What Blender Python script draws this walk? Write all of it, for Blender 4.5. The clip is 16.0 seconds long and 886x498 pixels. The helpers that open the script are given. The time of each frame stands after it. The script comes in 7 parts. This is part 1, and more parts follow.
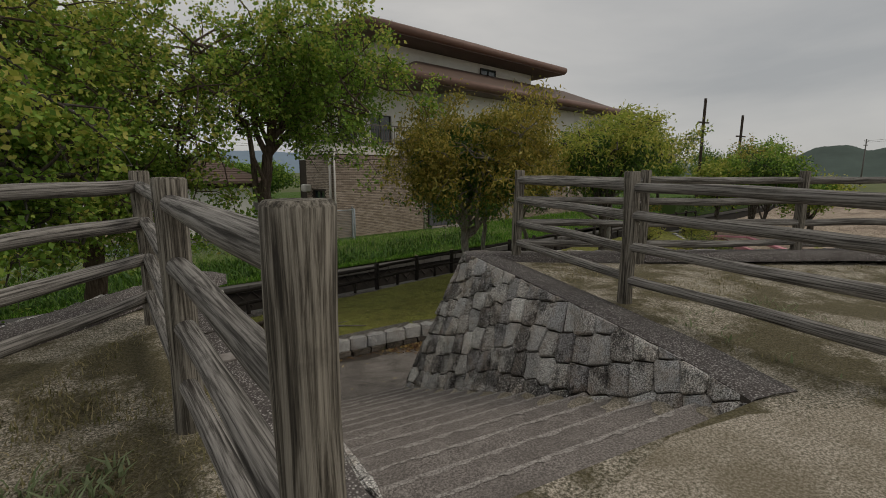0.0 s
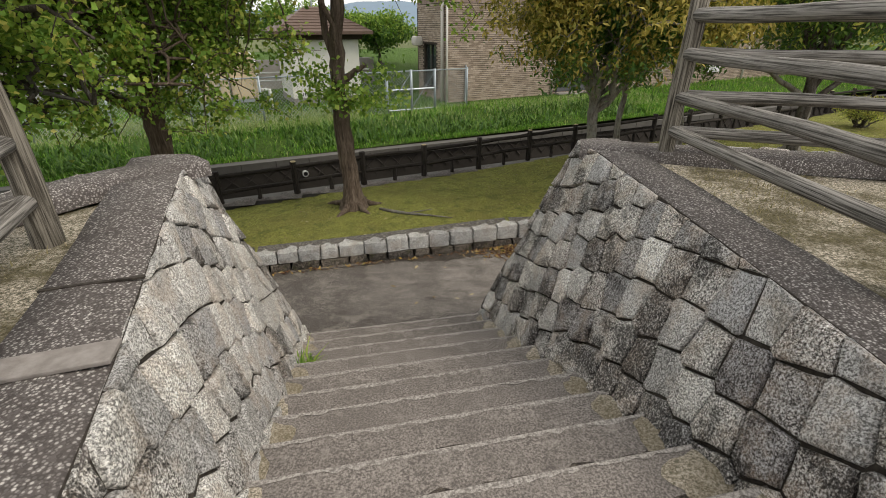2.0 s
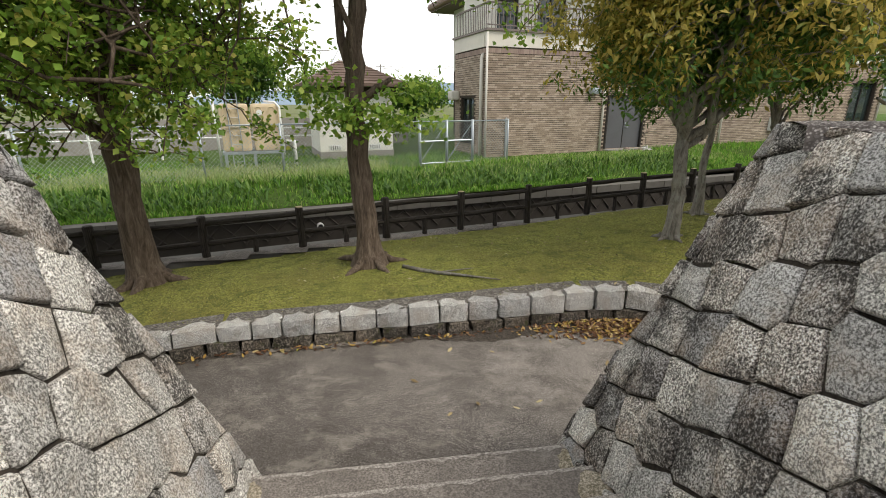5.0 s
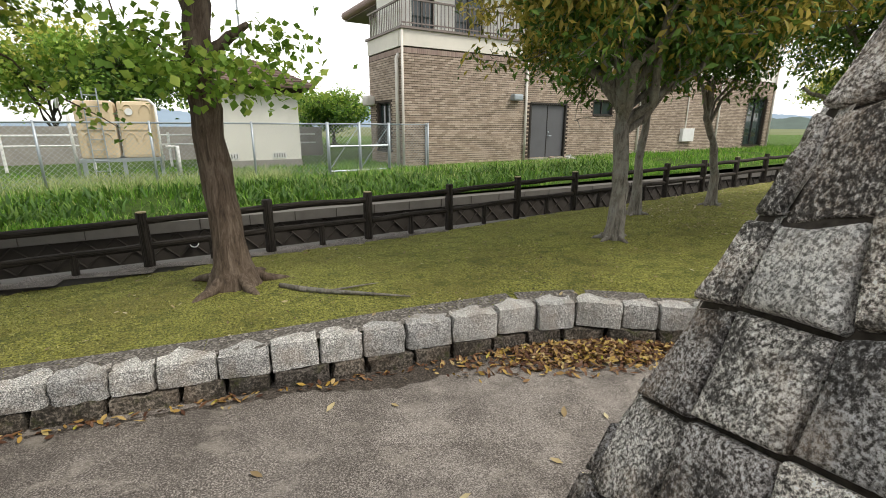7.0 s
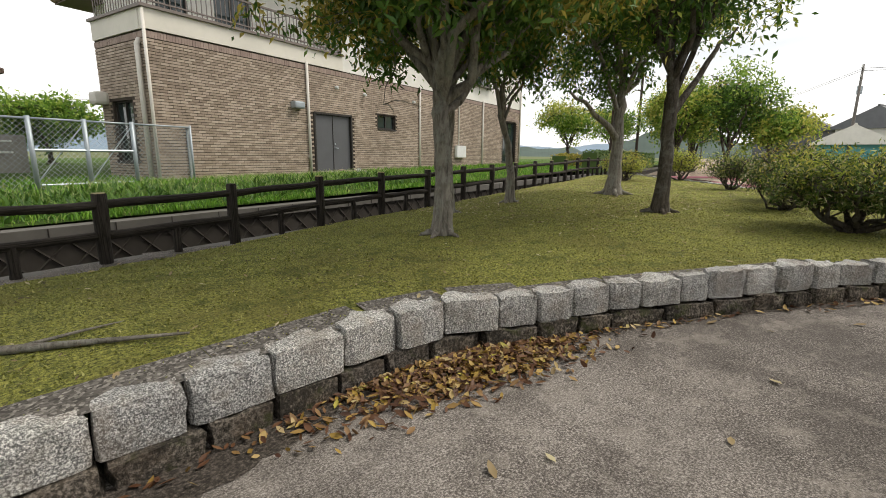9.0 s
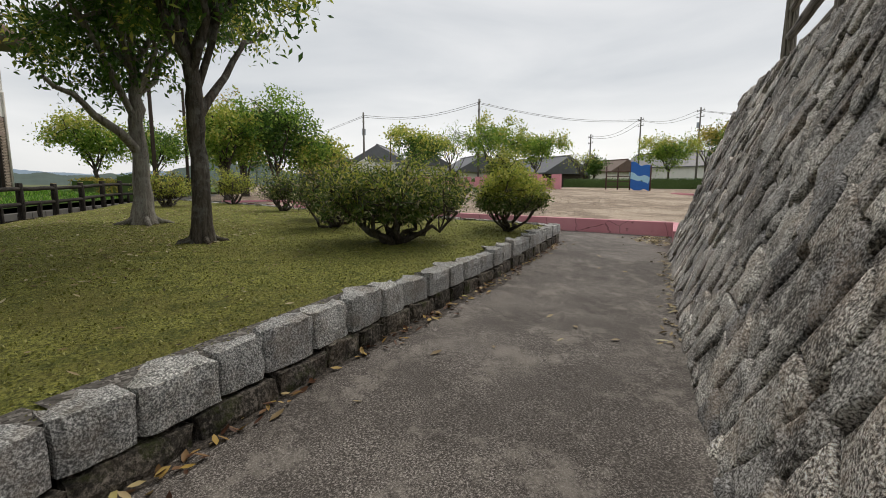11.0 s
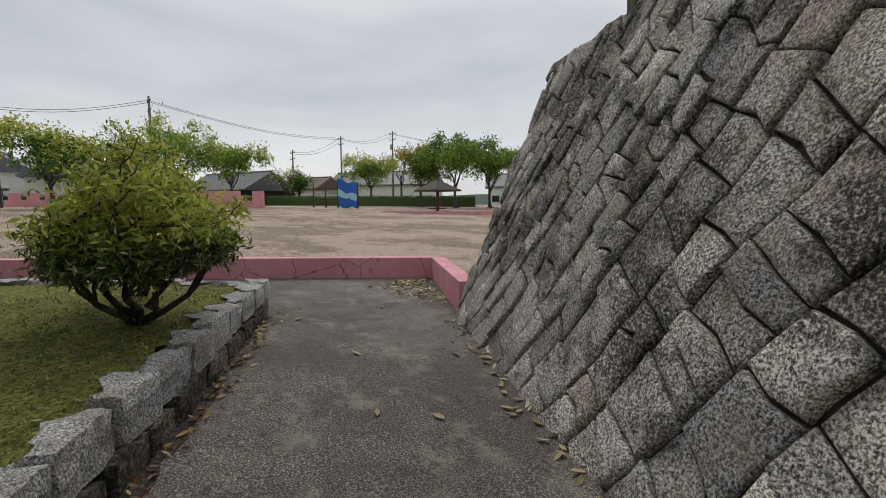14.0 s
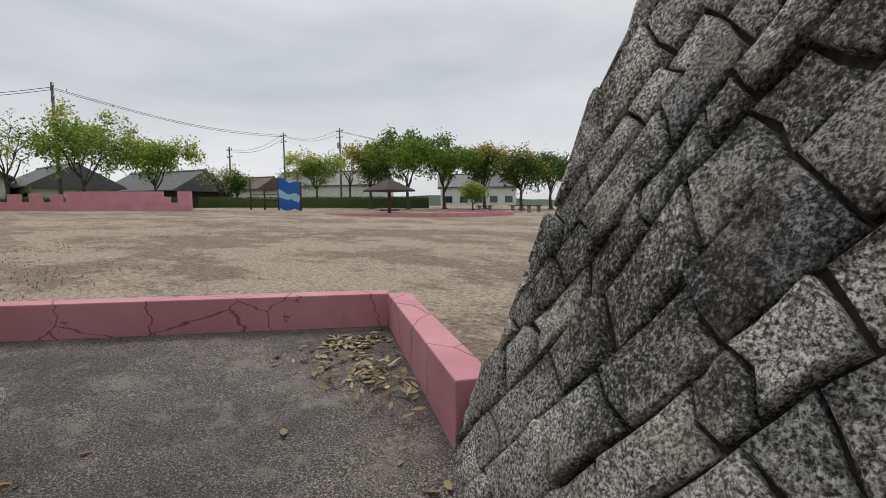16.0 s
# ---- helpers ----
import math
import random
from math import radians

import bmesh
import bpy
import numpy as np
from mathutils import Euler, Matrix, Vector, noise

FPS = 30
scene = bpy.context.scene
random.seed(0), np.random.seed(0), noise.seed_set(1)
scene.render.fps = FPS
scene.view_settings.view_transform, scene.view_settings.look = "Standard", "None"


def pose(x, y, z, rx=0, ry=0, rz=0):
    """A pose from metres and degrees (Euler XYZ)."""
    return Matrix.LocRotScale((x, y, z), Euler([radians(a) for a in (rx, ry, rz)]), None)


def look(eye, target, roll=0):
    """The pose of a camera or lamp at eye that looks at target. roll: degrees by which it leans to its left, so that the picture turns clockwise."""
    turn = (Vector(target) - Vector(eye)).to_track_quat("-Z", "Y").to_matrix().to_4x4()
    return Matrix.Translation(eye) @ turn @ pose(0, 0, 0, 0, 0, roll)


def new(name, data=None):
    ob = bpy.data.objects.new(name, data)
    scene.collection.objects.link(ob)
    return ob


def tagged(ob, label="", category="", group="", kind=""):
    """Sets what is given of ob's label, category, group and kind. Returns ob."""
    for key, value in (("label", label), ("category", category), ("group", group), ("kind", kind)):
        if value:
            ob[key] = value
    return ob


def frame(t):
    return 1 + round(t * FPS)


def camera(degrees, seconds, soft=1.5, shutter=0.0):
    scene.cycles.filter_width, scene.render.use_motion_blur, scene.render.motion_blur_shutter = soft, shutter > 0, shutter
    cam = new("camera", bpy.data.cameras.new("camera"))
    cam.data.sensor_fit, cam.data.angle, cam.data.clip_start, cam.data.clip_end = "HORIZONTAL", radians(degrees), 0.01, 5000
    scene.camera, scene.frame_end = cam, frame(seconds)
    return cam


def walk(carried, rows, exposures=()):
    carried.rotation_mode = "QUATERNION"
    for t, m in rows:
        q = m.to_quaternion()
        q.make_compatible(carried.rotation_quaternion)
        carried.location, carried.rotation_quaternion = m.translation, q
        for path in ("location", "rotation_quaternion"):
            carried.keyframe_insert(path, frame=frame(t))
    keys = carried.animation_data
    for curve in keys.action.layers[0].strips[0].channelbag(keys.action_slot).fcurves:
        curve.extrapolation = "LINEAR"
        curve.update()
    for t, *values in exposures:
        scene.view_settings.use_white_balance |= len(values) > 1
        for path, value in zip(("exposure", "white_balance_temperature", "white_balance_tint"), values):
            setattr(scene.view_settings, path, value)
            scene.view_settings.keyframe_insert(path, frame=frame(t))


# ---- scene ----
cam = camera(88.0, 16.0, soft=0.9)
METRES, EYE, TILT, LEAN, TURN = 17.5, 3.81, 0.0, 0.0, -27.8
ROWS = [
    (0.0, 0.0, 0.0, 0.0, 0.03, -9.5, -0.17),
    (0.5, 0.0131, 0.0351, -0.002, 3.31, -15.99, -0.11),
    (1.0, 0.0146, 0.0749, -0.0045, 8.49, -21.35, -0.19),
    (1.5, 0.0184, 0.1085, -0.0062, 12.56, -24.93, -0.22),
    (2.0, 0.0166, 0.1344, -0.0113, 15.82, -25.99, -0.13),
    (2.5, 0.0103, 0.1584, -0.0172, 17.45, -25.48, -0.06),
    (3.0, 0.003, 0.1812, -0.0265, 19.05, -23.67, -0.05),
    (3.5, -0.0067, 0.2027, -0.0366, 19.86, -21.23, -0.07),
    (6.0, -0.036, 0.2982, -0.089, 19.58, -16.52, 0.07),
    (6.5, -0.036, 0.3269, -0.0983, 14.55, -15.68, -0.01),
    (7.0, -0.0361, 0.3498, -0.1082, 10.96, -14.89, -0.16),
    (7.5, -0.0443, 0.3733, -0.1187, 6.55, -14.99, -0.4),
    (8.0, -0.0534, 0.3883, -0.1277, 1.73, -14.23, -0.53),
    (8.5, -0.0565, 0.4089, -0.1356, -5.71, -13.18, -0.62),
    (9.0, -0.0595, 0.4267, -0.1434, -15.75, -11.54, -0.6),
    (9.5, -0.0494, 0.4488, -0.1485, -29.39, -9.8, -0.62),
    (10.0, -0.0319, 0.473, -0.1543, -43.35, -8.91, -0.51),
    (12.5, 0.1463, 0.5351, -0.1532, -89.19, -6.14, -0.12),
    (13.0, 0.1876, 0.5421, -0.1502, -93.88, -5.79, -0.01),
    (13.5, 0.2263, 0.5444, -0.1501, -97.76, -5.6, 0.12),
    (14.0, 0.2678, 0.54, -0.1494, -101.87, -5.51, 0.2),
    (14.5, 0.306, 0.532, -0.1493, -104.61, -5.02, 0.28),
    (15.0, 0.3459, 0.5208, -0.1482, -106.42, -4.68, 0.33),
    (15.5, 0.3841, 0.5166, -0.1474, -106.59, -5.16, 0.44),
    (16.0, 0.4238, 0.5136, -0.1485, -107.97, -5.42, 0.47),
]
walk(cam, [(t, pose(0, 0, EYE, TILT, LEAN, TURN) @ pose(METRES * x, METRES * y, METRES * z, 90 + pitch, roll, yaw)) for t, x, y, z, yaw, pitch, roll in ROWS],
     exposures=[(0.0, -0.67, 7150, 10), (0.5, -0.46, 7150, 10), (1.0, 0.1, 7150, 10), (1.5, 0.42, 7150, 10), (2.5, 0.58, 7150, 10), (3.5, 0.5, 7200, 10), (6.0, 1.0, 7050, 10), (8.0, 0.98, 7100, 10), (9.5, 0.6, 7200, 10), (10.2, 0.45, 7150, 10), (12.3, -0.16, 6700, 10), (14.0, -0.12, 6700, 10), (16.0, -0.1, 6700, 10)])


# ---- world, sun, exposure ----
SUN_EL, SUN_AZ = radians(52), radians(122)
world = bpy.data.worlds.new("overcast")
scene.world = world
world.use_nodes = True
wn, wl = world.node_tree.nodes, world.node_tree.links
wn.clear()
w_out, w_bg = wn.new("ShaderNodeOutputWorld"), wn.new("ShaderNodeBackground")
w_sky, w_tex, w_map = wn.new("ShaderNodeTexSky"), wn.new("ShaderNodeTexCoord"), wn.new("ShaderNodeMapping")
w_noise, w_ramp, w_mix = wn.new("ShaderNodeTexNoise"), wn.new("ShaderNodeValToRGB"), wn.new("ShaderNodeMixRGB")
w_sky.sky_type, w_sky.sun_disc = "NISHITA", False
w_sky.sun_elevation, w_sky.sun_rotation = SUN_EL, SUN_AZ
w_map.inputs["Scale"].default_value = (1.0, 1.0, 3.6)
w_noise.inputs["Scale"].default_value, w_noise.inputs["Detail"].default_value = 1.5, 7
w_noise.inputs["Distortion"].default_value = 0.35
w_ramp.color_ramp.elements[0].position, w_ramp.color_ramp.elements[0].color = 0.30, (6.6, 7.1, 7.8, 1)
w_ramp.color_ramp.elements[1].position, w_ramp.color_ramp.elements[1].color = 0.70, (10.4, 10.7, 11.2, 1)
w_mix.inputs[0].default_value = 0.9
wl.new(w_tex.outputs["Generated"], w_map.inputs["Vector"])
wl.new(w_map.outputs[0], w_noise.inputs["Vector"])
wl.new(w_noise.outputs[0], w_ramp.inputs[0])
wl.new(w_sky.outputs[0], w_mix.inputs[1])
wl.new(w_ramp.outputs[0], w_mix.inputs[2])
wl.new(w_mix.outputs[0], w_bg.inputs[0])
w_bg.inputs[1].default_value = 0.085
wl.new(w_bg.outputs[0], w_out.inputs[0])
sun_data = bpy.data.lights.new("sun", "SUN")
sun_data.energy, sun_data.angle, sun_data.color = 1.4, radians(25), (1.0, 0.96, 0.9)
sun = new("sun", sun_data)
sun.matrix_world = look((math.sin(SUN_AZ) * math.cos(SUN_EL) * 50, math.cos(SUN_AZ) * math.cos(SUN_EL) * 50, math.sin(SUN_EL) * 50), (0, 0, 0))


# ---- materials ----
class Mat:
    """A small builder of node materials."""

    def __init__(self, name, rough=0.85, metal=0.0, spec=0.3):
        self.m = bpy.data.materials.new(name)
        self.m.use_nodes = True
        self.n, self.l = self.m.node_tree.nodes, self.m.node_tree.links
        self.b = self.n["Principled BSDF"]
        self.b.inputs["Roughness"].default_value = rough
        self.b.inputs["Metallic"].default_value = metal
        self.b.inputs["Specular IOR Level"].default_value = spec
        self.tc = self.n.new("ShaderNodeTexCoord")
        self.height = None

    def coords(self, scale=(1, 1, 1), kind="Object", rot=(0, 0, 0)):
        mp = self.n.new("ShaderNodeMapping")
        mp.inputs["Scale"].default_value = scale
        mp.inputs["Rotation"].default_value = rot
        self.l.new(self.tc.outputs[kind], mp.inputs[0])
        return mp.outputs[0]

    def noise(self, scale, detail=4, rough=0.55, at=None, dist=0.0):
        t = self.n.new("ShaderNodeTexNoise")
        t.inputs["Scale"].default_value, t.inputs["Detail"].default_value = scale, detail
        t.inputs["Roughness"].default_value, t.inputs["Distortion"].default_value = rough, dist
        self.l.new(at if at is not None else self.coords(), t.inputs["Vector"])
        return t.outputs[0]

    def cells(self, scale, at=None, out="Distance", feature="F1"):
        t = self.n.new("ShaderNodeTexVoronoi")
        t.feature = feature
        t.inputs["Scale"].default_value = scale
        self.l.new(at if at is not None else self.coords(), t.inputs["Vector"])
        return t.outputs[out]

    def ramp(self, fac, stops):
        r = self.n.new("ShaderNodeValToRGB")
        e = r.color_ramp.elements
        while len(e) < len(stops):
            e.new(0.5)
        for i, (p, c) in enumerate(stops):
            e[i].position = p
            e[i].color = (*c, 1) if isinstance(c, tuple) else (c, c, c, 1)
        self.l.new(fac, r.inputs[0])
        return r.outputs[0]

    def mix(self, fac, a, b, mode="MIX"):
        x = self.n.new("ShaderNodeMixRGB")
        x.blend_type = mode
        for s, v in zip(x.inputs, (fac, a, b)):
            if isinstance(v, (int, float)):
                s.default_value = v if s.type == "VALUE" else (v, v, v, 1)
            elif isinstance(v, tuple):
                s.default_value = (*v, 1)
            else:
                self.l.new(v, s)
        return x.outputs[0]

    def rand(self):
        return self.n.new("ShaderNodeObjectInfo").outputs["Random"]

    def island(self):
        return self.n.new("ShaderNodeNewGeometry").outputs["Random Per Island"]

    def color(self, c):
        if isinstance(c, tuple):
            self.b.inputs["Base Color"].default_value = (*c, 1)
        else:
            self.l.new(c, self.b.inputs["Base Color"])
        return self

    def bump(self, h, strength=0.5, distance=0.02):
        bm_ = self.n.new("ShaderNodeBump")
        bm_.inputs["Strength"].default_value, bm_.inputs["Distance"].default_value = strength, distance
        self.l.new(h, bm_.inputs["Height"])
        if self.height is not None:
            self.l.new(self.height, bm_.inputs["Normal"])
        self.height = bm_.outputs[0]
        self.l.new(self.height, self.b.inputs["Normal"])
        return self

    def roughness(self, h):
        self.l.new(h, self.b.inputs["Roughness"])
        return self


def granite(name, light, dark, stain=0.55, speck=60, moss=0.0, pit_shade=0.55, vary=1.0):
    m = Mat(name, 0.92)
    fine = m.noise(speck, 4, 0.7)
    c = m.ramp(fine, [(0.4, dark), (0.465, tuple(v * 0.5 for v in light)), (0.52, light), (0.6, tuple(min(1, v * 1.7) for v in light))])
    c = m.mix(1.0, c, m.ramp(m.rand(), [(p, tuple(1 + (v - 1) * vary for v in q)) for p, q in ((0.0, (0.6, 0.6, 0.62)), (0.3, (0.86, 0.85, 0.84)), (0.7, (1.02, 1.0, 0.97)), (1.0, (1.28, 1.25, 1.2)))]), "MULTIPLY")
    c = m.mix(m.ramp(m.noise(4.2, 5, 0.6), [(0.48, 0.0), (0.62, 0.4)]), c, tuple(v * f for v, f in zip(light, (0.6, 0.48, 0.38))))
    # hollows are darkened in the colour too, painting in the relief's shading
    pits = m.noise(speck * 0.75, 6, 0.75, m.coords((1, 1, 0.7)))
    c = m.mix(m.ramp(pits, [(0.51, 0.0), (0.56, pit_shade)]), c, tuple(v * 0.35 for v in dark))
    big = m.noise(1.5, 8, 0.72)
    c = m.mix(m.mix(1.0, m.ramp(big, [(0.49, 0.0), (0.55, stain)]), m.ramp(pits, [(0.42, 0.25), (0.5, 1.0)]), "MULTIPLY"), c, tuple(v * 0.3 for v in dark))
    if moss:
        c = m.mix(m.ramp(m.noise(5, 5, 0.7), [(0.55, 0.0), (0.68, moss)]), c, (0.05, 0.06, 0.015))
    m.color(c)
    return m.bump(m.noise(13, 7, 0.72), 0.8, 0.045).bump(pits, -0.8, 0.025).bump(fine, 0.5, 0.01).m


STONE = granite("granite_rough", (0.74, 0.715, 0.68), (0.08, 0.073, 0.068), 0.8, 95)
STONE_BROWN = granite("granite_browned", (0.68, 0.635, 0.595), (0.07, 0.06, 0.054), 0.8, 90)
STONE_PALE = granite("granite_pale", (0.88, 0.865, 0.84), (0.2, 0.195, 0.185), 0.35, 95, 0.0, 0.4)
STONE_KERB = granite("granite_split", (0.52, 0.52, 0.51), (0.15, 0.15, 0.15), 0.2, 100, 0.25, 0.25, 0.35)
STONE_BASE = granite("granite_mossy", (0.17, 0.15, 0.13), (0.05, 0.045, 0.035), 0.7, 48, 0.85)

m = Mat("joint_earth", 1.0)
MORTAR = m.color(m.ramp(m.noise(30, 4), [(0.3, (0.022, 0.018, 0.015)), (0.7, (0.07, 0.06, 0.05))])).m

m = Mat("washed_aggregate", 0.92)
ag = m.cells(70)
c = m.ramp(m.cells(70, out="Color"), [(0.2, (0.12, 0.11, 0.105)), (0.5, (0.3, 0.275, 0.26)), (0.9, (0.56, 0.53, 0.5))])
c = m.mix(m.ramp(ag, [(0.28, 0.0), (0.5, 0.85)]), c, (0.06, 0.05, 0.047))
c = m.mix(m.ramp(m.noise(2.2, 6, 0.65), [(0.45, 0.0), (0.65, 0.45)]), c, (0.07, 0.06, 0.055))
COPING = m.color(c).bump(ag, -0.7, 0.012).bump(m.noise(12, 5), 0.3, 0.02).m
m = Mat("mortar_patch", 0.9)
PATCH = m.color(m.ramp(m.noise(14, 5), [(0.3, (0.2, 0.18, 0.165)), (0.7, (0.33, 0.3, 0.28))])).bump(m.noise(60, 4), 0.4, 0.01).m

m = Mat("step_concrete", 0.9)
c = m.ramp(m.noise(75, 4, 0.75), [(0.4, (0.1, 0.088, 0.08)), (0.5, (0.2, 0.178, 0.163)), (0.6, (0.34, 0.305, 0.28))])
c = m.mix(m.ramp(m.noise(2.1, 8, 0.72), [(0.42, 0.0), (0.6, 0.5)]), c, (0.12, 0.105, 0.096))
c = m.mix(m.ramp(m.noise(6, 7, 0.75), [(0.55, 0.0), (0.66, 0.4)]), c, (0.36, 0.33, 0.3))
STEP = m.color(c).bump(m.noise(110, 3, 0.7), 0.5, 0.008).bump(m.noise(7, 5), 0.25, 0.02).m

m = Mat("worn_concrete", 0.9)
NOSING = m.color(m.ramp(m.noise(60, 4, 0.75), [(0.4, (0.16, 0.145, 0.132)), (0.5, (0.29, 0.265, 0.245)), (0.6, (0.43, 0.4, 0.37))])).bump(m.noise(60, 4), 0.5, 0.01).m
# near-black mix: dirt plus the shade at a tread's back, as colour
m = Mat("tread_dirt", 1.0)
DIRT_SHADE = m.color(m.ramp(m.noise(50, 4, 0.7), [(0.4, (0.025, 0.021, 0.018)), (0.5, (0.055, 0.046, 0.039)), (0.62, (0.13, 0.11, 0.09))])).bump(m.noise(60, 4), 0.6, 0.01).m

m = Mat("coarse_sand", 1.0)
c = m.ramp(m.noise(60, 5, 0.85), [(0.416, (0.13, 0.125, 0.09)), (0.500, (0.35, 0.3, 0.235)), (0.590, (0.66, 0.59, 0.5))])
c = m.mix(m.ramp(m.noise(1.6, 6, 0.6), [(0.42, 0.0), (0.62, 0.6)]), c, (0.17, 0.14, 0.085))
SAND = m.color(c).bump(m.noise(120, 3, 0.75), 0.8, 0.012).bump(m.noise(9, 5), 0.4, 0.03).m

m = Mat("mound_soil", 1.0)
c = m.ramp(m.noise(55, 5, 0.85), [(0.416, (0.1, 0.1, 0.07)), (0.500, (0.34, 0.29, 0.215)), (0.584, (0.78, 0.71, 0.6))])
patchy = m.noise(1.3, 8, 0.68)
c = m.mix(m.ramp(patchy, [(0.44, 0.0), (0.54, 0.85)]), c, m.ramp(m.noise(45, 4, 0.75), [(0.3, (0.05, 0.045, 0.02)), (0.55, (0.12, 0.1, 0.045)), (0.75, (0.2, 0.19, 0.09))]))
MOUND = m.color(c).bump(m.noise(90, 4, 0.8), 0.9, 0.02).bump(m.noise(7, 5), 0.5, 0.05).m

m = Mat("worn_path", 0.88)
c = m.ramp(m.noise(95, 5, 0.8), [(0.4, (0.035, 0.03, 0.027)), (0.49, (0.105, 0.092, 0.083)), (0.54, (0.2, 0.178, 0.16)), (0.6, (0.5, 0.46, 0.43))])
c = m.mix(m.ramp(m.noise(0.8, 10, 0.74), [(0.43, 0.12), (0.56, 0.55)]), c, (0.042, 0.035, 0.031))
c = m.mix(m.ramp(m.noise(2.3, 9, 0.78, m.coords((1, 1.2, 1))), [(0.52, 0.0), (0.62, 0.5)]), c, (0.3, 0.27, 0.24))
# one round spot of the path is paler, broken up by noise
worn = m.n.new("ShaderNodeTexGradient")
worn.gradient_type = "SPHERICAL"
spot = m.coords((0.42, 0.6, 0.6))
spot.node.inputs["Location"].default_value = (-1.6, -4.95, 0.0)
m.l.new(spot, worn.inputs[0])
pale_spot = m.mix(1.0, m.ramp(worn.outputs[1], [(0.0, 0.0), (0.5, 1.0)]), m.ramp(m.noise(2.0, 9, 0.75), [(0.42, 0.1), (0.56, 0.5)]), "MULTIPLY")
c = m.mix(pale_spot, c, m.ramp(m.noise(95, 5, 0.8), [(0.42, (0.13, 0.115, 0.103)), (0.5, (0.3, 0.272, 0.25)), (0.58, (0.5, 0.46, 0.43))]))
PATHMAT = m.color(c).bump(m.noise(140, 3, 0.75), 0.45, 0.007).bump(m.noise(6, 5), 0.2, 0.02).m

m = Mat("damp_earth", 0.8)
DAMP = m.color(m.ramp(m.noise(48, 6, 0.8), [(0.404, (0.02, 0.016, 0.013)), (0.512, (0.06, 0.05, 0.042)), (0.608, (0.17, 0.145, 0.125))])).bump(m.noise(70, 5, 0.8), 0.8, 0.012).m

m = Mat("moss_lawn", 1.0)
c = m.ramp(m.noise(40, 5, 0.85), [(0.404, (0.05, 0.052, 0.012)), (0.500, (0.225, 0.24, 0.058)), (0.596, (0.42, 0.41, 0.09))])
c = m.mix(m.ramp(m.noise(0.7, 9, 0.72), [(0.46, 0.0), (0.6, 0.55)]), c, (0.16, 0.14, 0.04))
c = m.mix(m.ramp(m.noise(3.6, 9, 0.8), [(0.5, 0.0), (0.6, 0.6)]), c, (0.055, 0.075, 0.014))
MOSS = m.color(c).bump(m.noise(60, 4, 0.8), 1.0, 0.03).bump(m.noise(8, 5), 0.5, 0.06).m

m = Mat("dark_gravel", 1.0)
GRAVEL = m.color(m.ramp(m.cells(60, out="Color"), [(0.1, (0.04, 0.036, 0.032)), (0.6, (0.12, 0.11, 0.1)), (0.95, (0.3, 0.28, 0.26))])).bump(m.cells(60), -0.8, 0.015).m

m = Mat("verge_soil", 1.0)
VERGE = m.color(m.ramp(m.noise(8, 6, 0.7), [(0.3, (0.03, 0.055, 0.008)), (0.6, (0.075, 0.15, 0.015)), (0.8, (0.14, 0.2, 0.035))])).bump(m.noise(30, 5, 0.8), 1.0, 0.08).m

m = Mat("park_ground", 1.0)
c = m.ramp(m.noise(22, 7, 0.85), [(0.42, (0.25, 0.19, 0.14)), (0.5, (0.44, 0.355, 0.275)), (0.58, (0.62, 0.52, 0.42))])
band = m.noise(0.5, 12, 0.8, m.coords((0.6, 1.0, 1), rot=(0, 0, radians(-38))))
c = m.mix(m.ramp(band, [(0.475, 0.0), (0.525, 0.75)]), c, m.ramp(m.noise(14, 6, 0.85), [(0.42, (0.1, 0.07, 0.052)), (0.5, (0.2, 0.15, 0.112)), (0.58, (0.36, 0.29, 0.22))]))
FIELD = m.color(c).bump(m.noise(6, 6, 0.75), 0.8, 0.08).m


def weathered(name, a, b, crack):
    m = Mat(name, 0.88)
    g = m.coords((75, 75, 1.8))
    grain = m.noise(1.0, 6, 0.65, g, 0.2)
    c = m.ramp(grain, [(0.36, tuple(v * 0.3 for v in a)), (0.45, a), (0.54, tuple(v * 0.9 for v in b)), (0.64, tuple(v * 1.2 for v in b))])
    c = m.mix(m.ramp(m.rand(), [(0.0, 0.25), (1.0, 0.0)]), c, tuple(v * 0.55 for v in a))
    c = m.mix(m.ramp(m.noise(1.0, 3, 0.5, m.coords((10, 10, 0.9)), 0.3), [(0.30, 0.95), (0.37, 0.0)]), c, crack)
    c = m.mix(m.ramp(m.noise(3.0, 6, 0.7), [(0.55, 0.0), (0.72, 0.55)]), c, crack)
    return m.color(c).bump(grain, 0.8, 0.012).bump(m.noise(1.0, 3, 0.5, m.coords((10, 10, 0.9)), 0.3), 0.8, 0.02).m


LOG = weathered("weathered_log", (0.125, 0.115, 0.103), (0.33, 0.31, 0.285), (0.03, 0.024, 0.02))
POST = weathered("weathered_post", (0.105, 0.092, 0.074), (0.27, 0.245, 0.205), (0.025, 0.02, 0.015))
DARKLOG = weathered("dark_mock_log", (0.022, 0.018, 0.015), (0.05, 0.042, 0.036), (0.008, 0.007, 0.006))
m = Mat("cut_end", 0.85)
CUT = m.color(m.ramp(m.noise(40, 4), [(0.3, (0.3, 0.24, 0.13)), (0.7, (0.5, 0.42, 0.26))])).m


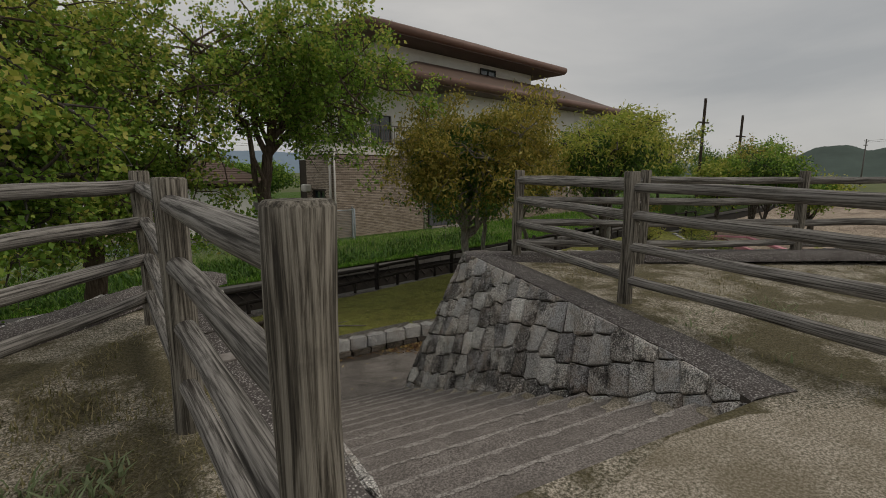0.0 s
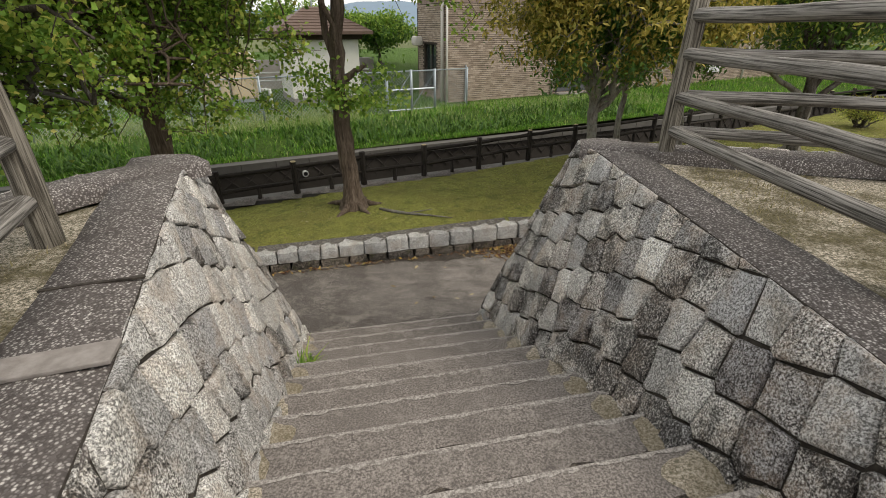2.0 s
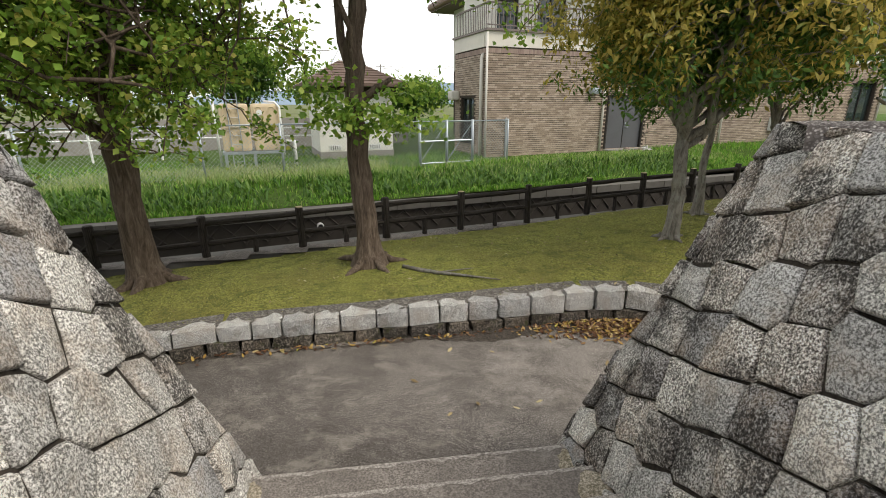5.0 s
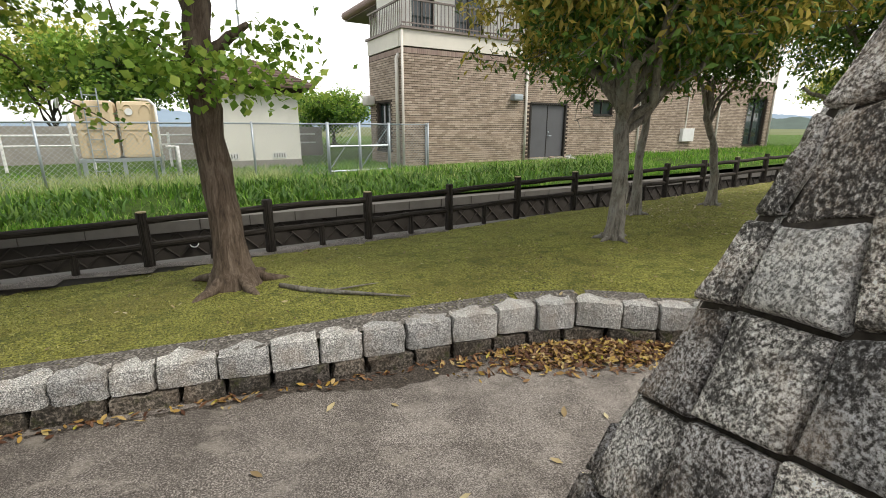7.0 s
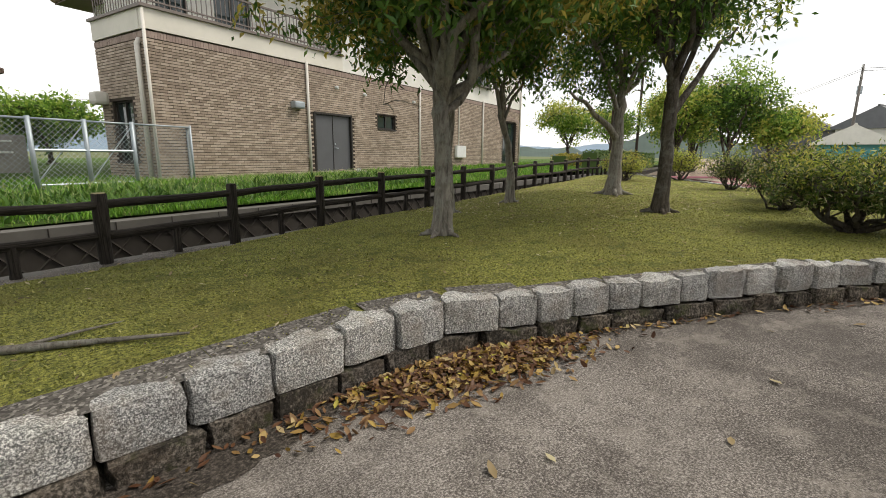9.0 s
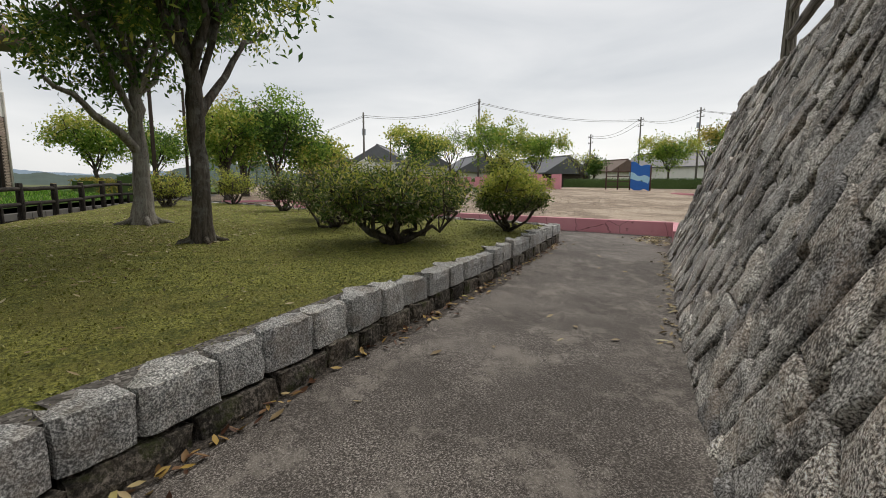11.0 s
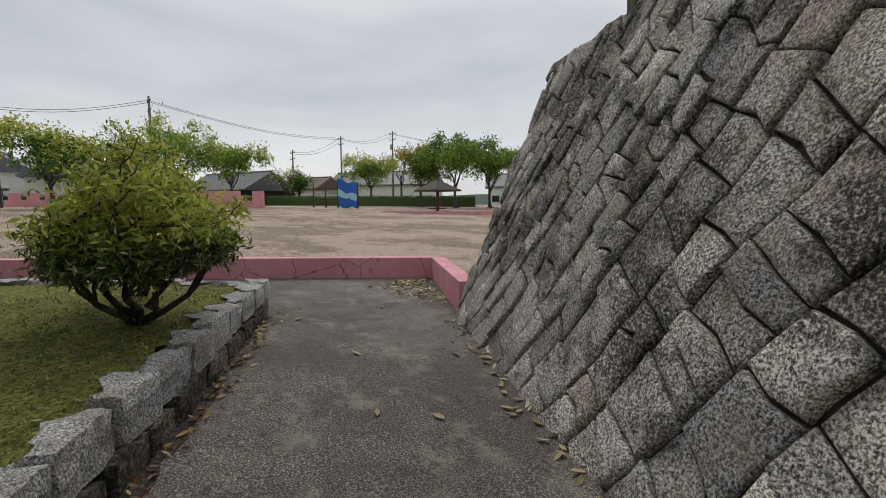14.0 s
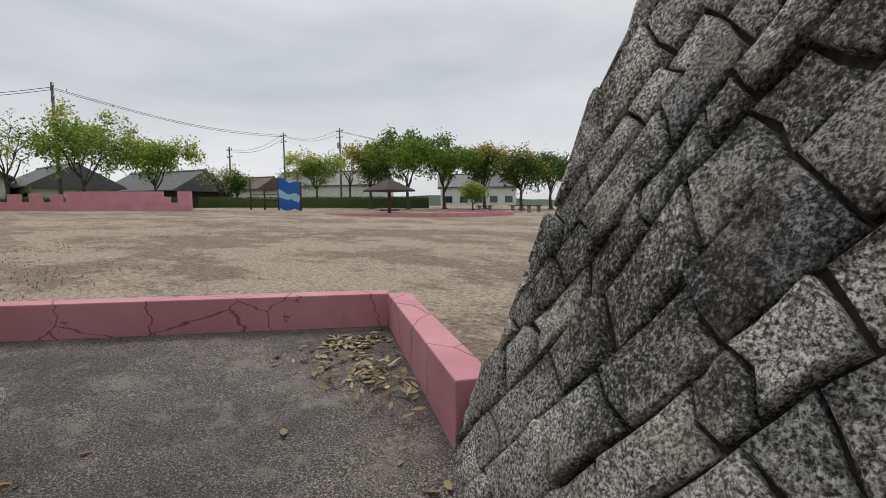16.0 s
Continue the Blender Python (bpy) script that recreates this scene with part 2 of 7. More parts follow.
def barkmat(name, a, b, lichen=0.0):
    m = Mat(name, 0.95)
    g = m.noise(1.0, 7, 0.72, m.coords((16, 16, 2.6)), 0.8)
    c = m.ramp(g, [(0.3, tuple(v * 0.3 for v in a)), (0.48, a), (0.7, b)])
    if lichen:
        c = m.mix(m.ramp(m.noise(4.5, 6, 0.7), [(0.5, 0.0), (0.6, lichen)]), c, (0.3, 0.31, 0.28))
    return m.color(c).bump(g, 1.0, 0.035).m


BARK_RED = barkmat("shaggy_bark", (0.11, 0.08, 0.06), (0.22, 0.175, 0.137))
BARK_GREY = barkmat("smooth_bark", (0.19, 0.172, 0.15), (0.34, 0.315, 0.28), 0.5)
BARK_DARK = barkmat("dark_bark", (0.06, 0.05, 0.04), (0.13, 0.11, 0.09), 0.25)


def leafmat(name, stops, glow=0.35):
    m = Mat(name, 0.55, spec=0.35)
    c = m.ramp(m.island(), stops)
    m.color(c)
    tr, mx, out = m.n.new("ShaderNodeBsdfTranslucent"), m.n.new("ShaderNodeMixShader"), m.n["Material Output"]
    m.l.new(c, tr.inputs[0])
    mx.inputs[0].default_value = glow
    m.l.new(m.b.outputs[0], mx.inputs[1])
    m.l.new(tr.outputs[0], mx.inputs[2])
    m.l.new(mx.outputs[0], out.inputs[0])
    return m.m


LEAF_FRESH = leafmat("leaf_fresh", [(0.0, (0.1, 0.2, 0.03)), (0.5, (0.2, 0.35, 0.05)), (1.0, (0.4, 0.5, 0.1))], 0.4)
LEAF_DEEP = leafmat("leaf_deep", [(0.0, (0.045, 0.11, 0.022)), (0.6, (0.09, 0.19, 0.035)), (1.0, (0.17, 0.28, 0.05))], 0.3)
LEAF_AMBER = leafmat("leaf_amber", [(0.0, (0.14, 0.16, 0.03)), (0.35, (0.28, 0.26, 0.05)), (0.75, (0.46, 0.37, 0.08)), (1.0, (0.6, 0.48, 0.14))], 0.45)
LEAF_LIME = leafmat("leaf_lime", [(0.0, (0.2, 0.28, 0.045)), (0.5, (0.4, 0.45, 0.08)), (1.0, (0.62, 0.56, 0.15))], 0.45)
LEAF_SHRUB = leafmat("leaf_shrub", [(0.0, (0.045, 0.09, 0.022)), (0.5, (0.11, 0.18, 0.04)), (0.8, (0.24, 0.27, 0.085)), (1.0, (0.55, 0.48, 0.34))], 0.3)
LEAF_HEDGE = leafmat("leaf_hedge", [(0.0, (0.045, 0.09, 0.022)), (1.0, (0.112, 0.18, 0.045))], 0.15)
GRASS = leafmat("grass_blade", [(0.0, (0.06, 0.165, 0.018)), (0.5, (0.135, 0.33, 0.03)), (0.85, (0.24, 0.45, 0.053)), (1.0, (0.45, 0.48, 0.18))], 0.35)
GRASS_DRY = leafmat("grass_dry", [(0.0, (0.135, 0.128, 0.045)), (0.5, (0.255, 0.225, 0.105)), (1.0, (0.45, 0.375, 0.21))], 0.25)
GRASS_GREY = leafmat("grass_greyish", [(0.0, (0.135, 0.18, 0.075)), (1.0, (0.3, 0.36, 0.195))], 0.25)
FALLEN = leafmat("fallen_leaf", [(0.0, (0.06, 0.025, 0.014)), (0.35, (0.13, 0.06, 0.03)), (0.6, (0.24, 0.14, 0.06)), (0.82, (0.38, 0.25, 0.05)), (0.95, (0.42, 0.32, 0.17)), (1.0, (0.42, 0.4, 0.05))], 0.1)
LITTER = leafmat("pale_litter", [(0.0, (0.2, 0.14, 0.07)), (0.6, (0.36, 0.28, 0.14)), (1.0, (0.55, 0.5, 0.32))], 0.1)


def paint(name, rgb, rough=0.6, metal=0.0, dirt=0.3, scale=5, spec=0.3):
    m = Mat(name, rough, metal, spec)
    c = m.mix(m.ramp(m.noise(scale, 7, 0.65), [(0.42, 0.0), (0.72, dirt)]), rgb, tuple(v * 0.45 for v in rgb))
    return m.color(c).bump(m.noise(scale * 12, 4), 0.12, 0.006).m


m = Mat("pink_paint", 0.75)
c = m.ramp(m.noise(1.4, 6, 0.6), [(0.3, (0.6, 0.25, 0.295)), (0.7, (0.72, 0.35, 0.395))])
crk = m.cells(1.6, m.mix(0.12, m.coords(), m.n.new("ShaderNodeTexNoise").outputs[1]), feature="DISTANCE_TO_EDGE")
c = m.mix(m.ramp(m.noise(3.5, 8, 0.75), [(0.6, 0.0), (0.66, 0.9)]), c, (0.12, 0.045, 0.045))
c = m.mix(m.ramp(crk, [(0.0, 0.85), (0.012, 0.0)]), c, (0.1, 0.035, 0.035))
c = m.mix(m.ramp(m.noise(90, 3, 0.8), [(0.58, 0.0), (0.75, 0.4)]), c, (0.75, 0.5, 0.5))
PINK = m.color(c).bump(crk, 0.4, 0.01).bump(m.noise(70, 4), 0.25, 0.006).m
PINK_FAR = paint("pink_paint_far", (0.68, 0.3, 0.35), 0.75, 0, 0.35, 1.2)

m = Mat("brick_tile", 0.8)
c = m.ramp(m.island(), [(0.0, (0.3, 0.238, 0.187)), (0.5, (0.405, 0.325, 0.26)), (1.0, (0.51, 0.42, 0.345))])
BRICK = m.color(m.mix(m.ramp(m.noise(0.7, 6), [(0.4, 0.0), (0.75, 0.35)]), c, (0.13, 0.1, 0.08))).m
m = Mat("brick_band", 0.8)
BRICK_BAND = m.color(m.ramp(m.island(), [(0.0, (0.27, 0.2, 0.175)), (1.0, (0.36, 0.28, 0.24))])).m
BRICK_JOINT = paint("brick_joint", (0.07, 0.055, 0.045), 0.95, 0, 0.3, 2)
PLASTER = paint("cream_plaster", (0.72, 0.69, 0.62), 0.85, 0, 0.25, 0.9)
PLASTER_W = paint("white_plaster", (0.78, 0.77, 0.72), 0.85, 0, 0.22, 1.2)
ROOF = paint("brown_roof", (0.14, 0.095, 0.075), 0.6, 0, 0.3, 1.5)
EAVE = paint("eave_brown", (0.2, 0.12, 0.095), 0.55, 0, 0.3, 1.5)
TILE_GREY = paint("grey_roof_tile", (0.13, 0.135, 0.145), 0.5, 0, 0.3, 2)
DARKWOOD = paint("dark_wood", (0.05, 0.035, 0.026), 0.7, 0, 0.3, 4)
STEEL_DOOR = paint("grey_steel_paint", (0.115, 0.118, 0.128), 0.45, 0, 0.2, 2)
PIPE = paint("cream_pipe", (0.68, 0.65, 0.6), 0.5, 0, 0.25, 3)
GALV = paint("galvanised_steel", (0.38, 0.43, 0.47), 0.45, 0.5, 0.25, 6)
WIRE = paint("galvanised_wire", (0.42, 0.46, 0.48), 0.5, 0.4, 0.2, 6)
FRP = paint("tank_panel", (0.62, 0.5, 0.34), 0.55, 0, 0.25, 1.4)
CONC = paint("old_concrete", (0.3, 0.28, 0.26), 0.9, 0, 0.5, 1.7)
CONC_DARK = paint("canal_concrete", (0.055, 0.048, 0.042), 0.9, 0, 0.5, 2.2)
CANAL_TOP = paint("canal_kerb", (0.14, 0.133, 0.122), 0.9, 0, 0.4, 3)
ALU = paint("bronze_rail", (0.2, 0.17, 0.155), 0.5, 0.3, 0.2, 4)
FRAME = paint("window_frame", (0.05, 0.045, 0.042), 0.4, 0.3, 0.1, 4)
POLE = paint("pole_concrete", (0.16, 0.15, 0.14), 0.85, 0, 0.3, 3)
BLACK = paint("black_rubber", (0.012, 0.012, 0.013), 0.5, 0, 0.1, 5)
WHITE = paint("white_enamel", (0.75, 0.76, 0.76), 0.4, 0, 0.15, 4)
BLUE = paint("blue_panel", (0.02, 0.13, 0.46), 0.45, 0, 0.15, 4)
LIGHTBLUE = paint("pale_blue_panel", (0.35, 0.6, 0.75), 0.45, 0, 0.15, 4)
TEAL = paint("teal_sheet", (0.1, 0.36, 0.4), 0.5, 0, 0.2, 2)
BROWN_STEEL = paint("brown_steel", (0.07, 0.035, 0.028), 0.5, 0, 0.2, 4)
REDWOOD = paint("red_brown_post", (0.13, 0.035, 0.03), 0.6, 0, 0.25, 4)
HILL = paint("wooded_hill", (0.075, 0.105, 0.09), 1.0, 0, 0.5, 0.03)
# far hills: the blue of distant air is put into the base colour
HILL_HAZE = paint("far_hill", (0.2, 0.27, 0.34), 1.0, 0, 0.2, 0.01)
FARLAND = paint("far_fields", (0.13, 0.15, 0.06), 1.0, 0, 0.6, 0.15)
CURTAIN = paint("curtain", (0.62, 0.62, 0.6), 0.9, 0, 0.2, 3)
m = Mat("window_glass", 0.05, 0.0, 0.8)
GLASS = m.color((0.03, 0.045, 0.045)).m


# ---- geometry helpers ----
class Geo:
    """Collects vertices and faces of one mesh."""

    def __init__(self):
        self.v, self.f = [], []

    def add(self, verts, faces):
        k = len(self.v)
        self.v.extend(tuple(p) for p in verts)
        self.f.extend(tuple(i + k for i in q) for q in faces)
        return self

    def box(self, x0, y0, z0, x1, y1, z1, m=None):
        p = [Vector((x, y, z)) for z in (z0, z1) for y in (y0, y1) for x in (x0, x1)]
        if m is not None:
            p = [m @ q for q in p]
        return self.add(p, [(0, 2, 3, 1), (4, 5, 7, 6), (0, 1, 5, 4), (2, 6, 7, 3), (0, 4, 6, 2), (1, 3, 7, 5)])

    def tube(self, pts, radii, n=8, cap=True):
        pts = [Vector(p) for p in pts]
        if not isinstance(radii, (list, tuple)):
            radii = [radii] * len(pts)
        verts, faces = [], []
        ref = None
        for i, p in enumerate(pts):
            d = (pts[min(i + 1, len(pts) - 1)] - pts[max(i - 1, 0)]).normalized()
            if ref is None:
                ref = Vector((1, 0, 0)) if abs(d.x) < 0.8 else Vector((0, 1, 0))
            ref = (ref - d * ref.dot(d)).normalized()
            side = d.cross(ref)
            for j in range(n):
                a = 2 * math.pi * j / n
                verts.append(p + (ref * math.cos(a) + side * math.sin(a)) * radii[i])
        for i in range(len(pts) - 1):
            for j in range(n):
                a, b = i * n + j, i * n + (j + 1) % n
                faces.append((a, b, b + n, a + n))
        if cap:
            faces.append(tuple(range(n - 1, -1, -1)))
            faces.append(tuple(range((len(pts) - 1) * n, len(pts) * n)))
        return self.add(verts, faces)

    def prism(self, poly, z0, z1):
        k = len(poly)
        low = [(x, y, z0) for x, y in poly]
        top = [(x, y, z1) for x, y in poly]
        return self.add(low + top, [tuple(range(k - 1, -1, -1)), tuple(range(k, 2 * k))] + [(i, (i + 1) % k, k + (i + 1) % k, k + i) for i in range(k)])


def part(name, geo, material, parent=None, label="", smooth=False, bevel=0.0):
    me = bpy.data.meshes.new(name)
    me.from_pydata(geo.v, [], geo.f)
    if bevel:
        b = bmesh.new()
        b.from_mesh(me)
        bmesh.ops.bevel(b, geom=b.edges[:], offset=bevel, segments=2, profile=0.6, affect="EDGES", clamp_overlap=True)
        b.to_mesh(me)
        b.free()
    me.materials.append(material)
    if smooth:
        me.polygons.foreach_set("use_smooth", [True] * len(me.polygons))
    me.update()
    ob = new(name, me)
    if parent is not None:
        ob.parent = parent
    if label:
        ob["label"] = label
    return ob


def raw(name, V, F, material, parent=None, smooth=False):
    """A mesh from arrays; F is an (n, k) array of corner indices."""
    me = bpy.data.meshes.new(name)
    n, k = F.shape
    me.vertices.add(len(V))
    me.vertices.foreach_set("co", np.asarray(V, dtype=np.float32).ravel())
    me.loops.add(n * k)
    me.loops.foreach_set("vertex_index", F.astype(np.int32).ravel())
    me.polygons.add(n)
    me.polygons.foreach_set("loop_start", np.arange(0, n * k, k, dtype=np.int32))
    me.polygons.foreach_set("loop_total", np.full(n, k, dtype=np.int32))
    me.materials.append(material)
    if smooth:
        me.polygons.foreach_set("use_smooth", [True] * n)
    me.update()
    me.validate()
    ob = new(name, me)
    if parent is not None:
        ob.parent = parent
    return ob


def thing(name, label, category, group="", kind="", at=None):
    ob = new(name)
    ob.empty_display_size = 0.2
    if at is not None:
        ob.matrix_basis = at
    return tagged(ob, label, category, group, kind)


def structure(ob, label, category):
    return tagged(ob, label, category, "", "structure")


def smoothstep(a, b, x):
    t = min(1.0, max(0.0, (x - a) / (b - a)))
    return t * t * (3 - 2 * t)


def along(poly, s):
    """The point at arc length s of a polyline, and its direction."""
    for a, b in zip(poly, poly[1:]):
        a, b = Vector(a), Vector(b)
        d = (b - a).length
        if s <= d:
            return a + (b - a) * (s / d), (b - a) / d
        s -= d
    return b + (b - a) / d * s, (b - a) / d


def length(poly):
    return sum((Vector(b) - Vector(a)).length for a, b in zip(poly, poly[1:]))


def log_between(name, p, q, r, mat, parent, rnd, taper=0.94, n=12):
    """A rough round timber from p to q, with its grain along it."""
    p, q = Vector(p), Vector(q)
    L = (q - p).length
    g = Geo()
    segs = max(3, int(L / 0.22))
    pts, rad = [], []
    bx, by, ph = rnd.uniform(-0.012, 0.012), rnd.uniform(-0.012, 0.012), rnd.uniform(0, 9)
    for i in range(segs + 1):
        t = i / segs
        pts.append((bx * math.sin(math.pi * t + ph), by * math.sin(2.3 * math.pi * t + ph), L * t))
        rad.append(r * (1 - (1 - taper) * t) * (1 + 0.05 * math.sin(5 * t + ph) + rnd.uniform(-0.03, 0.03)))
    pts.insert(0, (pts[0][0], pts[0][1], -0.0))
    rad.insert(0, r * 0.86)
    pts[1] = (pts[1][0], pts[1][1], 0.012)
    pts.append((pts[-1][0], pts[-1][1], L + 0.0))
    rad.append(rad[-1] * 0.86)
    pts[-2] = (pts[-2][0], pts[-2][1], L - 0.012)
    g.tube(pts, rad, n)
    k = [rnd.uniform(-0.05, 0.05) for _ in range(n)]
    g.v = [(x * (1 + k[i % n]), y * (1 + k[i % n]), z) for i, (x, y, z) in enumerate(g.v)]
    ob = part(name, g, mat, parent, smooth=True)
    turn = (q - p).to_track_quat("Z", "Y").to_matrix().to_4x4()
    ob.matrix_basis = Matrix.Translation(p) @ turn
    return ob


# ---- plan: heights of the ground ----
STAIR_Y0, STAIR_Y1, STAIR_N = 6.88, 1.5, 15
RISE, RUN = 2.34 / STAIR_N, (STAIR_Y0 - STAIR_Y1) / (STAIR_N - 1)
TOP = 2.36
KERB = [(-9.0, 7.3), (-5.0, 8.25), (-1.6, 9.1), (-0.3, 9.36), (1.4, 9.44), (3.3, 9.5), (4.3, 9.52), (4.95, 9.4), (5.5, 9.12), (6.3, 8.8), (8.2, 7.72), (10.0, 6.58), (11.3, 5.8), (12.2, 5.28), (13.45, 4.57)]
PINK_A, PINK_B = Vector((12.2, 2.93)), Vector((14.17, 1.75))
PINK_D = Vector((0.62, 0.785)).normalized()


def kerb_gap(x, y):
    """How far a place lies from the kerb, on the path's side."""
    best = 1e9
    for a, b in zip(KERB, KERB[1:]):
        ax, ay, dx, dy = a[0], a[1], b[0] - a[0], b[1] - a[1]
        t = min(1, max(0, ((x - ax) * dx + (y - ay) * dy) / (dx * dx + dy * dy)))
        best = min(best, math.hypot(x - ax - t * dx, y - ay - t * dy))
    return best


def path_z(x, y):
    z = -0.25 + 0.028 * min(max(x - 3, 0), 11)
    return z + 0.1 * min(kerb_gap(x, y), 2.5) * (1 - smoothstep(3, 9, x))


def beyond(x, y):
    """Distance past the waterside fence."""
    return (y - 12.85 - 0.24 * x) * 0.9724


def lawn_z(x, y):
    return 0.09 + 0.022 * min(max(x - 1, -3), 22) - 0.11 * smoothstep(-2.5, 0, beyond(x, y)) + 0.02 * math.sin(x * 1.1) * math.cos(y * 0.9)


def verge_z(x, y):
    c = beyond(x, y)
    return 0.14 + 0.3 * smoothstep(3.2, 6.5, c) + 0.008 * min(max(x, -10), 30)


def field_z(x, y):
    return 0.2 + 0.021 * min(max(x - 14, 0), 46)


def sheet(name, x0, x1, y0, y1, step, zf, keep, mat, clip=None):
    """A ground sheet over a grid; corners just outside keep are drawn in to the rim."""
    g, index = Geo(), {}
    nx, ny = int((x1 - x0) / step), int((y1 - y0) / step)

    def vert(i, j):
        if (i, j) not in index:
            x, y = x0 + i * step, y0 + j * step
            if clip:
                x, y = clip(x, y)
            index[i, j] = len(g.v)
            g.v.append((x, y, zf(x, y)))
        return index[i, j]

    for i in range(nx):
        for j in range(ny):
            if keep(x0 + (i + 0.5) * step, y0 + (j + 0.5) * step):
                g.f.append((vert(i, j), vert(i + 1, j), vert(i + 1, j + 1), vert(i, j + 1)))
    return part(name, g, mat, smooth=True)


def inside(poly, x, y):
    c, j = False, len(poly) - 1
    for i in range(len(poly)):
        if (poly[i][1] > y) != (poly[j][1] > y) and x < (poly[j][0] - poly[i][0]) * (y - poly[i][1]) / (poly[j][1] - poly[i][1]) + poly[i][0]:
            c = not c
        j = i
    return c


# ---- large ground ----
lawn_edge = [(x + dx, y + dy) for (x, y), (dx, dy) in zip(KERB, [(0, 0.13)] * 6 + [(0.03, 0.12), (0.06, 0.1), (0.07, 0.1)] + [(0.065, 0.1)] * 5 + [(0.05, 0.14)])]
LAWN = lawn_edge + [(23.0, 16.0), (24.0, 18.2), (-12.0, 9.75), (-12.0, 7.0)]

path_ob = sheet("path", -14, 27, 1.5, 17.5, 0.25, path_z, lambda x, y: beyond(x, y) < 0.1 and not (inside(LAWN, x, y) and kerb_gap(x, y) > 0.5 and x < 13) and (x < 12.6 or (Vector((x, y)) - PINK_B).cross(PINK_D) < 0.15), PATHMAT)
structure(path_ob, "worn brown-grey asphalt path with pale patches", "path")



def lawn_clip(x, y):
    if inside(LAWN, x, y) and beyond(x, y) < -0.12:
        return x, y
    best, at = 1e9, (x, y)
    for a, b in zip(LAWN, LAWN[1:] + LAWN[:1]):
        dx, dy = b[0] - a[0], b[1] - a[1]
        t = min(1, max(0, ((x - a[0]) * dx + (y - a[1]) * dy) / (dx * dx + dy * dy)))
        px, py = a[0] + t * dx, a[1] + t * dy
        d = math.hypot(x - px, y - py)
        if d < best:
            best, at = d, (px, py)
    return at if best < 0.6 else (x, y)


lawn_ob = sheet("lawn", -12, 24, 4.4, 18.4, 0.2, lawn_z, lambda x, y: inside(LAWN, x, y) and beyond(x, y) < -0.1, MOSS, lawn_clip)
structure(lawn_ob, "mossy yellow-green lawn with fallen leaves", "lawn")

# gravel strip behind the kerb stones
g = Geo()
for ki, (a, b) in enumerate(zip(KERB, KERB[1:])):
    a, b = Vector(a), Vector(b)
    d = (b - a).normalized()
    nrm = Vector((-d.y, d.x))
    for lo, hi in ((0.08, 0.44 if ki < 8 else 0.3 if ki < 10 else 0.16),):
        q = [a + nrm * lo, b + nrm * lo, b + nrm * hi, a + nrm * hi]
        g.add([(p.x, p.y, lawn_z(p.x, p.y) + 0.012) for p in q], [(0, 1, 2, 3)])
structure(part("gravel_strip", g, GRAVEL), "dark gravel strip behind the kerb stones", "gravel")

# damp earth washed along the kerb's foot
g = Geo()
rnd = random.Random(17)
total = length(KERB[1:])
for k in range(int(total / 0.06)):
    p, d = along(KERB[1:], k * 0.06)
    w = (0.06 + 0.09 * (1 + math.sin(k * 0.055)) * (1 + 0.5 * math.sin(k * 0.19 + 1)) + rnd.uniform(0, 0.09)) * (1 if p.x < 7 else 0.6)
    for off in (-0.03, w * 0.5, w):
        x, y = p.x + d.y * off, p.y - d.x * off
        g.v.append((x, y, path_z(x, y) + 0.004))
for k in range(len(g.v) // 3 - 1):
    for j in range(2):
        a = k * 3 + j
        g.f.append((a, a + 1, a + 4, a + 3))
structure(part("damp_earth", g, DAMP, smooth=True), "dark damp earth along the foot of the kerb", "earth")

verge = Geo()
xs, cs = [-70, -40, -20, -12, -8, -4, 0, 4, 8, 12, 16, 20, 26, 34, 50, 90], [3.03, 4, 5, 6, 7, 9, 12, 18, 30, 60]
for x in xs:
    for c in cs:
        y = 12.85 + 0.24 * x + c / 0.9724
        verge.v.append((x, y, verge_z(x, y)))
for i in range(len(xs) - 1):
    for j in range(len(cs) - 1):
        a = i * len(cs) + j
        verge.f.append((a, a + len(cs), a + len(cs) + 1, a + 1))
structure(part("verge", verge, VERGE, smooth=True), "bright green grassy verge beyond the canal", "grass verge")

# the park's sandy field, and land to the horizon
g = Geo()
near = [(12.1, 2.75), (14.25, 1.62), (18.2, 6.63), (26.5, 17.1), (60, 26), (60, -60), (11, -60), (11.0, 1.0)]
g.add([(x, y, field_z(x, y)) for x, y in near], [tuple(reversed(range(len(near))))])
structure(part("field", g, FIELD), "sandy park field with dry grass patches", "park ground")
g = Geo()
ring = []
for R in (45, 120, 400, 1600):
    ring.append([(12 + R * math.cos(2 * math.pi * k / 48), 5 + R * math.sin(2 * math.pi * k / 48)) for k in range(48)])
for ri, rg in enumerate(ring):
    for x, y in rg:
        g.v.append((x, y, (0.25 if ri == 0 else 1.05 if x > 20 else 0.6)))
for i in range(3):
    for k in range(48):
        a, b = i * 48 + k, i * 48 + (k + 1) % 48
        g.f.append((a, a + 48, b + 48, b))
g.f.append(tuple(range(48)))
gr = part("ground", g, FARLAND)
for v in gr.data.vertices:
    if v.index < 48:
        v.co.z = -1.4
structure(gr, "flat fields reaching the horizon", "ground")


# ---- stairs and battered stone walls ----
def stair_z(y):
    return min(2.36, max(0.0, (STAIR_Y0 + 0.1 - y) / RUN * RISE))


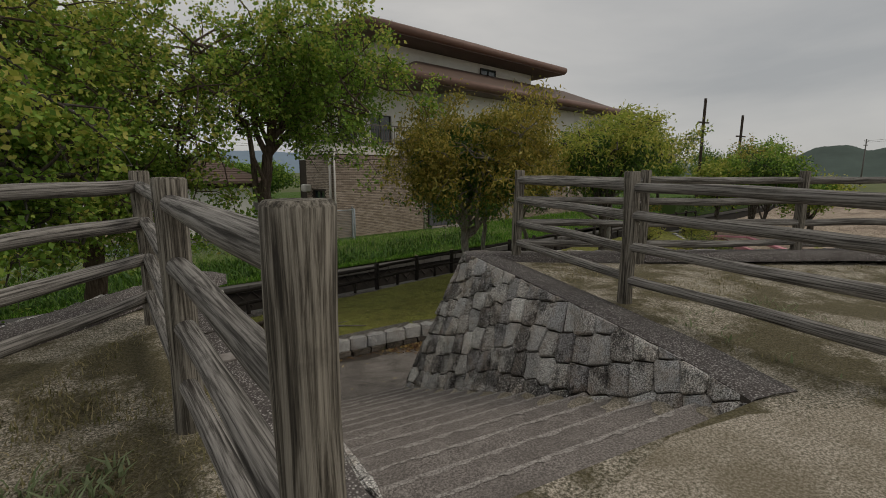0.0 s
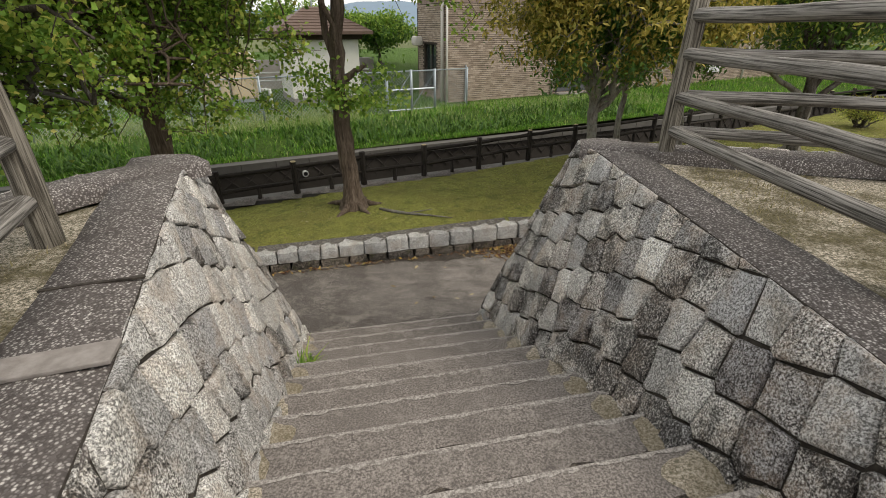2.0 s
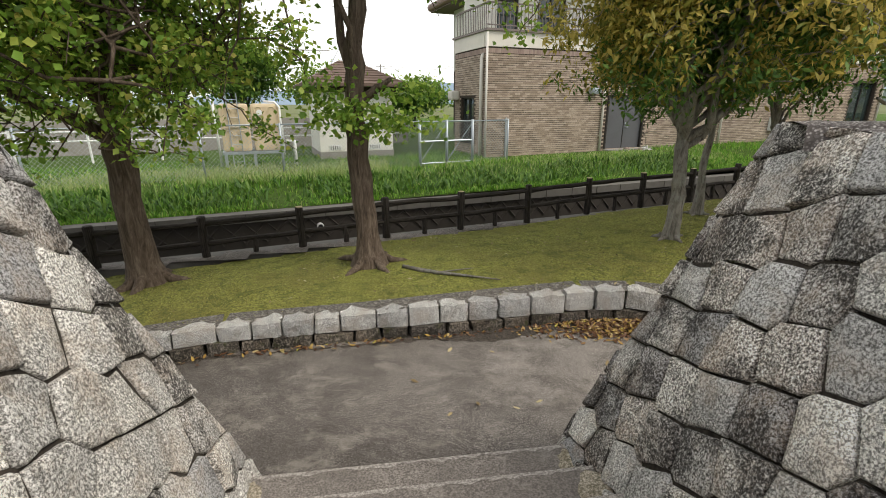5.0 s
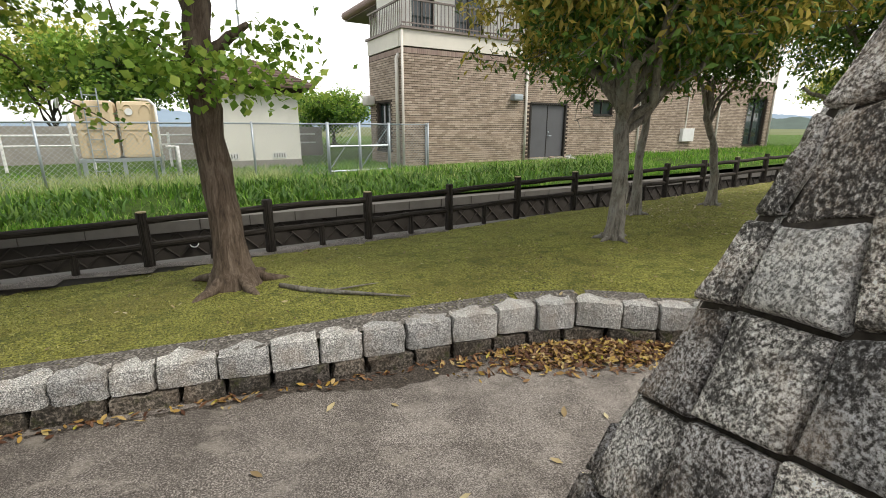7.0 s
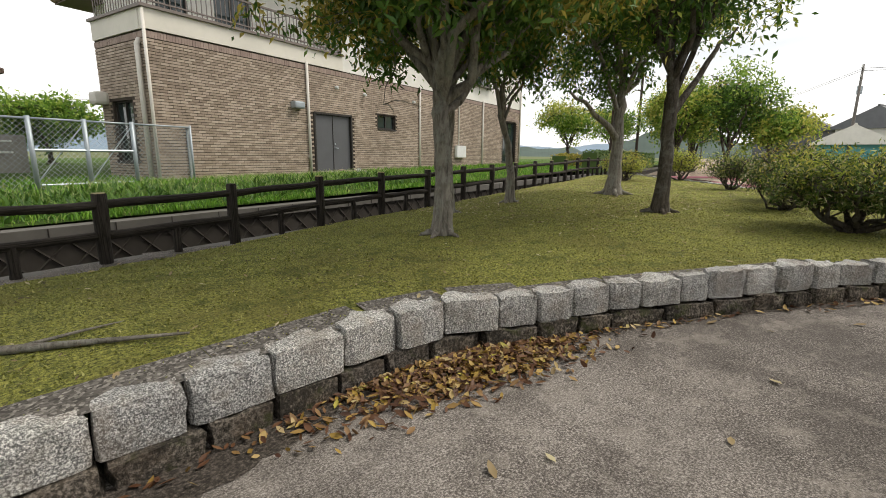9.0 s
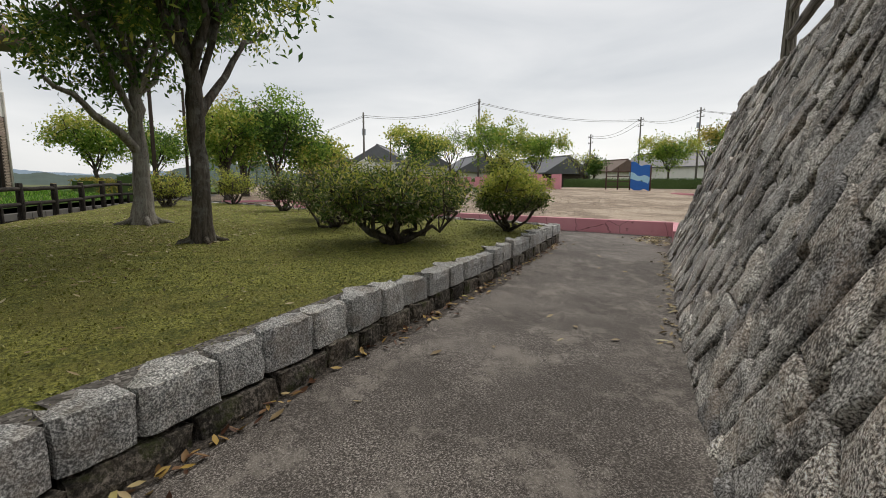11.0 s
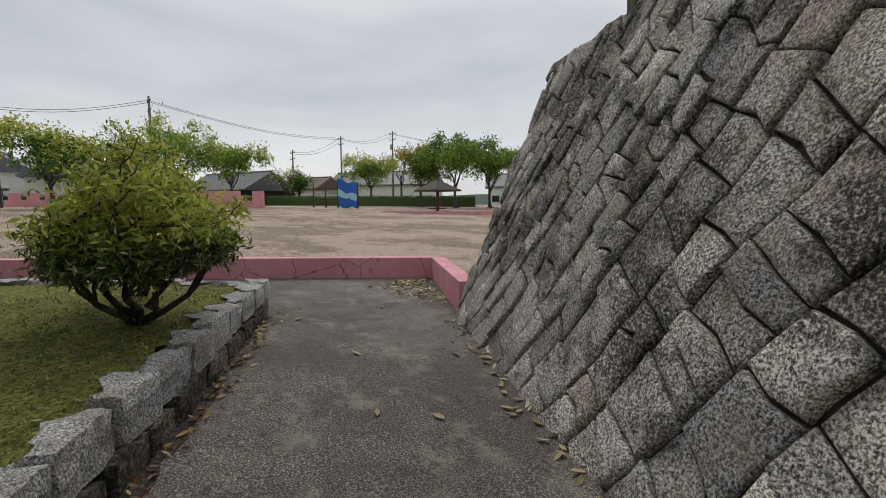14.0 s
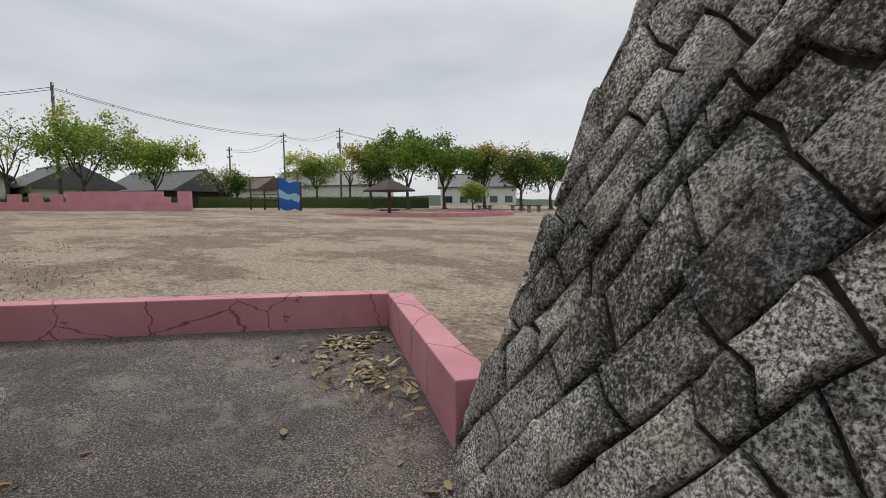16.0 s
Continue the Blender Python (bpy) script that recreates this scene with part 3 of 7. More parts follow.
stairs = thing("stairs", "wide grey concrete outdoor steps with sandy corners", "stairs", kind="structure")
rnd = random.Random(5)
for i in range(STAIR_N):
    y_front, z = STAIR_Y0 - i * RUN, (i + 1) * RISE
    g = Geo()
    nx = 12
    x0, x1 = 0.2, 3.5
    prof = [(y_front, z - RISE - 0.06), (y_front - 0.004, z - 0.02), (y_front - 0.016, z), (y_front - RUN - 0.05, z + 0.004), (y_front - RUN - 0.05, z - RISE - 0.06)]
    for k in range(nx + 1):
        x = x0 + (x1 - x0) * k / nx
        for j, (py, pz) in enumerate(prof):
            w = rnd.uniform(-0.006, 0.006) if j in (1, 2) else 0
            g.v.append((x, py + w, pz + w * 0.5))
    for k in range(nx):
        for j in range(4):
            a = k * 5 + j
            g.f.append((a, a + 5, a + 6, a + 1))
    st = part("step", g, STEP, stairs)
    g = Geo()
    for k in range(41):
        x = 0.66 + (2.96 + 0.03 * (STAIR_Y0 - y_front) - 0.66) * k / 40
        w = 0.045 + rnd.uniform(-0.016, 0.02)
        for py, pz in ((y_front + 0.003, z - 0.03 + rnd.uniform(-0.008, 0.008)), (y_front - 0.002, z - 0.012), (y_front - 0.016, z + 0.004), (y_front - w, z + 0.004)):
            g.v.append((x, py, pz))
    for k in range(40):
        for j in range(3):
            a = k * 4 + j
            g.f.append((a, a + 4, a + 5, a + 1))
    part("worn_nosing", g, NOSING, st, "paler worn step edge")
    # dark strip at the tread's back: dirt, with the shadow line painted in
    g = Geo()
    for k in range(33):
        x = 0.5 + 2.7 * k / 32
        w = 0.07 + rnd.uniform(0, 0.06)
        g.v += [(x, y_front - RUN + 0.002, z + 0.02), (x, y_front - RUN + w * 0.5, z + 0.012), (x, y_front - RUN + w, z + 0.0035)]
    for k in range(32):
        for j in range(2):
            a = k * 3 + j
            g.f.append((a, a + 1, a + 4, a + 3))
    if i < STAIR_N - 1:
        part("tread_dirt", g, DIRT_SHADE, st, "dark dirt and painted shade at the back of the tread")
    for cx, sw in ((0.66, 1), (2.93 + 0.03 * (STAIR_Y0 - y_front), -1)):
        g = Geo()
        wx, n2 = rnd.uniform(0.08, 0.2) * (1.7 if i > 8 and sw < 0 else 1), 10
        g.v.append((cx - sw * 0.1, y_front - RUN * 0.6, z + 0.07))
        for q in range(n2 + 1):
            a = math.pi * (q / n2 - 0.5)
            rr = rnd.uniform(0.8, 1.1)
            g.v.append((cx + sw * wx * rr * math.cos(a), y_front - RUN * 0.55 + RUN * 0.42 * rr * math.sin(a), z + 0.005))
        g.f = [(0, q + 1, q + 2) for q in range(n2)]
        part("sand_heap", g, SAND, st, "sand washed into the corner", smooth=True)


def bilinear(foot, top):
    """A ruled face between a foot line and a top line of equally many points."""
    Lf = [0.0]
    for a, b in zip(foot, foot[1:]):
        Lf.append(Lf[-1] + ((Vector(b) - Vector(a)).length))

    def place(u, v, d=0.0):
        def at(u, v):
            k = 0
            while k < len(Lf) - 2 and u > Lf[k + 1]:
                k += 1
            t = (u - Lf[k]) / (Lf[k + 1] - Lf[k])
            f = Vector(foot[k]).lerp(Vector(foot[k + 1]), t)
            q = Vector(top[k]).lerp(Vector(top[k + 1]), t)
            return f.lerp(q, v)
        p = at(u, v)
        if d:
            n = (at(u + 0.01, v) - at(u - 0.01, v)).cross(at(u, v + 0.01) - at(u, v - 0.01)).normalized()
            p = p + n * d
        return p
    return place, Lf[-1]


def clip_half(poly, px, py, nx, ny):
    out = []
    for i in range(len(poly)):
        a, b = poly[i], poly[(i + 1) % len(poly)]
        da, db = (a[0] - px) * nx + (a[1] - py) * ny, (b[0] - px) * nx + (b[1] - py) * ny
        if da <= 0:
            out.append(a)
        if (da < 0) != (db < 0) and abs(da - db) > 1e-9:
            t = da / (da - db)
            out.append((a[0] + (b[0] - a[0]) * t, a[1] + (b[1] - a[1]) * t))
    return out


def fitted_blocks(L, height, row, long, angle, rnd, wave, slant, jog=0.035):
    """Outlines of roughly squared blocks laid in wavy courses that run at an angle over a face."""
    ca, sa = math.cos(radians(angle)), math.sin(radians(angle))
    R = math.hypot(L, height) / 2 + 0.6

    def line(k, a):
        p, q = phase[k]
        t = (a + p) / (0.62 + 0.05 * q)
        n = math.floor(t)
        r0, r1 = math.sin(n * 12.99 + q * 7.1), math.sin((n + 1) * 12.99 + q * 7.1)
        return base[k] + wave * (math.sin(a * 2.3 + p) + 0.6 * math.sin(a * 5.1 + q)) + jog * (r0 + (r1 - r0) * smoothstep(0.86, 1.0, t - n))

    base, phase = [-R], [(rnd.uniform(0, 6), rnd.uniform(0, 6))]
    while base[-1] < R:
        base.append(base[-1] + row * rnd.uniform(0.76, 1.26))
        phase.append((rnd.uniform(0, 6), rnd.uniform(0, 6)))
    out = []
    for k in range(len(base) - 1):
        a, cuts = -R - rnd.uniform(0, long), []
        while a < R:
            cuts.append((a + rnd.uniform(-slant, slant), a + rnd.uniform(-0.012, 0.012), a + rnd.uniform(-slant, slant)))
            a += long * rnd.choice((0.62, 0.85, 1.0, 1.1, 1.35)) * rnd.uniform(0.9, 1.1)
        for c, d in zip(cuts, cuts[1:]):
            lo = [(c[0] + (d[0] - c[0]) * t, line(k, c[0] + (d[0] - c[0]) * t)) for t in (0, 0.33, 0.67, 1)]
            hi = [(c[2] + (d[2] - c[2]) * t, line(k + 1, c[2] + (d[2] - c[2]) * t)) for t in (1, 0.67, 0.33, 0)]
            m0 = (lo[0][1] + hi[3][1]) / 2
            m1 = (lo[3][1] + hi[0][1]) / 2
            poly = lo + [((d[0] + d[2]) / 2 + d[1] - (d[0] + d[2]) / 2, m1)] + hi + [(c[1], m0)]
            poly = [(x * ca - y * sa + L / 2, x * sa + y * ca + height / 2) for x, y in poly]
            for nx, ny, px, py in ((-1, 0, 0, 0), (1, 0, L, 0), (0, -1, 0, 0), (0, 1, 0, height)):
                poly = clip_half(poly, px, py, nx, ny) if len(poly) > 2 else []
            if len(poly) < 3:
                continue
            if rnd.random() < 0.06 and d[1] - c[1] > long * 0.9:
                x, y = sum(p[0] for p in poly) / len(poly), sum(p[1] for p in poly) / len(poly)
                t = radians(angle + rnd.uniform(-35, 35))
                out += [q for q in (clip_half(poly, x, y, math.cos(t), math.sin(t)), clip_half(poly, x, y, -math.cos(t), -math.sin(t))) if len(q) > 2]
            else:
                out.append(poly)
    return out


def wedged_blocks(L, height, row, long, angle, rnd, jitter, slant):
    """Outlines of blocks wedged together without through joints, about squared to an angle."""
    ca, sa = math.cos(radians(angle)), math.sin(radians(angle))
    R = math.hypot(L, height) / 2 + 0.6
    pts, b, j = [], -R, 0
    while b < R:
        a = -R + rnd.uniform(-0.16, 0.16) * long
        while a < R:
            x, y = a + rnd.uniform(-jitter, jitter) * long, b + rnd.uniform(-jitter, jitter) * row
            x, y = x + slant * math.sin(y * 2.6), y + slant * math.sin(x * 1.9 + 1)
            x, y = x * ca - y * sa + L / 2, x * sa + y * ca + height / 2
            if -0.5 < x < L + 0.5 and -0.5 < y < height + 0.5:
                pts.append((x, y))
            a += long
        b += row * rnd.uniform(0.88, 1.12)
    P = np.array(pts)
    out = []
    for i, (x, y) in enumerate(pts):
        poly = [(0, 0), (L, 0), (L, height), (0, height)]
        for k in np.argsort((P[:, 0] - x) ** 2 + (P[:, 1] - y) ** 2)[1:16]:
            poly = clip_half(poly, (x + P[k, 0]) / 2, (y + P[k, 1]) / 2, P[k, 0] - x, P[k, 1] - y)
            if len(poly) < 3:
                break
        if len(poly) > 2:
            out.append(poly)
    return out


def stones(parent, foot, top, row, long, angle, seed, mats, height, flip=1, proud=0.04, wave=0.012, slant=0.035, keep=None, jog=0.035, wedged=False):
    """Cover a ruled face with fitted hewn blocks, each one a part."""
    place, L = bilinear(foot, top)
    rnd = random.Random(seed)
    for poly in wedged_blocks(L, height, row, long, angle, rnd, wave, slant) if wedged else fitted_blocks(L, height, row, long, angle, rnd, wave, slant, jog):
        area = 0.5 * abs(sum(a[0] * b[1] - b[0] * a[1] for a, b in zip(poly, poly[1:] + poly[:1])))
        if area < 0.004:
            continue
        cx, cy = sum(p[0] for p in poly) / len(poly), sum(p[1] for p in poly) / len(poly)
        if keep is not None and not keep(place(cx, cy / height)):
            continue
        rim = []
        for a, b in zip(poly, poly[1:] + poly[:1]):
            d = math.hypot(b[0] - a[0], b[1] - a[1])
            if d < 0.012:
                continue
            rim.append(a)
            if d > 0.16:
                t = rnd.uniform(0.4, 0.6)
                rim.append((a[0] + (b[0] - a[0]) * t, a[1] + (b[1] - a[1]) * t))
        if len(rim) < 3:
            continue
        up = proud * rnd.uniform(0.5, 1.3)
        tx, ty = rnd.uniform(-0.09, 0.09), rnd.uniform(-0.09, 0.09)
        joint = rnd.uniform(0.005, 0.011)
        chip = [rnd.uniform(0, 0.012) if rnd.random() < 0.35 else 0.0 for _ in rim]

        def ring(gap, depth, rough, scale=1.0):
            vs = []
            for (qx, qy), ch in zip(rim, chip):
                dx, dy = (qx - cx) * scale, (qy - cy) * scale
                d = math.hypot(dx, dy) + 1e-6
                s = max(0.1, (d - gap - (ch if scale == 1.0 else 0)) / d)
                h = depth + ((dx * tx + dy * ty) + rnd.uniform(-rough, rough) if depth > 0 else 0)
                u, v = min(L, max(0, cx + dx * s)), min(height, max(0, cy + dy * s))
                vs.append(place(u, v / height, flip * h))
            return vs

        k = len(rim)
        g = Geo()
        g.v = ring(joint, -0.08, 0) + ring(joint, up * 0.55, 0.004) + ring(joint + 0.004, up * 0.88, 0.005) + ring(joint + 0.016, up, 0.006) + ring(0, up * 1.03, 0.009, 0.55)
        g.v.append(place(cx, cy / height, flip * (up * 1.04 + rnd.uniform(-0.009, 0.009))))
        for r in range(4):
            for q in range(k):
                a, b = r * k + q, r * k + (q + 1) % k
                g.f.append((a, b, b + k, a + k) if flip > 0 else (b, a, a + k, b + k))
        for q in range(k):
            a, b = 4 * k + q, 4 * k + (q + 1) % k
            g.f.append((a, b, 5 * k) if flip > 0 else (b, a, 5 * k))
        part("stone", g, rnd.choice(mats(place(cx, cy / height))), parent, smooth=True)
    # earth behind the stones
    g = Geo()
    nu, nv = max(2, int(L / 0.4)), 5
    for a in range(nu + 1):
        for b in range(nv + 1):
            g.v.append(tuple(place(L * a / nu, b / nv, flip * 0.004)))
    for a in range(nu):
        for b in range(nv):
            q = a * (nv + 1) + b
            g.f.append((q, q + nv + 1, q + nv + 2, q + 1))
    part("joint_fill", g, MORTAR, parent, "dark earth in the joints")


def coping(name, rim_in, width_dir, width, parent=None, z_lift=0.0, mat=None):
    """A capping strip of washed aggregate along a wall's top edge."""
    g = Geo()
    rnd = random.Random(len(rim_in) * 7 + int(width * 100))
    pts = []
    for a, b in zip(rim_in, rim_in[1:]):
        n = max(2, int((Vector(b) - Vector(a)).length / 0.3))
        pts += [Vector(a).lerp(Vector(b), t / n) for t in range(n)]
    pts.append(Vector(rim_in[-1]))
    for p in pts:
        w = Vector((*width_dir, 0)).normalized()
        j = rnd.uniform(-0.012, 0.012)
        for off, dz in ((-0.02 + j, -0.10), (-0.012 + j, -0.018), (0.015 + j, 0.004), (width * 0.5, 0.014), (width + j, 0.0), (width + 0.01 + j, -0.12)):
            q = p + w * off
            g.v.append((q.x, q.y, q.z + dz + z_lift))
    for i in range(len(pts) - 1):
        for k in range(5):
            a = i * 6 + k
            g.f.append((a, a + 1, a + 7, a + 6))
    return part(name, g, mat or COPING, parent, smooth=True)


# right of the steps: the stair side, then the long face along the path
R_TOP = [(3.03, 1.5, 2.37), (3.24, 2.1, 2.38), (3.42, 3.2, 2.41), (3.66, 4.87, 2.45), (3.86, 6.54, 2.50)]
R_FOOT = [(x - 0.4 * (z + 0.1), 1.5 + (y - 1.5) * 1.091, -0.1) for x, y, z in R_TOP[:-1]] + [(2.87, 7.0, -0.1)]
F_TOP = [(3.86, 6.54, 2.50), (5.4, 5.62, 2.53), (7.2, 4.55, 2.57), (9.0, 3.56, 2.6), (10.4, 2.87, 2.58), (11.33, 2.43, 2.54)]
F_FOOT = [(2.87, 7.0, -0.12), (5.15, 6.8, -0.16), (7.4, 5.6, -0.12), (9.1, 4.66, -0.12), (10.8, 3.72, -0.1), (12.2, 2.98, -0.06)]
S_TOP = [(11.33, 2.43, 2.54), (10.6, -1.0, 2.6), (9.8, -5.0, 2.6)]
S_FOOT = [(12.2, 2.98, -0.06), (11.5, -1.0, 0.0), (10.7, -5.0, 0.0)]
wall_right = thing("wall_right", "battered granite retaining wall of fitted stones with black stains", "stone wall", kind="structure")
L_TOP = [(0.6, 1.5, 2.37), (0.55, 2.3, 2.39), (0.4, 3.52, 2.42), (0.29, 4.2, 2.45), (-0.05, 6.4, 2.57)]
L_FOOT = [(x + 0.27 * (z + 0.1), 1.5 + (y - 1.5) * 1.133, -0.1) for x, y, z in L_TOP[:-1]] + [(0.68, 7.05, -0.1)]
G_TOP = [(-0.05, 6.4, 2.57), (-0.8, 5.85, 2.55), (-1.7, 4.85, 2.5), (-3.6, 2.5, 2.45), (-7.0, -2.0, 2.4)]
G_FOOT = [(0.68, 7.05, -0.12), (-1.2, 6.75, -0.2), (-2.6, 5.4, -0.2), (-4.6, 3.0, -0.2), (-8.0, -1.5, -0.2)]
wall_left = thing("wall_left", "battered pale granite wall beside the steps, cracked coping", "stone wall", kind="structure")

# upper ground of the mound, with the notch of the steps
g = Geo()
rim = [(3.0, 1.5), (3.2, 1.5), (3.45, 2.4), (3.65, 3.3), (3.98, 5.6), (4.1, 6.1), (5.5, 5.35), (7.3, 4.28), (9.1, 3.3), (11.15, 2.35), (10.75, -1.0), (9.95, -5.0), (9.95, -30), (-12, -30), (-6.9, -2.0), (-3.4, 2.4), (-1.5, 4.7), (-0.75, 5.6), (-0.4, 5.9), (-0.12, 4.2), (0.05, 3.5), (0.3, 1.5), (0.6, 1.5)]
g.add([(x, y, TOP + (0.05 if y > 3 else 0.0)) for x, y in rim], [tuple(reversed(range(len(rim))))])
me_ob = part("mound_top", g, MOUND)
structure(me_ob, "sandy mound top with dry grass and gravel", "ground")
g = Geo()
nn = 26
for i in range(nn + 1):
    a = 2 * math.pi * i / nn
    r = 1 + 0.12 * math.sin(3 * a) + 0.1 * math.sin(5 * a + 1)
    g.v.append((1.9 + 2.6 * r * math.cos(a), 0.0 + 1.52 * (1.0 if math.sin(a) > 0 else 2.5) * min(r, 1.0 if math.sin(a) > 0.3 else r) * math.sin(a), TOP + 0.006))
g.f.append(tuple(range(nn)))
structure(part("sand_patch", g, SAND), "bare coarse sand at the head of the steps", "sand")

coping("coping", [R_TOP[0], *R_TOP[1:]], (1, -0.15), 0.42, wall_right)
coping("coping", F_TOP, (-0.45, -0.88), 0.4, wall_right, 0.002)
coping("coping", list(reversed(L_TOP)), (-1, -0.12), 0.44, wall_left)
coping("coping", G_TOP, (0.55, -0.65), 0.4, wall_left, 0.002)
part("coping_patch", Geo().box(-0.2, -0.075, 0, 0.235, 0.075, 0.02, pose(0.16, 3.62, 2.435, 0, -2, 4)), PATCH, wall_left, "pale mortar patch", bevel=0.006)
part("coping_crack", Geo().box(-0.23, -0.011, 0, 0.235, 0.011, 0.012, pose(0.07, 4.22, 2.456, 0, -2, 3)), MORTAR, wall_left, "dark crack")

# ---- timber fence on the mound ----
def log_fence(name, posts, label, rails=(0.25, 0.58, 0.92, 1.24), side=0.0, seed=1, height=1.37):
    rnd = random.Random(seed)
    f = thing(name, label, "fence")
    for x, y, z in posts:
        log_between("post", (x, y, z - 0.12), (x + rnd.uniform(-0.01, 0.01), y + rnd.uniform(-0.01, 0.01), z + height + rnd.uniform(-0.01, 0.02)), 0.078, POST, f, rnd, 1.0, 14)
    for a, b in zip(posts, posts[1:]):
        for h in rails:
            d = (Vector(b) - Vector(a)).normalized() * 0.035
            log_between("rail", Vector(a) + Vector((0, 0, h + rnd.uniform(-0.012, 0.012))) + d, Vector(b) + Vector((0, 0, h + rnd.uniform(-0.012, 0.012))) - d, 0.056, LOG, f, rnd)
    return f


log_fence("log_fence", [(4.08, 1.1, 2.4), (4.02, 3.36, 2.44), (4.42, 5.86, 2.46), (6.0, 4.8, 2.46), (8.42, 3.8, 2.46), (10.5, 2.55, 2.5)], "weathered grey log fence with four rails along the mound's long edge", seed=3)
log_fence("log_fence", [(0.18, 0.97, 2.39), (-0.14, 2.78, 2.4), (-0.46, 4.92, 2.44), (-1.5, 3.35, 2.42), (-2.9, 1.25, 2.4)], "weathered grey log fence with four rails ending beside the steps", seed=8)

# ---- dark mock-log fence along the canal ----
FENCE_DIR = Vector((1, 0.24)).normalized()


def on_fence(x, c=0.0):
    p = Vector((x, 12.85 + 0.24 * x)) + Vector((-FENCE_DIR.y, FENCE_DIR.x)) * c
    return p.x, p.y


fence = thing("canal_fence", "low dark brown mock-log fence with two rails beside the canal", "fence")
rnd = random.Random(12)
step = 1.655
tops = []
for k in range(-5, 20):
    x, y = on_fence(0.12 + k * step * FENCE_DIR.x)
    z = lawn_z(x, y) - 0.02
    p = log_between("post", (x, y, z - 0.05), (x, y, z + 0.83), 0.075, DARKLOG, fence, rnd, 1.0, 10)
    part("post_top", Geo().tube([(0, 0, 0.87), (0, 0, 0.885)], 0.066, 10), CUT if rnd.random() < 0.6 else DARKLOG, p, "pale cut post top")
    tops.append((x, y, z))
for a, b in zip(tops, tops[1:]):
    a, b = Vector(a), Vector(b)
    d = (b - a).normalized() * 0.05
    for h, r in ((0.70, 0.05), (0.34, 0.05)):
        log_between("rail", a + d + Vector((0, 0, h)), b - d + Vector((0, 0, h)), r, DARKLOG, fence, rnd, 1.0, 8)
    mid = (a + b) / 2
    log_between("short_post", mid + Vector((0, 0, -0.05)), mid + Vector((0, 0, 0.36)), 0.05, DARKLOG, fence, rnd, 1.0, 8)

# canal: near kerb strip, floor, far wall with capping and a lattice of ribs
def strip(c0, c1, z0, z1, x0=-60, x1=70):
    a, b, c, d = on_fence(x0, c0), on_fence(x1, c0), on_fence(x1, c1), on_fence(x0, c1)
    return Geo().prism([a, b, c, d], z0, z1)


structure(part("canal_kerb", strip(-0.1, 0.32, -1.3, -0.02), CANAL_TOP), "concrete edge of the canal", "kerb")
g = strip(0.3, 3.0, -1.5, -1.2)
structure(part("canal_floor", g, CONC_DARK), "dark damp canal bed", "canal")
far_wall = thing("canal_wall", "dark concrete canal wall with diamond-shaped ribs", "canal wall", kind="structure")
part("wall_body", strip(2.78, 3.2, -1.3, -0.08), CONC_DARK, far_wall)
part("wall_cap", strip(2.7, 3.06, -0.08, 0.13), CANAL_TOP, far_wall, "pale concrete capping")
g = Geo()
nrm = Vector((-FENCE_DIR.y, FENCE_DIR.x, 0))
for k in range(-30, 64):
    for sgn in (1, -1):
        x = k * 0.48
        a = Vector((*on_fence(x, 2.765), -0.1))
        b = Vector((*on_fence(x + 0.5 * sgn, 2.765), -0.62))
        g.tube([a, b], 0.02, 4)
tagged(part("rib", g, CONC_DARK, far_wall, "raised lattice of ribs"), kind="stuff")
g = Geo()
for k in range(-20, 40):
    a = Vector((*on_fence(k * 0.9, 2.69), -0.07))
    g.tube([a, a + Vector((0, 0, 0.2))], 0.008, 4)
tagged(part("cap_joint", g, CONC_DARK, far_wall, "dark joints of the capping"), kind="stuff")
pipe = Vector((*on_fence(0.75, 2.8), -0.33))
ob = part("drain_pipe", Geo().tube([pipe, pipe - nrm * 0.16], 0.085, 14), WHITE, smooth=False)
tagged(ob, "white plastic drain pipe in the canal wall", "drain pipe")
# the pipe is closed; a black disc stands for its shaded inside
part("pipe_mouth", Geo().tube([pipe - nrm * 0.155, pipe - nrm * 0.163], 0.066, 14), BLACK, ob, "black disc painting the shade inside the pipe")


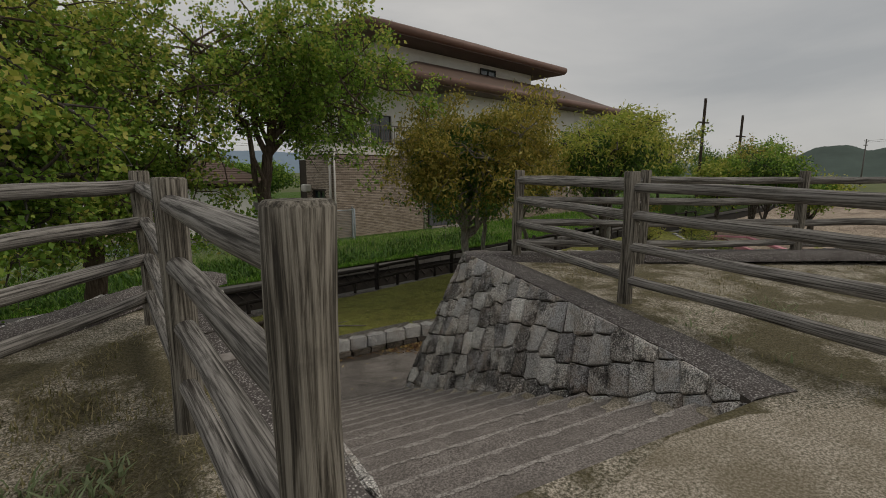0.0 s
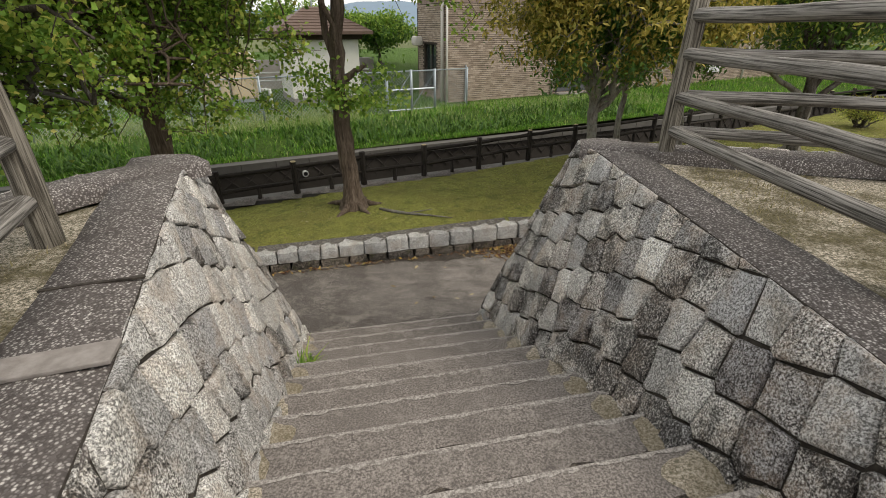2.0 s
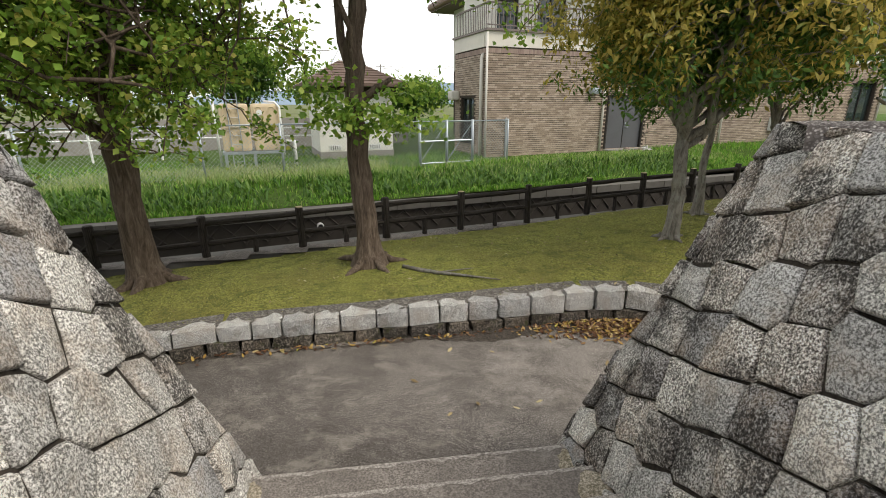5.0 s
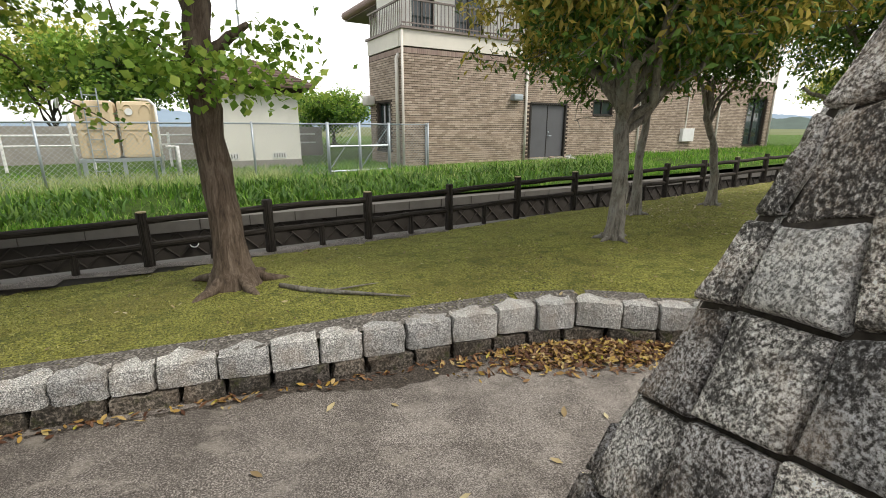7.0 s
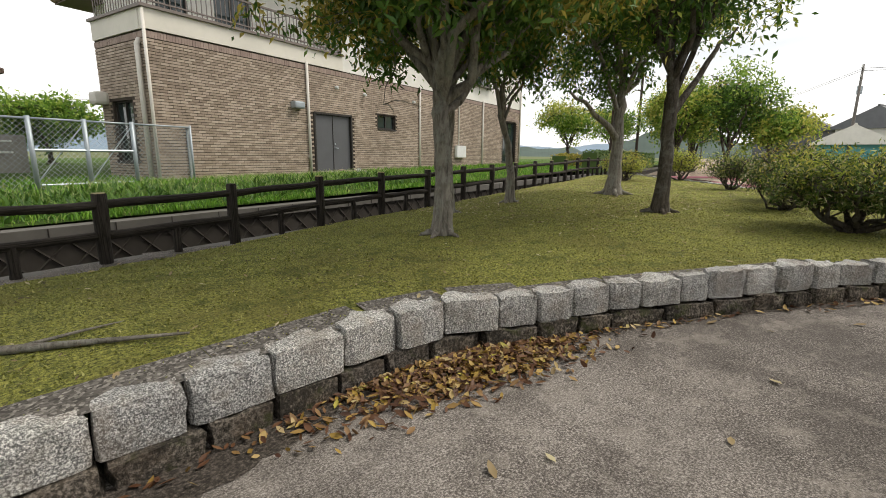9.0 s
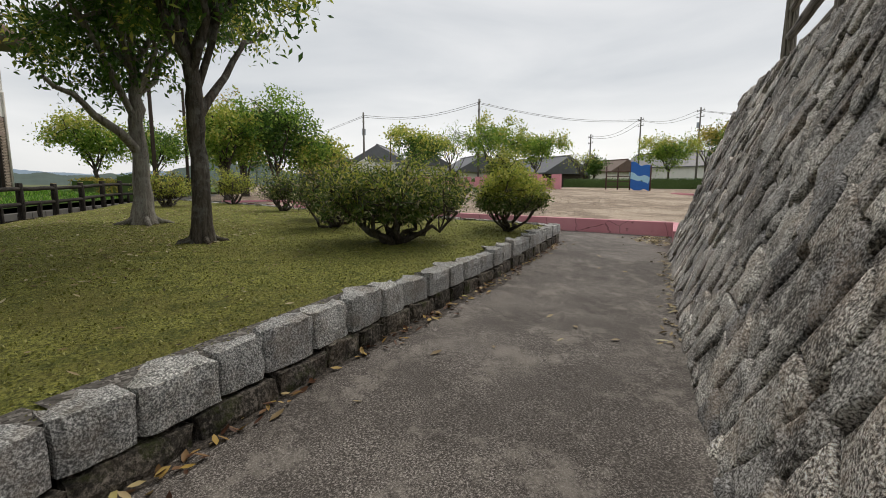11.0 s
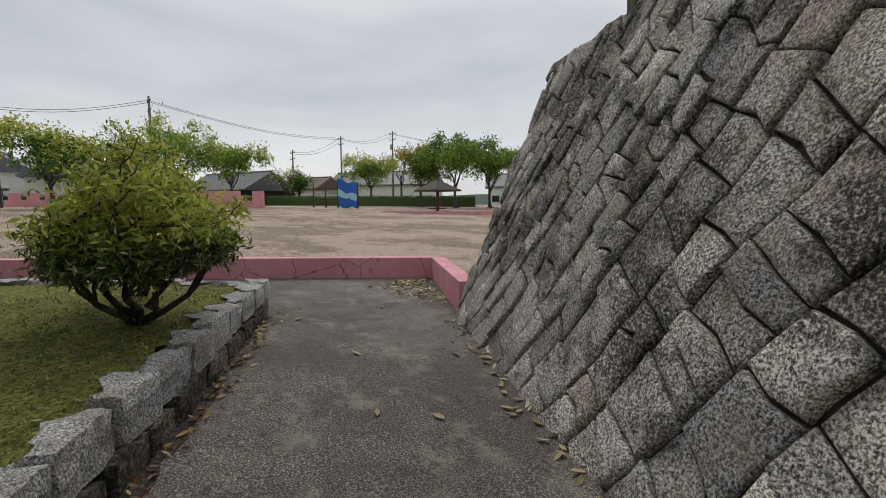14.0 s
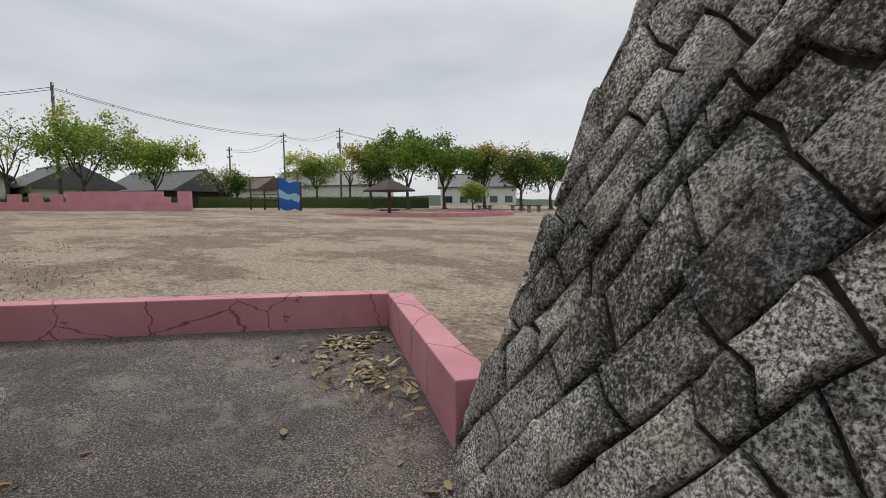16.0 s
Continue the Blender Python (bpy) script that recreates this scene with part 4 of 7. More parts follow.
# ---- kerb stones along the lawn ----
def rough_block(sx, sy, sz, rnd, nx=3, ny=2, nz=2, rough=0.012, round_=0.02, top_rough=0.0, tail=0.0):
    """A split stone: a box of small facets with uneven faces and worn edges, standing on z = 0."""
    g, index = Geo(), {}
    peak = rnd.uniform(0.3, 0.75)

    def vert(i, j, k):
        if (i, j, k) not in index:
            x, y, z = (i / nx - 0.5) * sx, (j / ny - 0.5) * sy, k / nz * sz
            ex = (i in (0, nx)) + (j in (0, ny)) + (k == nz)
            if ex >= 2:
                x -= math.copysign(round_ * rnd.uniform(0.3, 1.2), x) if i in (0, nx) else 0
                y -= math.copysign(round_ * rnd.uniform(0.3, 1.2), y) if j in (0, ny) else 0
                z -= round_ * rnd.uniform(0.2, 1.0) if k == nz else 0
            z += (rnd.uniform(-top_rough, top_rough) if k == nz else 0)
            if k == nz and j == ny and tail:
                y += tail * max(-0.3, 1 - abs(i / nx - peak) * 3.2) + rnd.uniform(-0.02, 0.02)
                z += tail * 0.12
            index[i, j, k] = len(g.v)
            g.v.append((x + rnd.uniform(-rough, rough), y + rnd.uniform(-rough, rough), z + (rnd.uniform(-rough, rough) if k else 0)))
        return index[i, j, k]

    for i in range(nx):
        for k in range(nz):
            g.f.append((vert(i, 0, k), vert(i + 1, 0, k), vert(i + 1, 0, k + 1), vert(i, 0, k + 1)))
            g.f.append((vert(i + 1, ny, k), vert(i, ny, k), vert(i, ny, k + 1), vert(i + 1, ny, k + 1)))
        for j in range(ny):
            g.f.append((vert(i, j, nz), vert(i + 1, j, nz), vert(i + 1, j + 1, nz), vert(i, j + 1, nz)))
    for j in range(ny):
        for k in range(nz):
            g.f.append((vert(0, j + 1, k), vert(0, j, k), vert(0, j, k + 1), vert(0, j + 1, k + 1)))
            g.f.append((vert(nx, j, k), vert(nx, j + 1, k), vert(nx, j + 1, k + 1), vert(nx, j, k + 1)))
    return g


def kerb_run(poly, seed, wide=(0.31, 0.48)):
    kerb = thing("stone_kerb", "low kerb wall of pale split granite blocks on dark mossy footing stones", "kerb", kind="structure")
    rnd = random.Random(seed)
    s, total = 0.0, length(poly)
    while s < total:
        w = rnd.uniform(*wide)
        p, d = along(poly, s + w / 2)
        nrm = Vector((-d.y, d.x))
        z0 = path_z(p.x, p.y)
        top = lawn_z(p.x + nrm.x * 0.2, p.y + nrm.y * 0.2) + rnd.uniform(0.015, 0.05)
        base = z0 + 0.155
        m = Matrix.Translation((*(p + nrm * 0.085), base)) @ Matrix.Rotation(math.atan2(d.y, d.x), 4, "Z")
        g = rough_block(w - 0.008, 0.16 + rnd.uniform(-0.02, 0.04), max(0.13, top - base), rnd, 6, 3, 3, 0.007, 0.014, 0.008, rnd.choice((0.03, 0.06, 0.09, 0.13)))
        m = m @ pose(0, 0, 0, rnd.uniform(-3, 1), rnd.uniform(-1.5, 1.5), rnd.uniform(-3, 3))
        g.v = [tuple(m @ Vector(q)) for q in g.v]
        part("kerb_stone", g, STONE_KERB, kerb, smooth=False)
        s += w
    s = 0.1
    while s < total:
        w = rnd.uniform(0.3, 0.55)
        p, d = along(poly, s + w / 2)
        nrm = Vector((-d.y, d.x))
        z0 = path_z(p.x, p.y)
        m = Matrix.Translation((*(p + nrm * 0.115), z0 - 0.05)) @ Matrix.Rotation(math.atan2(d.y, d.x), 4, "Z")
        g = rough_block(w - 0.012, 0.3, 0.21 + rnd.uniform(-0.02, 0.012), rnd, 4, 2, 2, 0.012, 0.02)
        g.v = [tuple(m @ Vector(q)) for q in g.v]
        part("footing_stone", g, STONE_BASE, kerb)
        s += w
    return kerb


kerb_run(KERB[1:], 31)
kerb_run([(13.45, 4.57), (13.75, 4.75), (15.0, 6.3), (18.0, 10.1), (22.4, 15.6)], 32, (0.4, 0.6))

# ---- pink boundary wall ----
pink = thing("pink_wall", "low pink-painted concrete wall with cracked peeling paint", "low wall")
for name, a, b in (("wall_segment", PINK_A, PINK_B), ("wall_segment", PINK_B, PINK_B + PINK_D * 14.5)):
    d = (b - a).normalized()
    L = (b - a).length
    g = Geo()
    m = Matrix.Translation((*a, 0)) @ Matrix.Rotation(math.atan2(d.y, d.x), 4, "Z")
    g.box(0, -0.21, -0.12, L, 0, 0.375, m)
    part(name, g, PINK, pink, bevel=0.012)
pink2 = thing("pink_planter", "low pink concrete border round a planting bed", "low wall")
for a, b in (((21.5, 9.2), (25.5, 13.8)), ((19.9, 11.2), (21.5, 9.2)), ((24.2, 15.2), (25.5, 13.8))):
    a, b = Vector(a), Vector(b)
    d = (b - a).normalized()
    part("border", Geo().box(0, -0.15, 0.0, (b - a).length, 0.1, 0.5, Matrix.Translation((*a, 0)) @ Matrix.Rotation(math.atan2(d.y, d.x), 4, "Z")), PINK_FAR, pink2, bevel=0.012)

# ---- trees ----
def tube_arrays(lines, n):
    """Joined tubes, from polylines with radii."""
    V, F, k = [], [], 0
    ang = np.linspace(0, 2 * np.pi, n, endpoint=False)
    for P, R in lines:
        P, R = np.asarray(P, float), np.asarray(R, float)
        T = np.gradient(P, axis=0)
        T /= np.linalg.norm(T, axis=1)[:, None] + 1e-9
        ref = np.array([1.0, 0.1, 0.0]) if abs(T[0, 0]) < 0.8 else np.array([0.0, 1.0, 0.1])
        A = np.cross(T, ref)
        A /= np.linalg.norm(A, axis=1)[:, None] + 1e-9
        B = np.cross(T, A)
        ringv = P[:, None, :] + R[:, None, None] * (np.cos(ang)[None, :, None] * A[:, None, :] + np.sin(ang)[None, :, None] * B[:, None, :])
        V.append(ringv.reshape(-1, 3))
        m_ = len(P)
        i, j = np.meshgrid(np.arange(m_ - 1), np.arange(n), indexing="ij")
        a, b = i * n + j, i * n + (j + 1) % n
        F.append(np.stack([a, b, b + n, a + n], -1).reshape(-1, 4) + k)
        k += m_ * n
    return np.concatenate(V), np.concatenate(F)


def leaf_arrays(C, size, rng, droop=0.3, wide=0.55, axis=None):
    """Folded leaves at the places C: four corners and a raised spine each."""
    n = len(C)
    a = rng.normal(size=(n, 3)) if axis is None else axis + rng.normal(size=(n, 3)) * 0.5
    a[:, 2] -= droop
    a /= np.linalg.norm(a, axis=1)[:, None]
    u = rng.normal(size=(n, 3)) * 0.8 + np.array([0, 0, 1.0])
    s = np.cross(a, u)
    s /= np.linalg.norm(s, axis=1)[:, None] + 1e-9
    up = np.cross(s, a)
    L = (size * rng.uniform(0.6, 1.25, n))[:, None]
    base, tip = C, C + a * L
    mid = C + a * L * 0.45
    lft, rgt = mid + s * L * wide * 0.5 + up * L * 0.1, mid - s * L * wide * 0.5 + up * L * 0.1
    V = np.stack([base, rgt, tip, lft], 1).reshape(-1, 3)
    k = np.arange(n)[:, None] * 4
    F = np.concatenate([k + np.array([[0, 1, 2]]), k + np.array([[0, 2, 3]])], 1).reshape(-1, 3)
    return V, F


def curve(p, q, rng, sag=0.15, n=7, wob=0.05):
    p, q = np.asarray(p, float), np.asarray(q, float)
    t = np.linspace(0, 1, n)[:, None]
    L = np.linalg.norm(q - p)
    out = p + (q - p) * t
    out[:, 2] += (np.sin(t[:, 0] * np.pi) * sag * L)
    out[1:-1] += rng.normal(size=(n - 2, 3)) * wob * L * 0.5
    return out


def tree(label, trunk, r0, crown, limbs, twigs, leaves, leaf, bark, seed, leafsize=0.1, fork=0.45, second=None, low=None, wide=0.55, droop=0.3, bare=0, flare=1.6, rt=0.55, group="", name="tree", category="tree", shell=(0.45, 1.0), sag=0.16, low_el=-0.25, floor=0.12):
    """trunk: points from foot to fork; crown: centre and radii; second: other leaf material and its share."""
    rng = np.random.default_rng(seed)
    t = thing(name, label, category, group)
    foot = np.array(trunk[0], float)
    base = Matrix.Translation(trunk[0])
    t.matrix_basis = base
    T = np.array(trunk, float) - foot
    steps = []
    for a, b in zip(T, T[1:]):
        for k in range(4):
            steps.append(a + (b - a) * k / 4)
    steps.append(T[-1])
    T = np.array(steps)
    T[1:-1] += rng.normal(size=(len(T) - 2, 3)) * np.array([0.012, 0.012, 0])
    hh = np.linspace(0, 1, len(T))
    R = r0 * (1 - (1 - rt) * hh) + r0 * (flare - 1) * np.exp(-T[:, 2] / 0.16) * (T[:, 2] < 1.0)
    T[0, 2] -= 0.08
    V, F = tube_arrays([(T, R)], 12)
    V = V + (rng.normal(size=V.shape) * np.array([1, 1, 0])) * r0 * 0.06
    roots = []
    for k in range(5):
        a = 2 * np.pi * (k + rng.uniform(-0.3, 0.3)) / 5
        d = np.array([math.cos(a), math.sin(a), 0])
        rr = r0 * flare
        roots.append(([d * rr * 0.5 + [0, 0, r0 * 0.75], d * rr * 1.0 + [0, 0, r0 * 0.22], d * rr * 1.6 + [0, 0, 0.01], d * rr * 2.1 + [0, 0, -0.06]], [r0 * 0.42, r0 * 0.34, r0 * 0.22, r0 * 0.1]))
    V2, F2 = tube_arrays(roots, 7)
    raw("trunk", np.concatenate([V, V2]), np.concatenate([F, F2 + len(V)]), bark, t, smooth=True)
    c, rad = np.array(crown[0], float) - foot, np.array(crown[1], float)
    lines, ends, spots = [], [], []
    fork_from = max(2, int(len(T) * fork))
    for k in range(limbs):
        st = T[-1] if k < limbs // 2 else T[int(rng.integers(fork_from, len(T)))]
        a = 2 * np.pi * (k + rng.uniform(-0.35, 0.35)) / limbs
        el = rng.uniform(low_el, 0.95)
        q = c + rad * np.array([math.cos(a) * math.cos(el), math.sin(a) * math.cos(el), math.sin(el)]) * rng.uniform(0.6, 0.9)
        P = curve(st, q, rng, sag * (1.2 if q[2] > st[2] else 0.6), 9)
        lr = r0 * rt * rng.uniform(0.45, 0.8)
        lines.append((P, lr * (1 - 0.8 * np.linspace(0, 1, 9))))
        for b in range(twigs):
            i = int(rng.integers(3, 9))
            st2 = P[min(i, 8)]
            g3 = rng.normal(size=3)
            g3 /= np.linalg.norm(g3)
            q2 = c + rad * g3 * rng.uniform(*shell) if rng.random() < 0.55 else st2 + g3 * rad * rng.uniform(0.25, 0.5)
            q2 = st2 + (q2 - st2) * min(1.0, 0.65 * rad.max() / (np.linalg.norm(q2 - st2) + 1e-6))
            P2 = curve(st2, q2, rng, 0.1, 6, 0.08)
            lines.append((P2, lr * 0.32 * (1 - 0.8 * np.linspace(0, 1, 6))))
            for e in range(3):
                st3 = P2[int(rng.integers(2, 6))]
                q3 = st3 + rng.normal(size=3) * np.array([0.3, 0.3, 0.2]) * rad.mean() * 0.42
                P3 = curve(st3, q3, rng, 0.05, 4, 0.1)
                lines.append((P3, np.array([0.011, 0.008, 0.006, 0.003]) * max(0.7, r0 * 5)))
                ends.append(P3)
    for src, q, lr in (low or []):
        P = curve(np.array(src) - foot, np.array(q) - foot, rng, 0.06, 9, 0.03)
        lines.append((P, lr * (1 - 0.7 * np.linspace(0, 1, 9))))
    V, F = tube_arrays(lines, 6)
    raw("branching", V, F, bark, t, smooth=True)
    if leaves:
        E = np.array(ends)
        pick = rng.integers(0, len(E), leaves)
        w = rng.uniform(0.15, 1.1, leaves)[:, None] * 2.9
        i0 = np.clip(w.astype(int), 0, 2)[:, 0]
        f = w - i0[:, None]
        C = E[pick, i0] * (1 - f) + E[pick, np.minimum(i0 + 1, 3)] * f
        C = C + rng.normal(size=C.shape) * leafsize * 1.15
        C = C[C[:, 2] > floor + rng.normal(size=len(C)) * 0.12 * (floor > 0.2)]
        mask = np.zeros(len(C), bool)
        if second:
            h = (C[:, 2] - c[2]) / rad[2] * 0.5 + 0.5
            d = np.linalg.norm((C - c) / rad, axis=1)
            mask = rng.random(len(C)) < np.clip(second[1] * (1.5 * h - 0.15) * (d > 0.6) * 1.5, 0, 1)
        V, F = leaf_arrays(C[~mask], leafsize, rng, droop, wide)
        tagged(raw("foliage", V, F, leaf, t), kind="stuff")
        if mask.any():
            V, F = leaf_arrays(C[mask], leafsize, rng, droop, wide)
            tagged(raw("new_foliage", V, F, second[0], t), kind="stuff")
    return t


def gz(x, y):
    return lawn_z(x, y)


tree("tall maple with shaggy red-brown bark and fresh green leaves", [(-1.97, 11.35, gz(-1.97, 11.35)), (-2.02, 11.35, 1.3), (-1.98, 11.3, 2.2), (-1.85, 11.3, 3.2), (-1.6, 11.4, 4.2)], 0.22, ((-2.4, 10.9, 4.4), (3.5, 3.0, 3.6)), 21, 13, 62000, LEAF_FRESH, BARK_RED, 41, 0.088, 0.5, wide=0.75, low=[((-1.98, 11.3, 2.1), (-3.4, 11.0, 2.9), 0.12)], second=(LEAF_LIME, 0.4), flare=1.5, low_el=-0.75, floor=1.95)
tree("pruned maple with shaggy red-brown trunk and sparse fresh leaves", [(1.42, 11.5, gz(1.42, 11.5)), (1.36, 11.52, 1.2), (1.3, 11.5, 2.4), (1.35, 11.5, 3.4), (1.5, 11.5, 4.4)], 0.19, ((2.3, 11.3, 5.5), (3.3, 2.7, 2.6)), 13, 12, 34000, LEAF_FRESH, BARK_RED, 42, 0.088, 0.62, wide=0.75, low=[((1.3, 11.5, 2.5), (1.86, 11.3, 2.95), 0.1)], flare=1.9, second=(LEAF_LIME, 0.3))
# low tufts of leaves on the pruned trunk
rng = np.random.default_rng(7)
tuft = thing("leafy_shoots", "tufts of fresh maple leaves sprouting low on the pruned trunk", "shoots")
C = np.concatenate([np.array(c) + rng.normal(size=(k, 3)) * np.array(s) for c, k, s in (((1.25, 11.1, 2.45), 500, (0.3, 0.26, 0.13)), ((1.95, 11.0, 2.35), 260, (0.3, 0.2, 0.12)), ((0.85, 11.2, 2.8), 200, (0.25, 0.2, 0.14)), ((2.1, 11.2, 2.75), 150, (0.22, 0.2, 0.12)))])
V, F = leaf_arrays(C, 0.1, rng, 0.2, 0.8)
tagged(raw("foliage", V, F, LEAF_FRESH, tuft), kind="stuff")
tw = [(curve((1.38, 11.45, 2.2), (1.95, 11.0, 2.4), rng, 0.1, 6), np.linspace(0.02, 0.006, 6)), (curve((1.33, 11.45, 2.3), (0.75, 11.2, 2.85), rng, 0.1, 6), np.linspace(0.02, 0.006, 6)), (curve((1.33, 11.45, 2.2), (1.2, 11.0, 2.5), rng, 0.1, 6), np.linspace(0.02, 0.006, 6))]
V, F = tube_arrays(tw, 5)
raw("twig_spray", V, F, BARK_RED, tuft)

tree("evergreen oak with pale trunk and amber new leaves", [(6.95, 11.72, gz(6.95, 11.72)), (6.98, 11.72, 1.0), (6.92, 11.72, 1.75), (6.9, 11.72, 2.15)], 0.125, ((7.1, 11.6, 4.0), (3.1, 2.9, 2.05)), 13, 14, 62000, LEAF_DEEP, BARK_GREY, 43, 0.13, 0.8, second=(LEAF_AMBER, 1.5), wide=0.4, droop=0.7, flare=1.45, rt=0.85, low=[((6.95, 11.72, 1.85), (8.9, 11.3, 3.4), 0.07), ((6.9, 11.72, 2.0), (6.5, 11.5, 3.2), 0.075)], sag=0.05, floor=2.15)
tree("slim evergreen oak with lichened trunk", [(8.66, 13.35, gz(8.66, 13.35)), (8.6, 13.3, 1.3), (8.7, 13.3, 2.5)], 0.1, ((8.7, 13.2, 4.2), (2.3, 2.0, 1.7)), 9, 9, 16000, LEAF_DEEP, BARK_GREY, 44, 0.12, 0.7, second=(LEAF_AMBER, 0.8), wide=0.4, droop=0.6, floor=2.2)
tree("small leaning tree with a crooked lichened trunk", [(10.85, 13.6, gz(10.85, 13.6)), (10.8, 13.55, 0.9), (10.6, 13.5, 1.5), (10.2, 13.4, 2.1), (10.1, 13.3, 2.7)], 0.095, ((10.0, 13.2, 3.6), (1.8, 1.7, 1.3)), 9, 9, 16000, LEAF_DEEP, BARK_GREY, 45, 0.12, 0.7, second=(LEAF_AMBER, 0.7), wide=0.4, droop=0.6, floor=2.0)
tree("tree with a low spreading limb and light green crown", [(13.75, 12.6, gz(13.75, 12.6)), (13.8, 12.6, 1.4), (13.75, 12.6, 2.3), (13.85, 12.6, 3.2)], 0.17, ((13.8, 12.5, 4.4), (3.0, 2.8, 1.9)), 11, 10, 26000, LEAF_DEEP, BARK_GREY, 46, 0.13, 0.6, second=(LEAF_LIME, 0.6), wide=0.42, droop=0.6, low=[((13.78, 12.6, 1.7), (12.0, 12.9, 2.7), 0.1)])
tree("broadleaf tree with dark spotted trunk and lime new leaves", [(11.2, 10.42, gz(11.2, 10.42)), (11.22, 10.4, 1.3), (11.2, 10.4, 2.1), (11.1, 10.4, 2.7)], 0.125, ((11.4, 10.3, 4.1), (2.4, 2.2, 1.6)), 10, 9, 13000, LEAF_DEEP, BARK_DARK, 47, 0.13, 0.75, second=(LEAF_LIME, 0.95), wide=0.4, droop=0.6, rt=0.75, low=[((11.2, 10.4, 2.0), (12.9, 10.0, 3.7), 0.075)])
tree("dark leafy tree at the lawn's end", [(-5.2, 10.3, gz(-5.2, 10.3)), (-5.3, 10.3, 1.5), (-5.1, 10.3, 2.6)], 0.2, ((-5.2, 10.3, 3.6), (2.6, 2.3, 2.5)), 11, 10, 20000, LEAF_DEEP, BARK_DARK, 48, 0.13, 0.5, second=(LEAF_FRESH, 0.4), wide=0.75)
tree("broad leafy tree beside the mound", [(-4.6, 7.2, -0.1), (-4.6, 7.2, 1.5), (-4.4, 7.2, 2.8)], 0.2, ((-3.0, 8.1, 3.9), (2.7, 2.0, 2.3)), 15, 12, 28000, LEAF_FRESH, BARK_DARK, 49, 0.09, 0.5, second=(LEAF_LIME, 0.4), wide=0.75, low_el=-0.8)


def shrub(label, x, y, rx, rz, leaves, seed, mats, top=0.5, leafsize=0.085, stems=9, up=0.3, z0=None, zc=None, bare=0.0):
    rng = np.random.default_rng(seed)
    z = gz(x, y) if z0 is None else z0
    s = thing("shrub", label, "shrub")
    s.matrix_basis = Matrix.Translation((x, y, z))
    zc = up + rz * 0.75 if zc is None else zc
    lines, ends = [], []
    for k in range(stems):
        a = 2 * np.pi * k / stems + rng.uniform(-0.3, 0.3)
        el = rng.uniform(0.1, 1.2)
        q = np.array([rx * math.cos(a) * math.cos(el), rx * math.sin(a) * math.cos(el), zc + rz * (math.sin(el) - 0.35)]) * rng.uniform(0.75, 0.95)
        st = np.array([rng.uniform(-0.06, 0.06), rng.uniform(-0.06, 0.06), -0.03])
        P = curve(st, q, rng, 0.0, 8, 0.09)
        P[1:4, 2] *= 0.7
        lines.append((P, 0.042 * rx * (1 - 0.75 * np.linspace(0, 1, 8))))
        for b in range(6):
            st2 = P[int(rng.integers(3, 8))]
            g3 = rng.normal(size=3)
            g3 /= np.linalg.norm(g3)
            q2 = np.array([0, 0, zc]) + g3 * np.array([rx, rx, rz]) * rng.uniform(0.8, 1.0) * (1 if g3[2] > -0.4 else 0.7)
            q2 = st2 + (q2 - st2) * min(1, 0.8 * rx / (np.linalg.norm(q2 - st2) + 1e-6))
            P2 = curve(st2, q2, rng, 0.04, 6, 0.1)
            lines.append((P2, 0.013 * (1 - 0.7 * np.linspace(0, 1, 6))))
            for e in range(4):
                st3 = P2[int(rng.integers(3, 6))]
                P3 = curve(st3, st3 + rng.normal(size=3) * rx * 0.17, rng, 0.02, 4, 0.1)
                lines.append((P3, np.array([0.006, 0.005, 0.004, 0.002])))
                ends.append(P3)
    V, F = tube_arrays(lines, 6)
    raw("branching", V, F, BARK_DARK, s, smooth=True)
    E = np.array(ends)
    pick = rng.integers(0, len(E), leaves)
    C = E[pick, rng.integers(1, 4, leaves)] + rng.normal(size=(leaves, 3)) * leafsize * 0.95
    C = C[(C[:, 2] > 0.22 * (1 + rz)) | (np.hypot(C[:, 0], C[:, 1]) > 0.72 * rx) & (C[:, 2] > 0.34)]
    C = C[np.sqrt((C[:, 0] ** 2 + C[:, 1] ** 2) / rx ** 2 + ((C[:, 2] - zc) / (rz * 1.05)) ** 2) < 1.1 + rng.normal(size=len(C)) * 0.06]
    C = C[C[:, 2] > bare + rng.normal(size=len(C)) * 0.06]
    h = (C[:, 2] - zc) / rz
    mask = rng.random(len(C)) < np.clip(top * (h + 0.5), 0, 0.92)
    for nm, mk, mt in (("foliage", ~mask, mats[0]), ("new_foliage", mask, mats[1])):
        if mk.any():
            V, F = leaf_arrays(C[mk], leafsize, rng, -0.15, 0.34)
            tagged(raw(nm, V, F, mt, s), kind="stuff")
    return s


shrub("large spreading pieris shrub with dark leaves and pale flower tassels", 11.1, 7.75, 1.15, 0.48, 26000, 61, (LEAF_SHRUB, LEAF_LIME), 0.4, leafsize=0.07, stems=12, zc=0.66)
shrub("smaller pieris shrub with bright yellow-green new leaves", 12.42, 5.78, 0.72, 0.38, 22000, 62, (LEAF_SHRUB, LEAF_LIME), 1.9, leafsize=0.065, zc=0.7, stems=7, bare=0.32)
shrub("upright shrub crowned with yellow new leaves near the kerb", 13.55, 5.66, 0.45, 0.42, 7000, 66, (LEAF_SHRUB, LEAF_LIME), 1.6, leafsize=0.065, zc=1.2, stems=6, bare=0.7)
shrub("rounded shrub with yellowish leaves near the pink border", 14.9, 9.2, 0.85, 0.55, 5000, 63, (LEAF_SHRUB, LEAF_LIME), 0.35)
shrub("rounded green shrub near the pink border", 17.3, 10.9, 0.75, 0.5, 3500, 64, (LEAF_SHRUB, LEAF_LIME), 0.4)
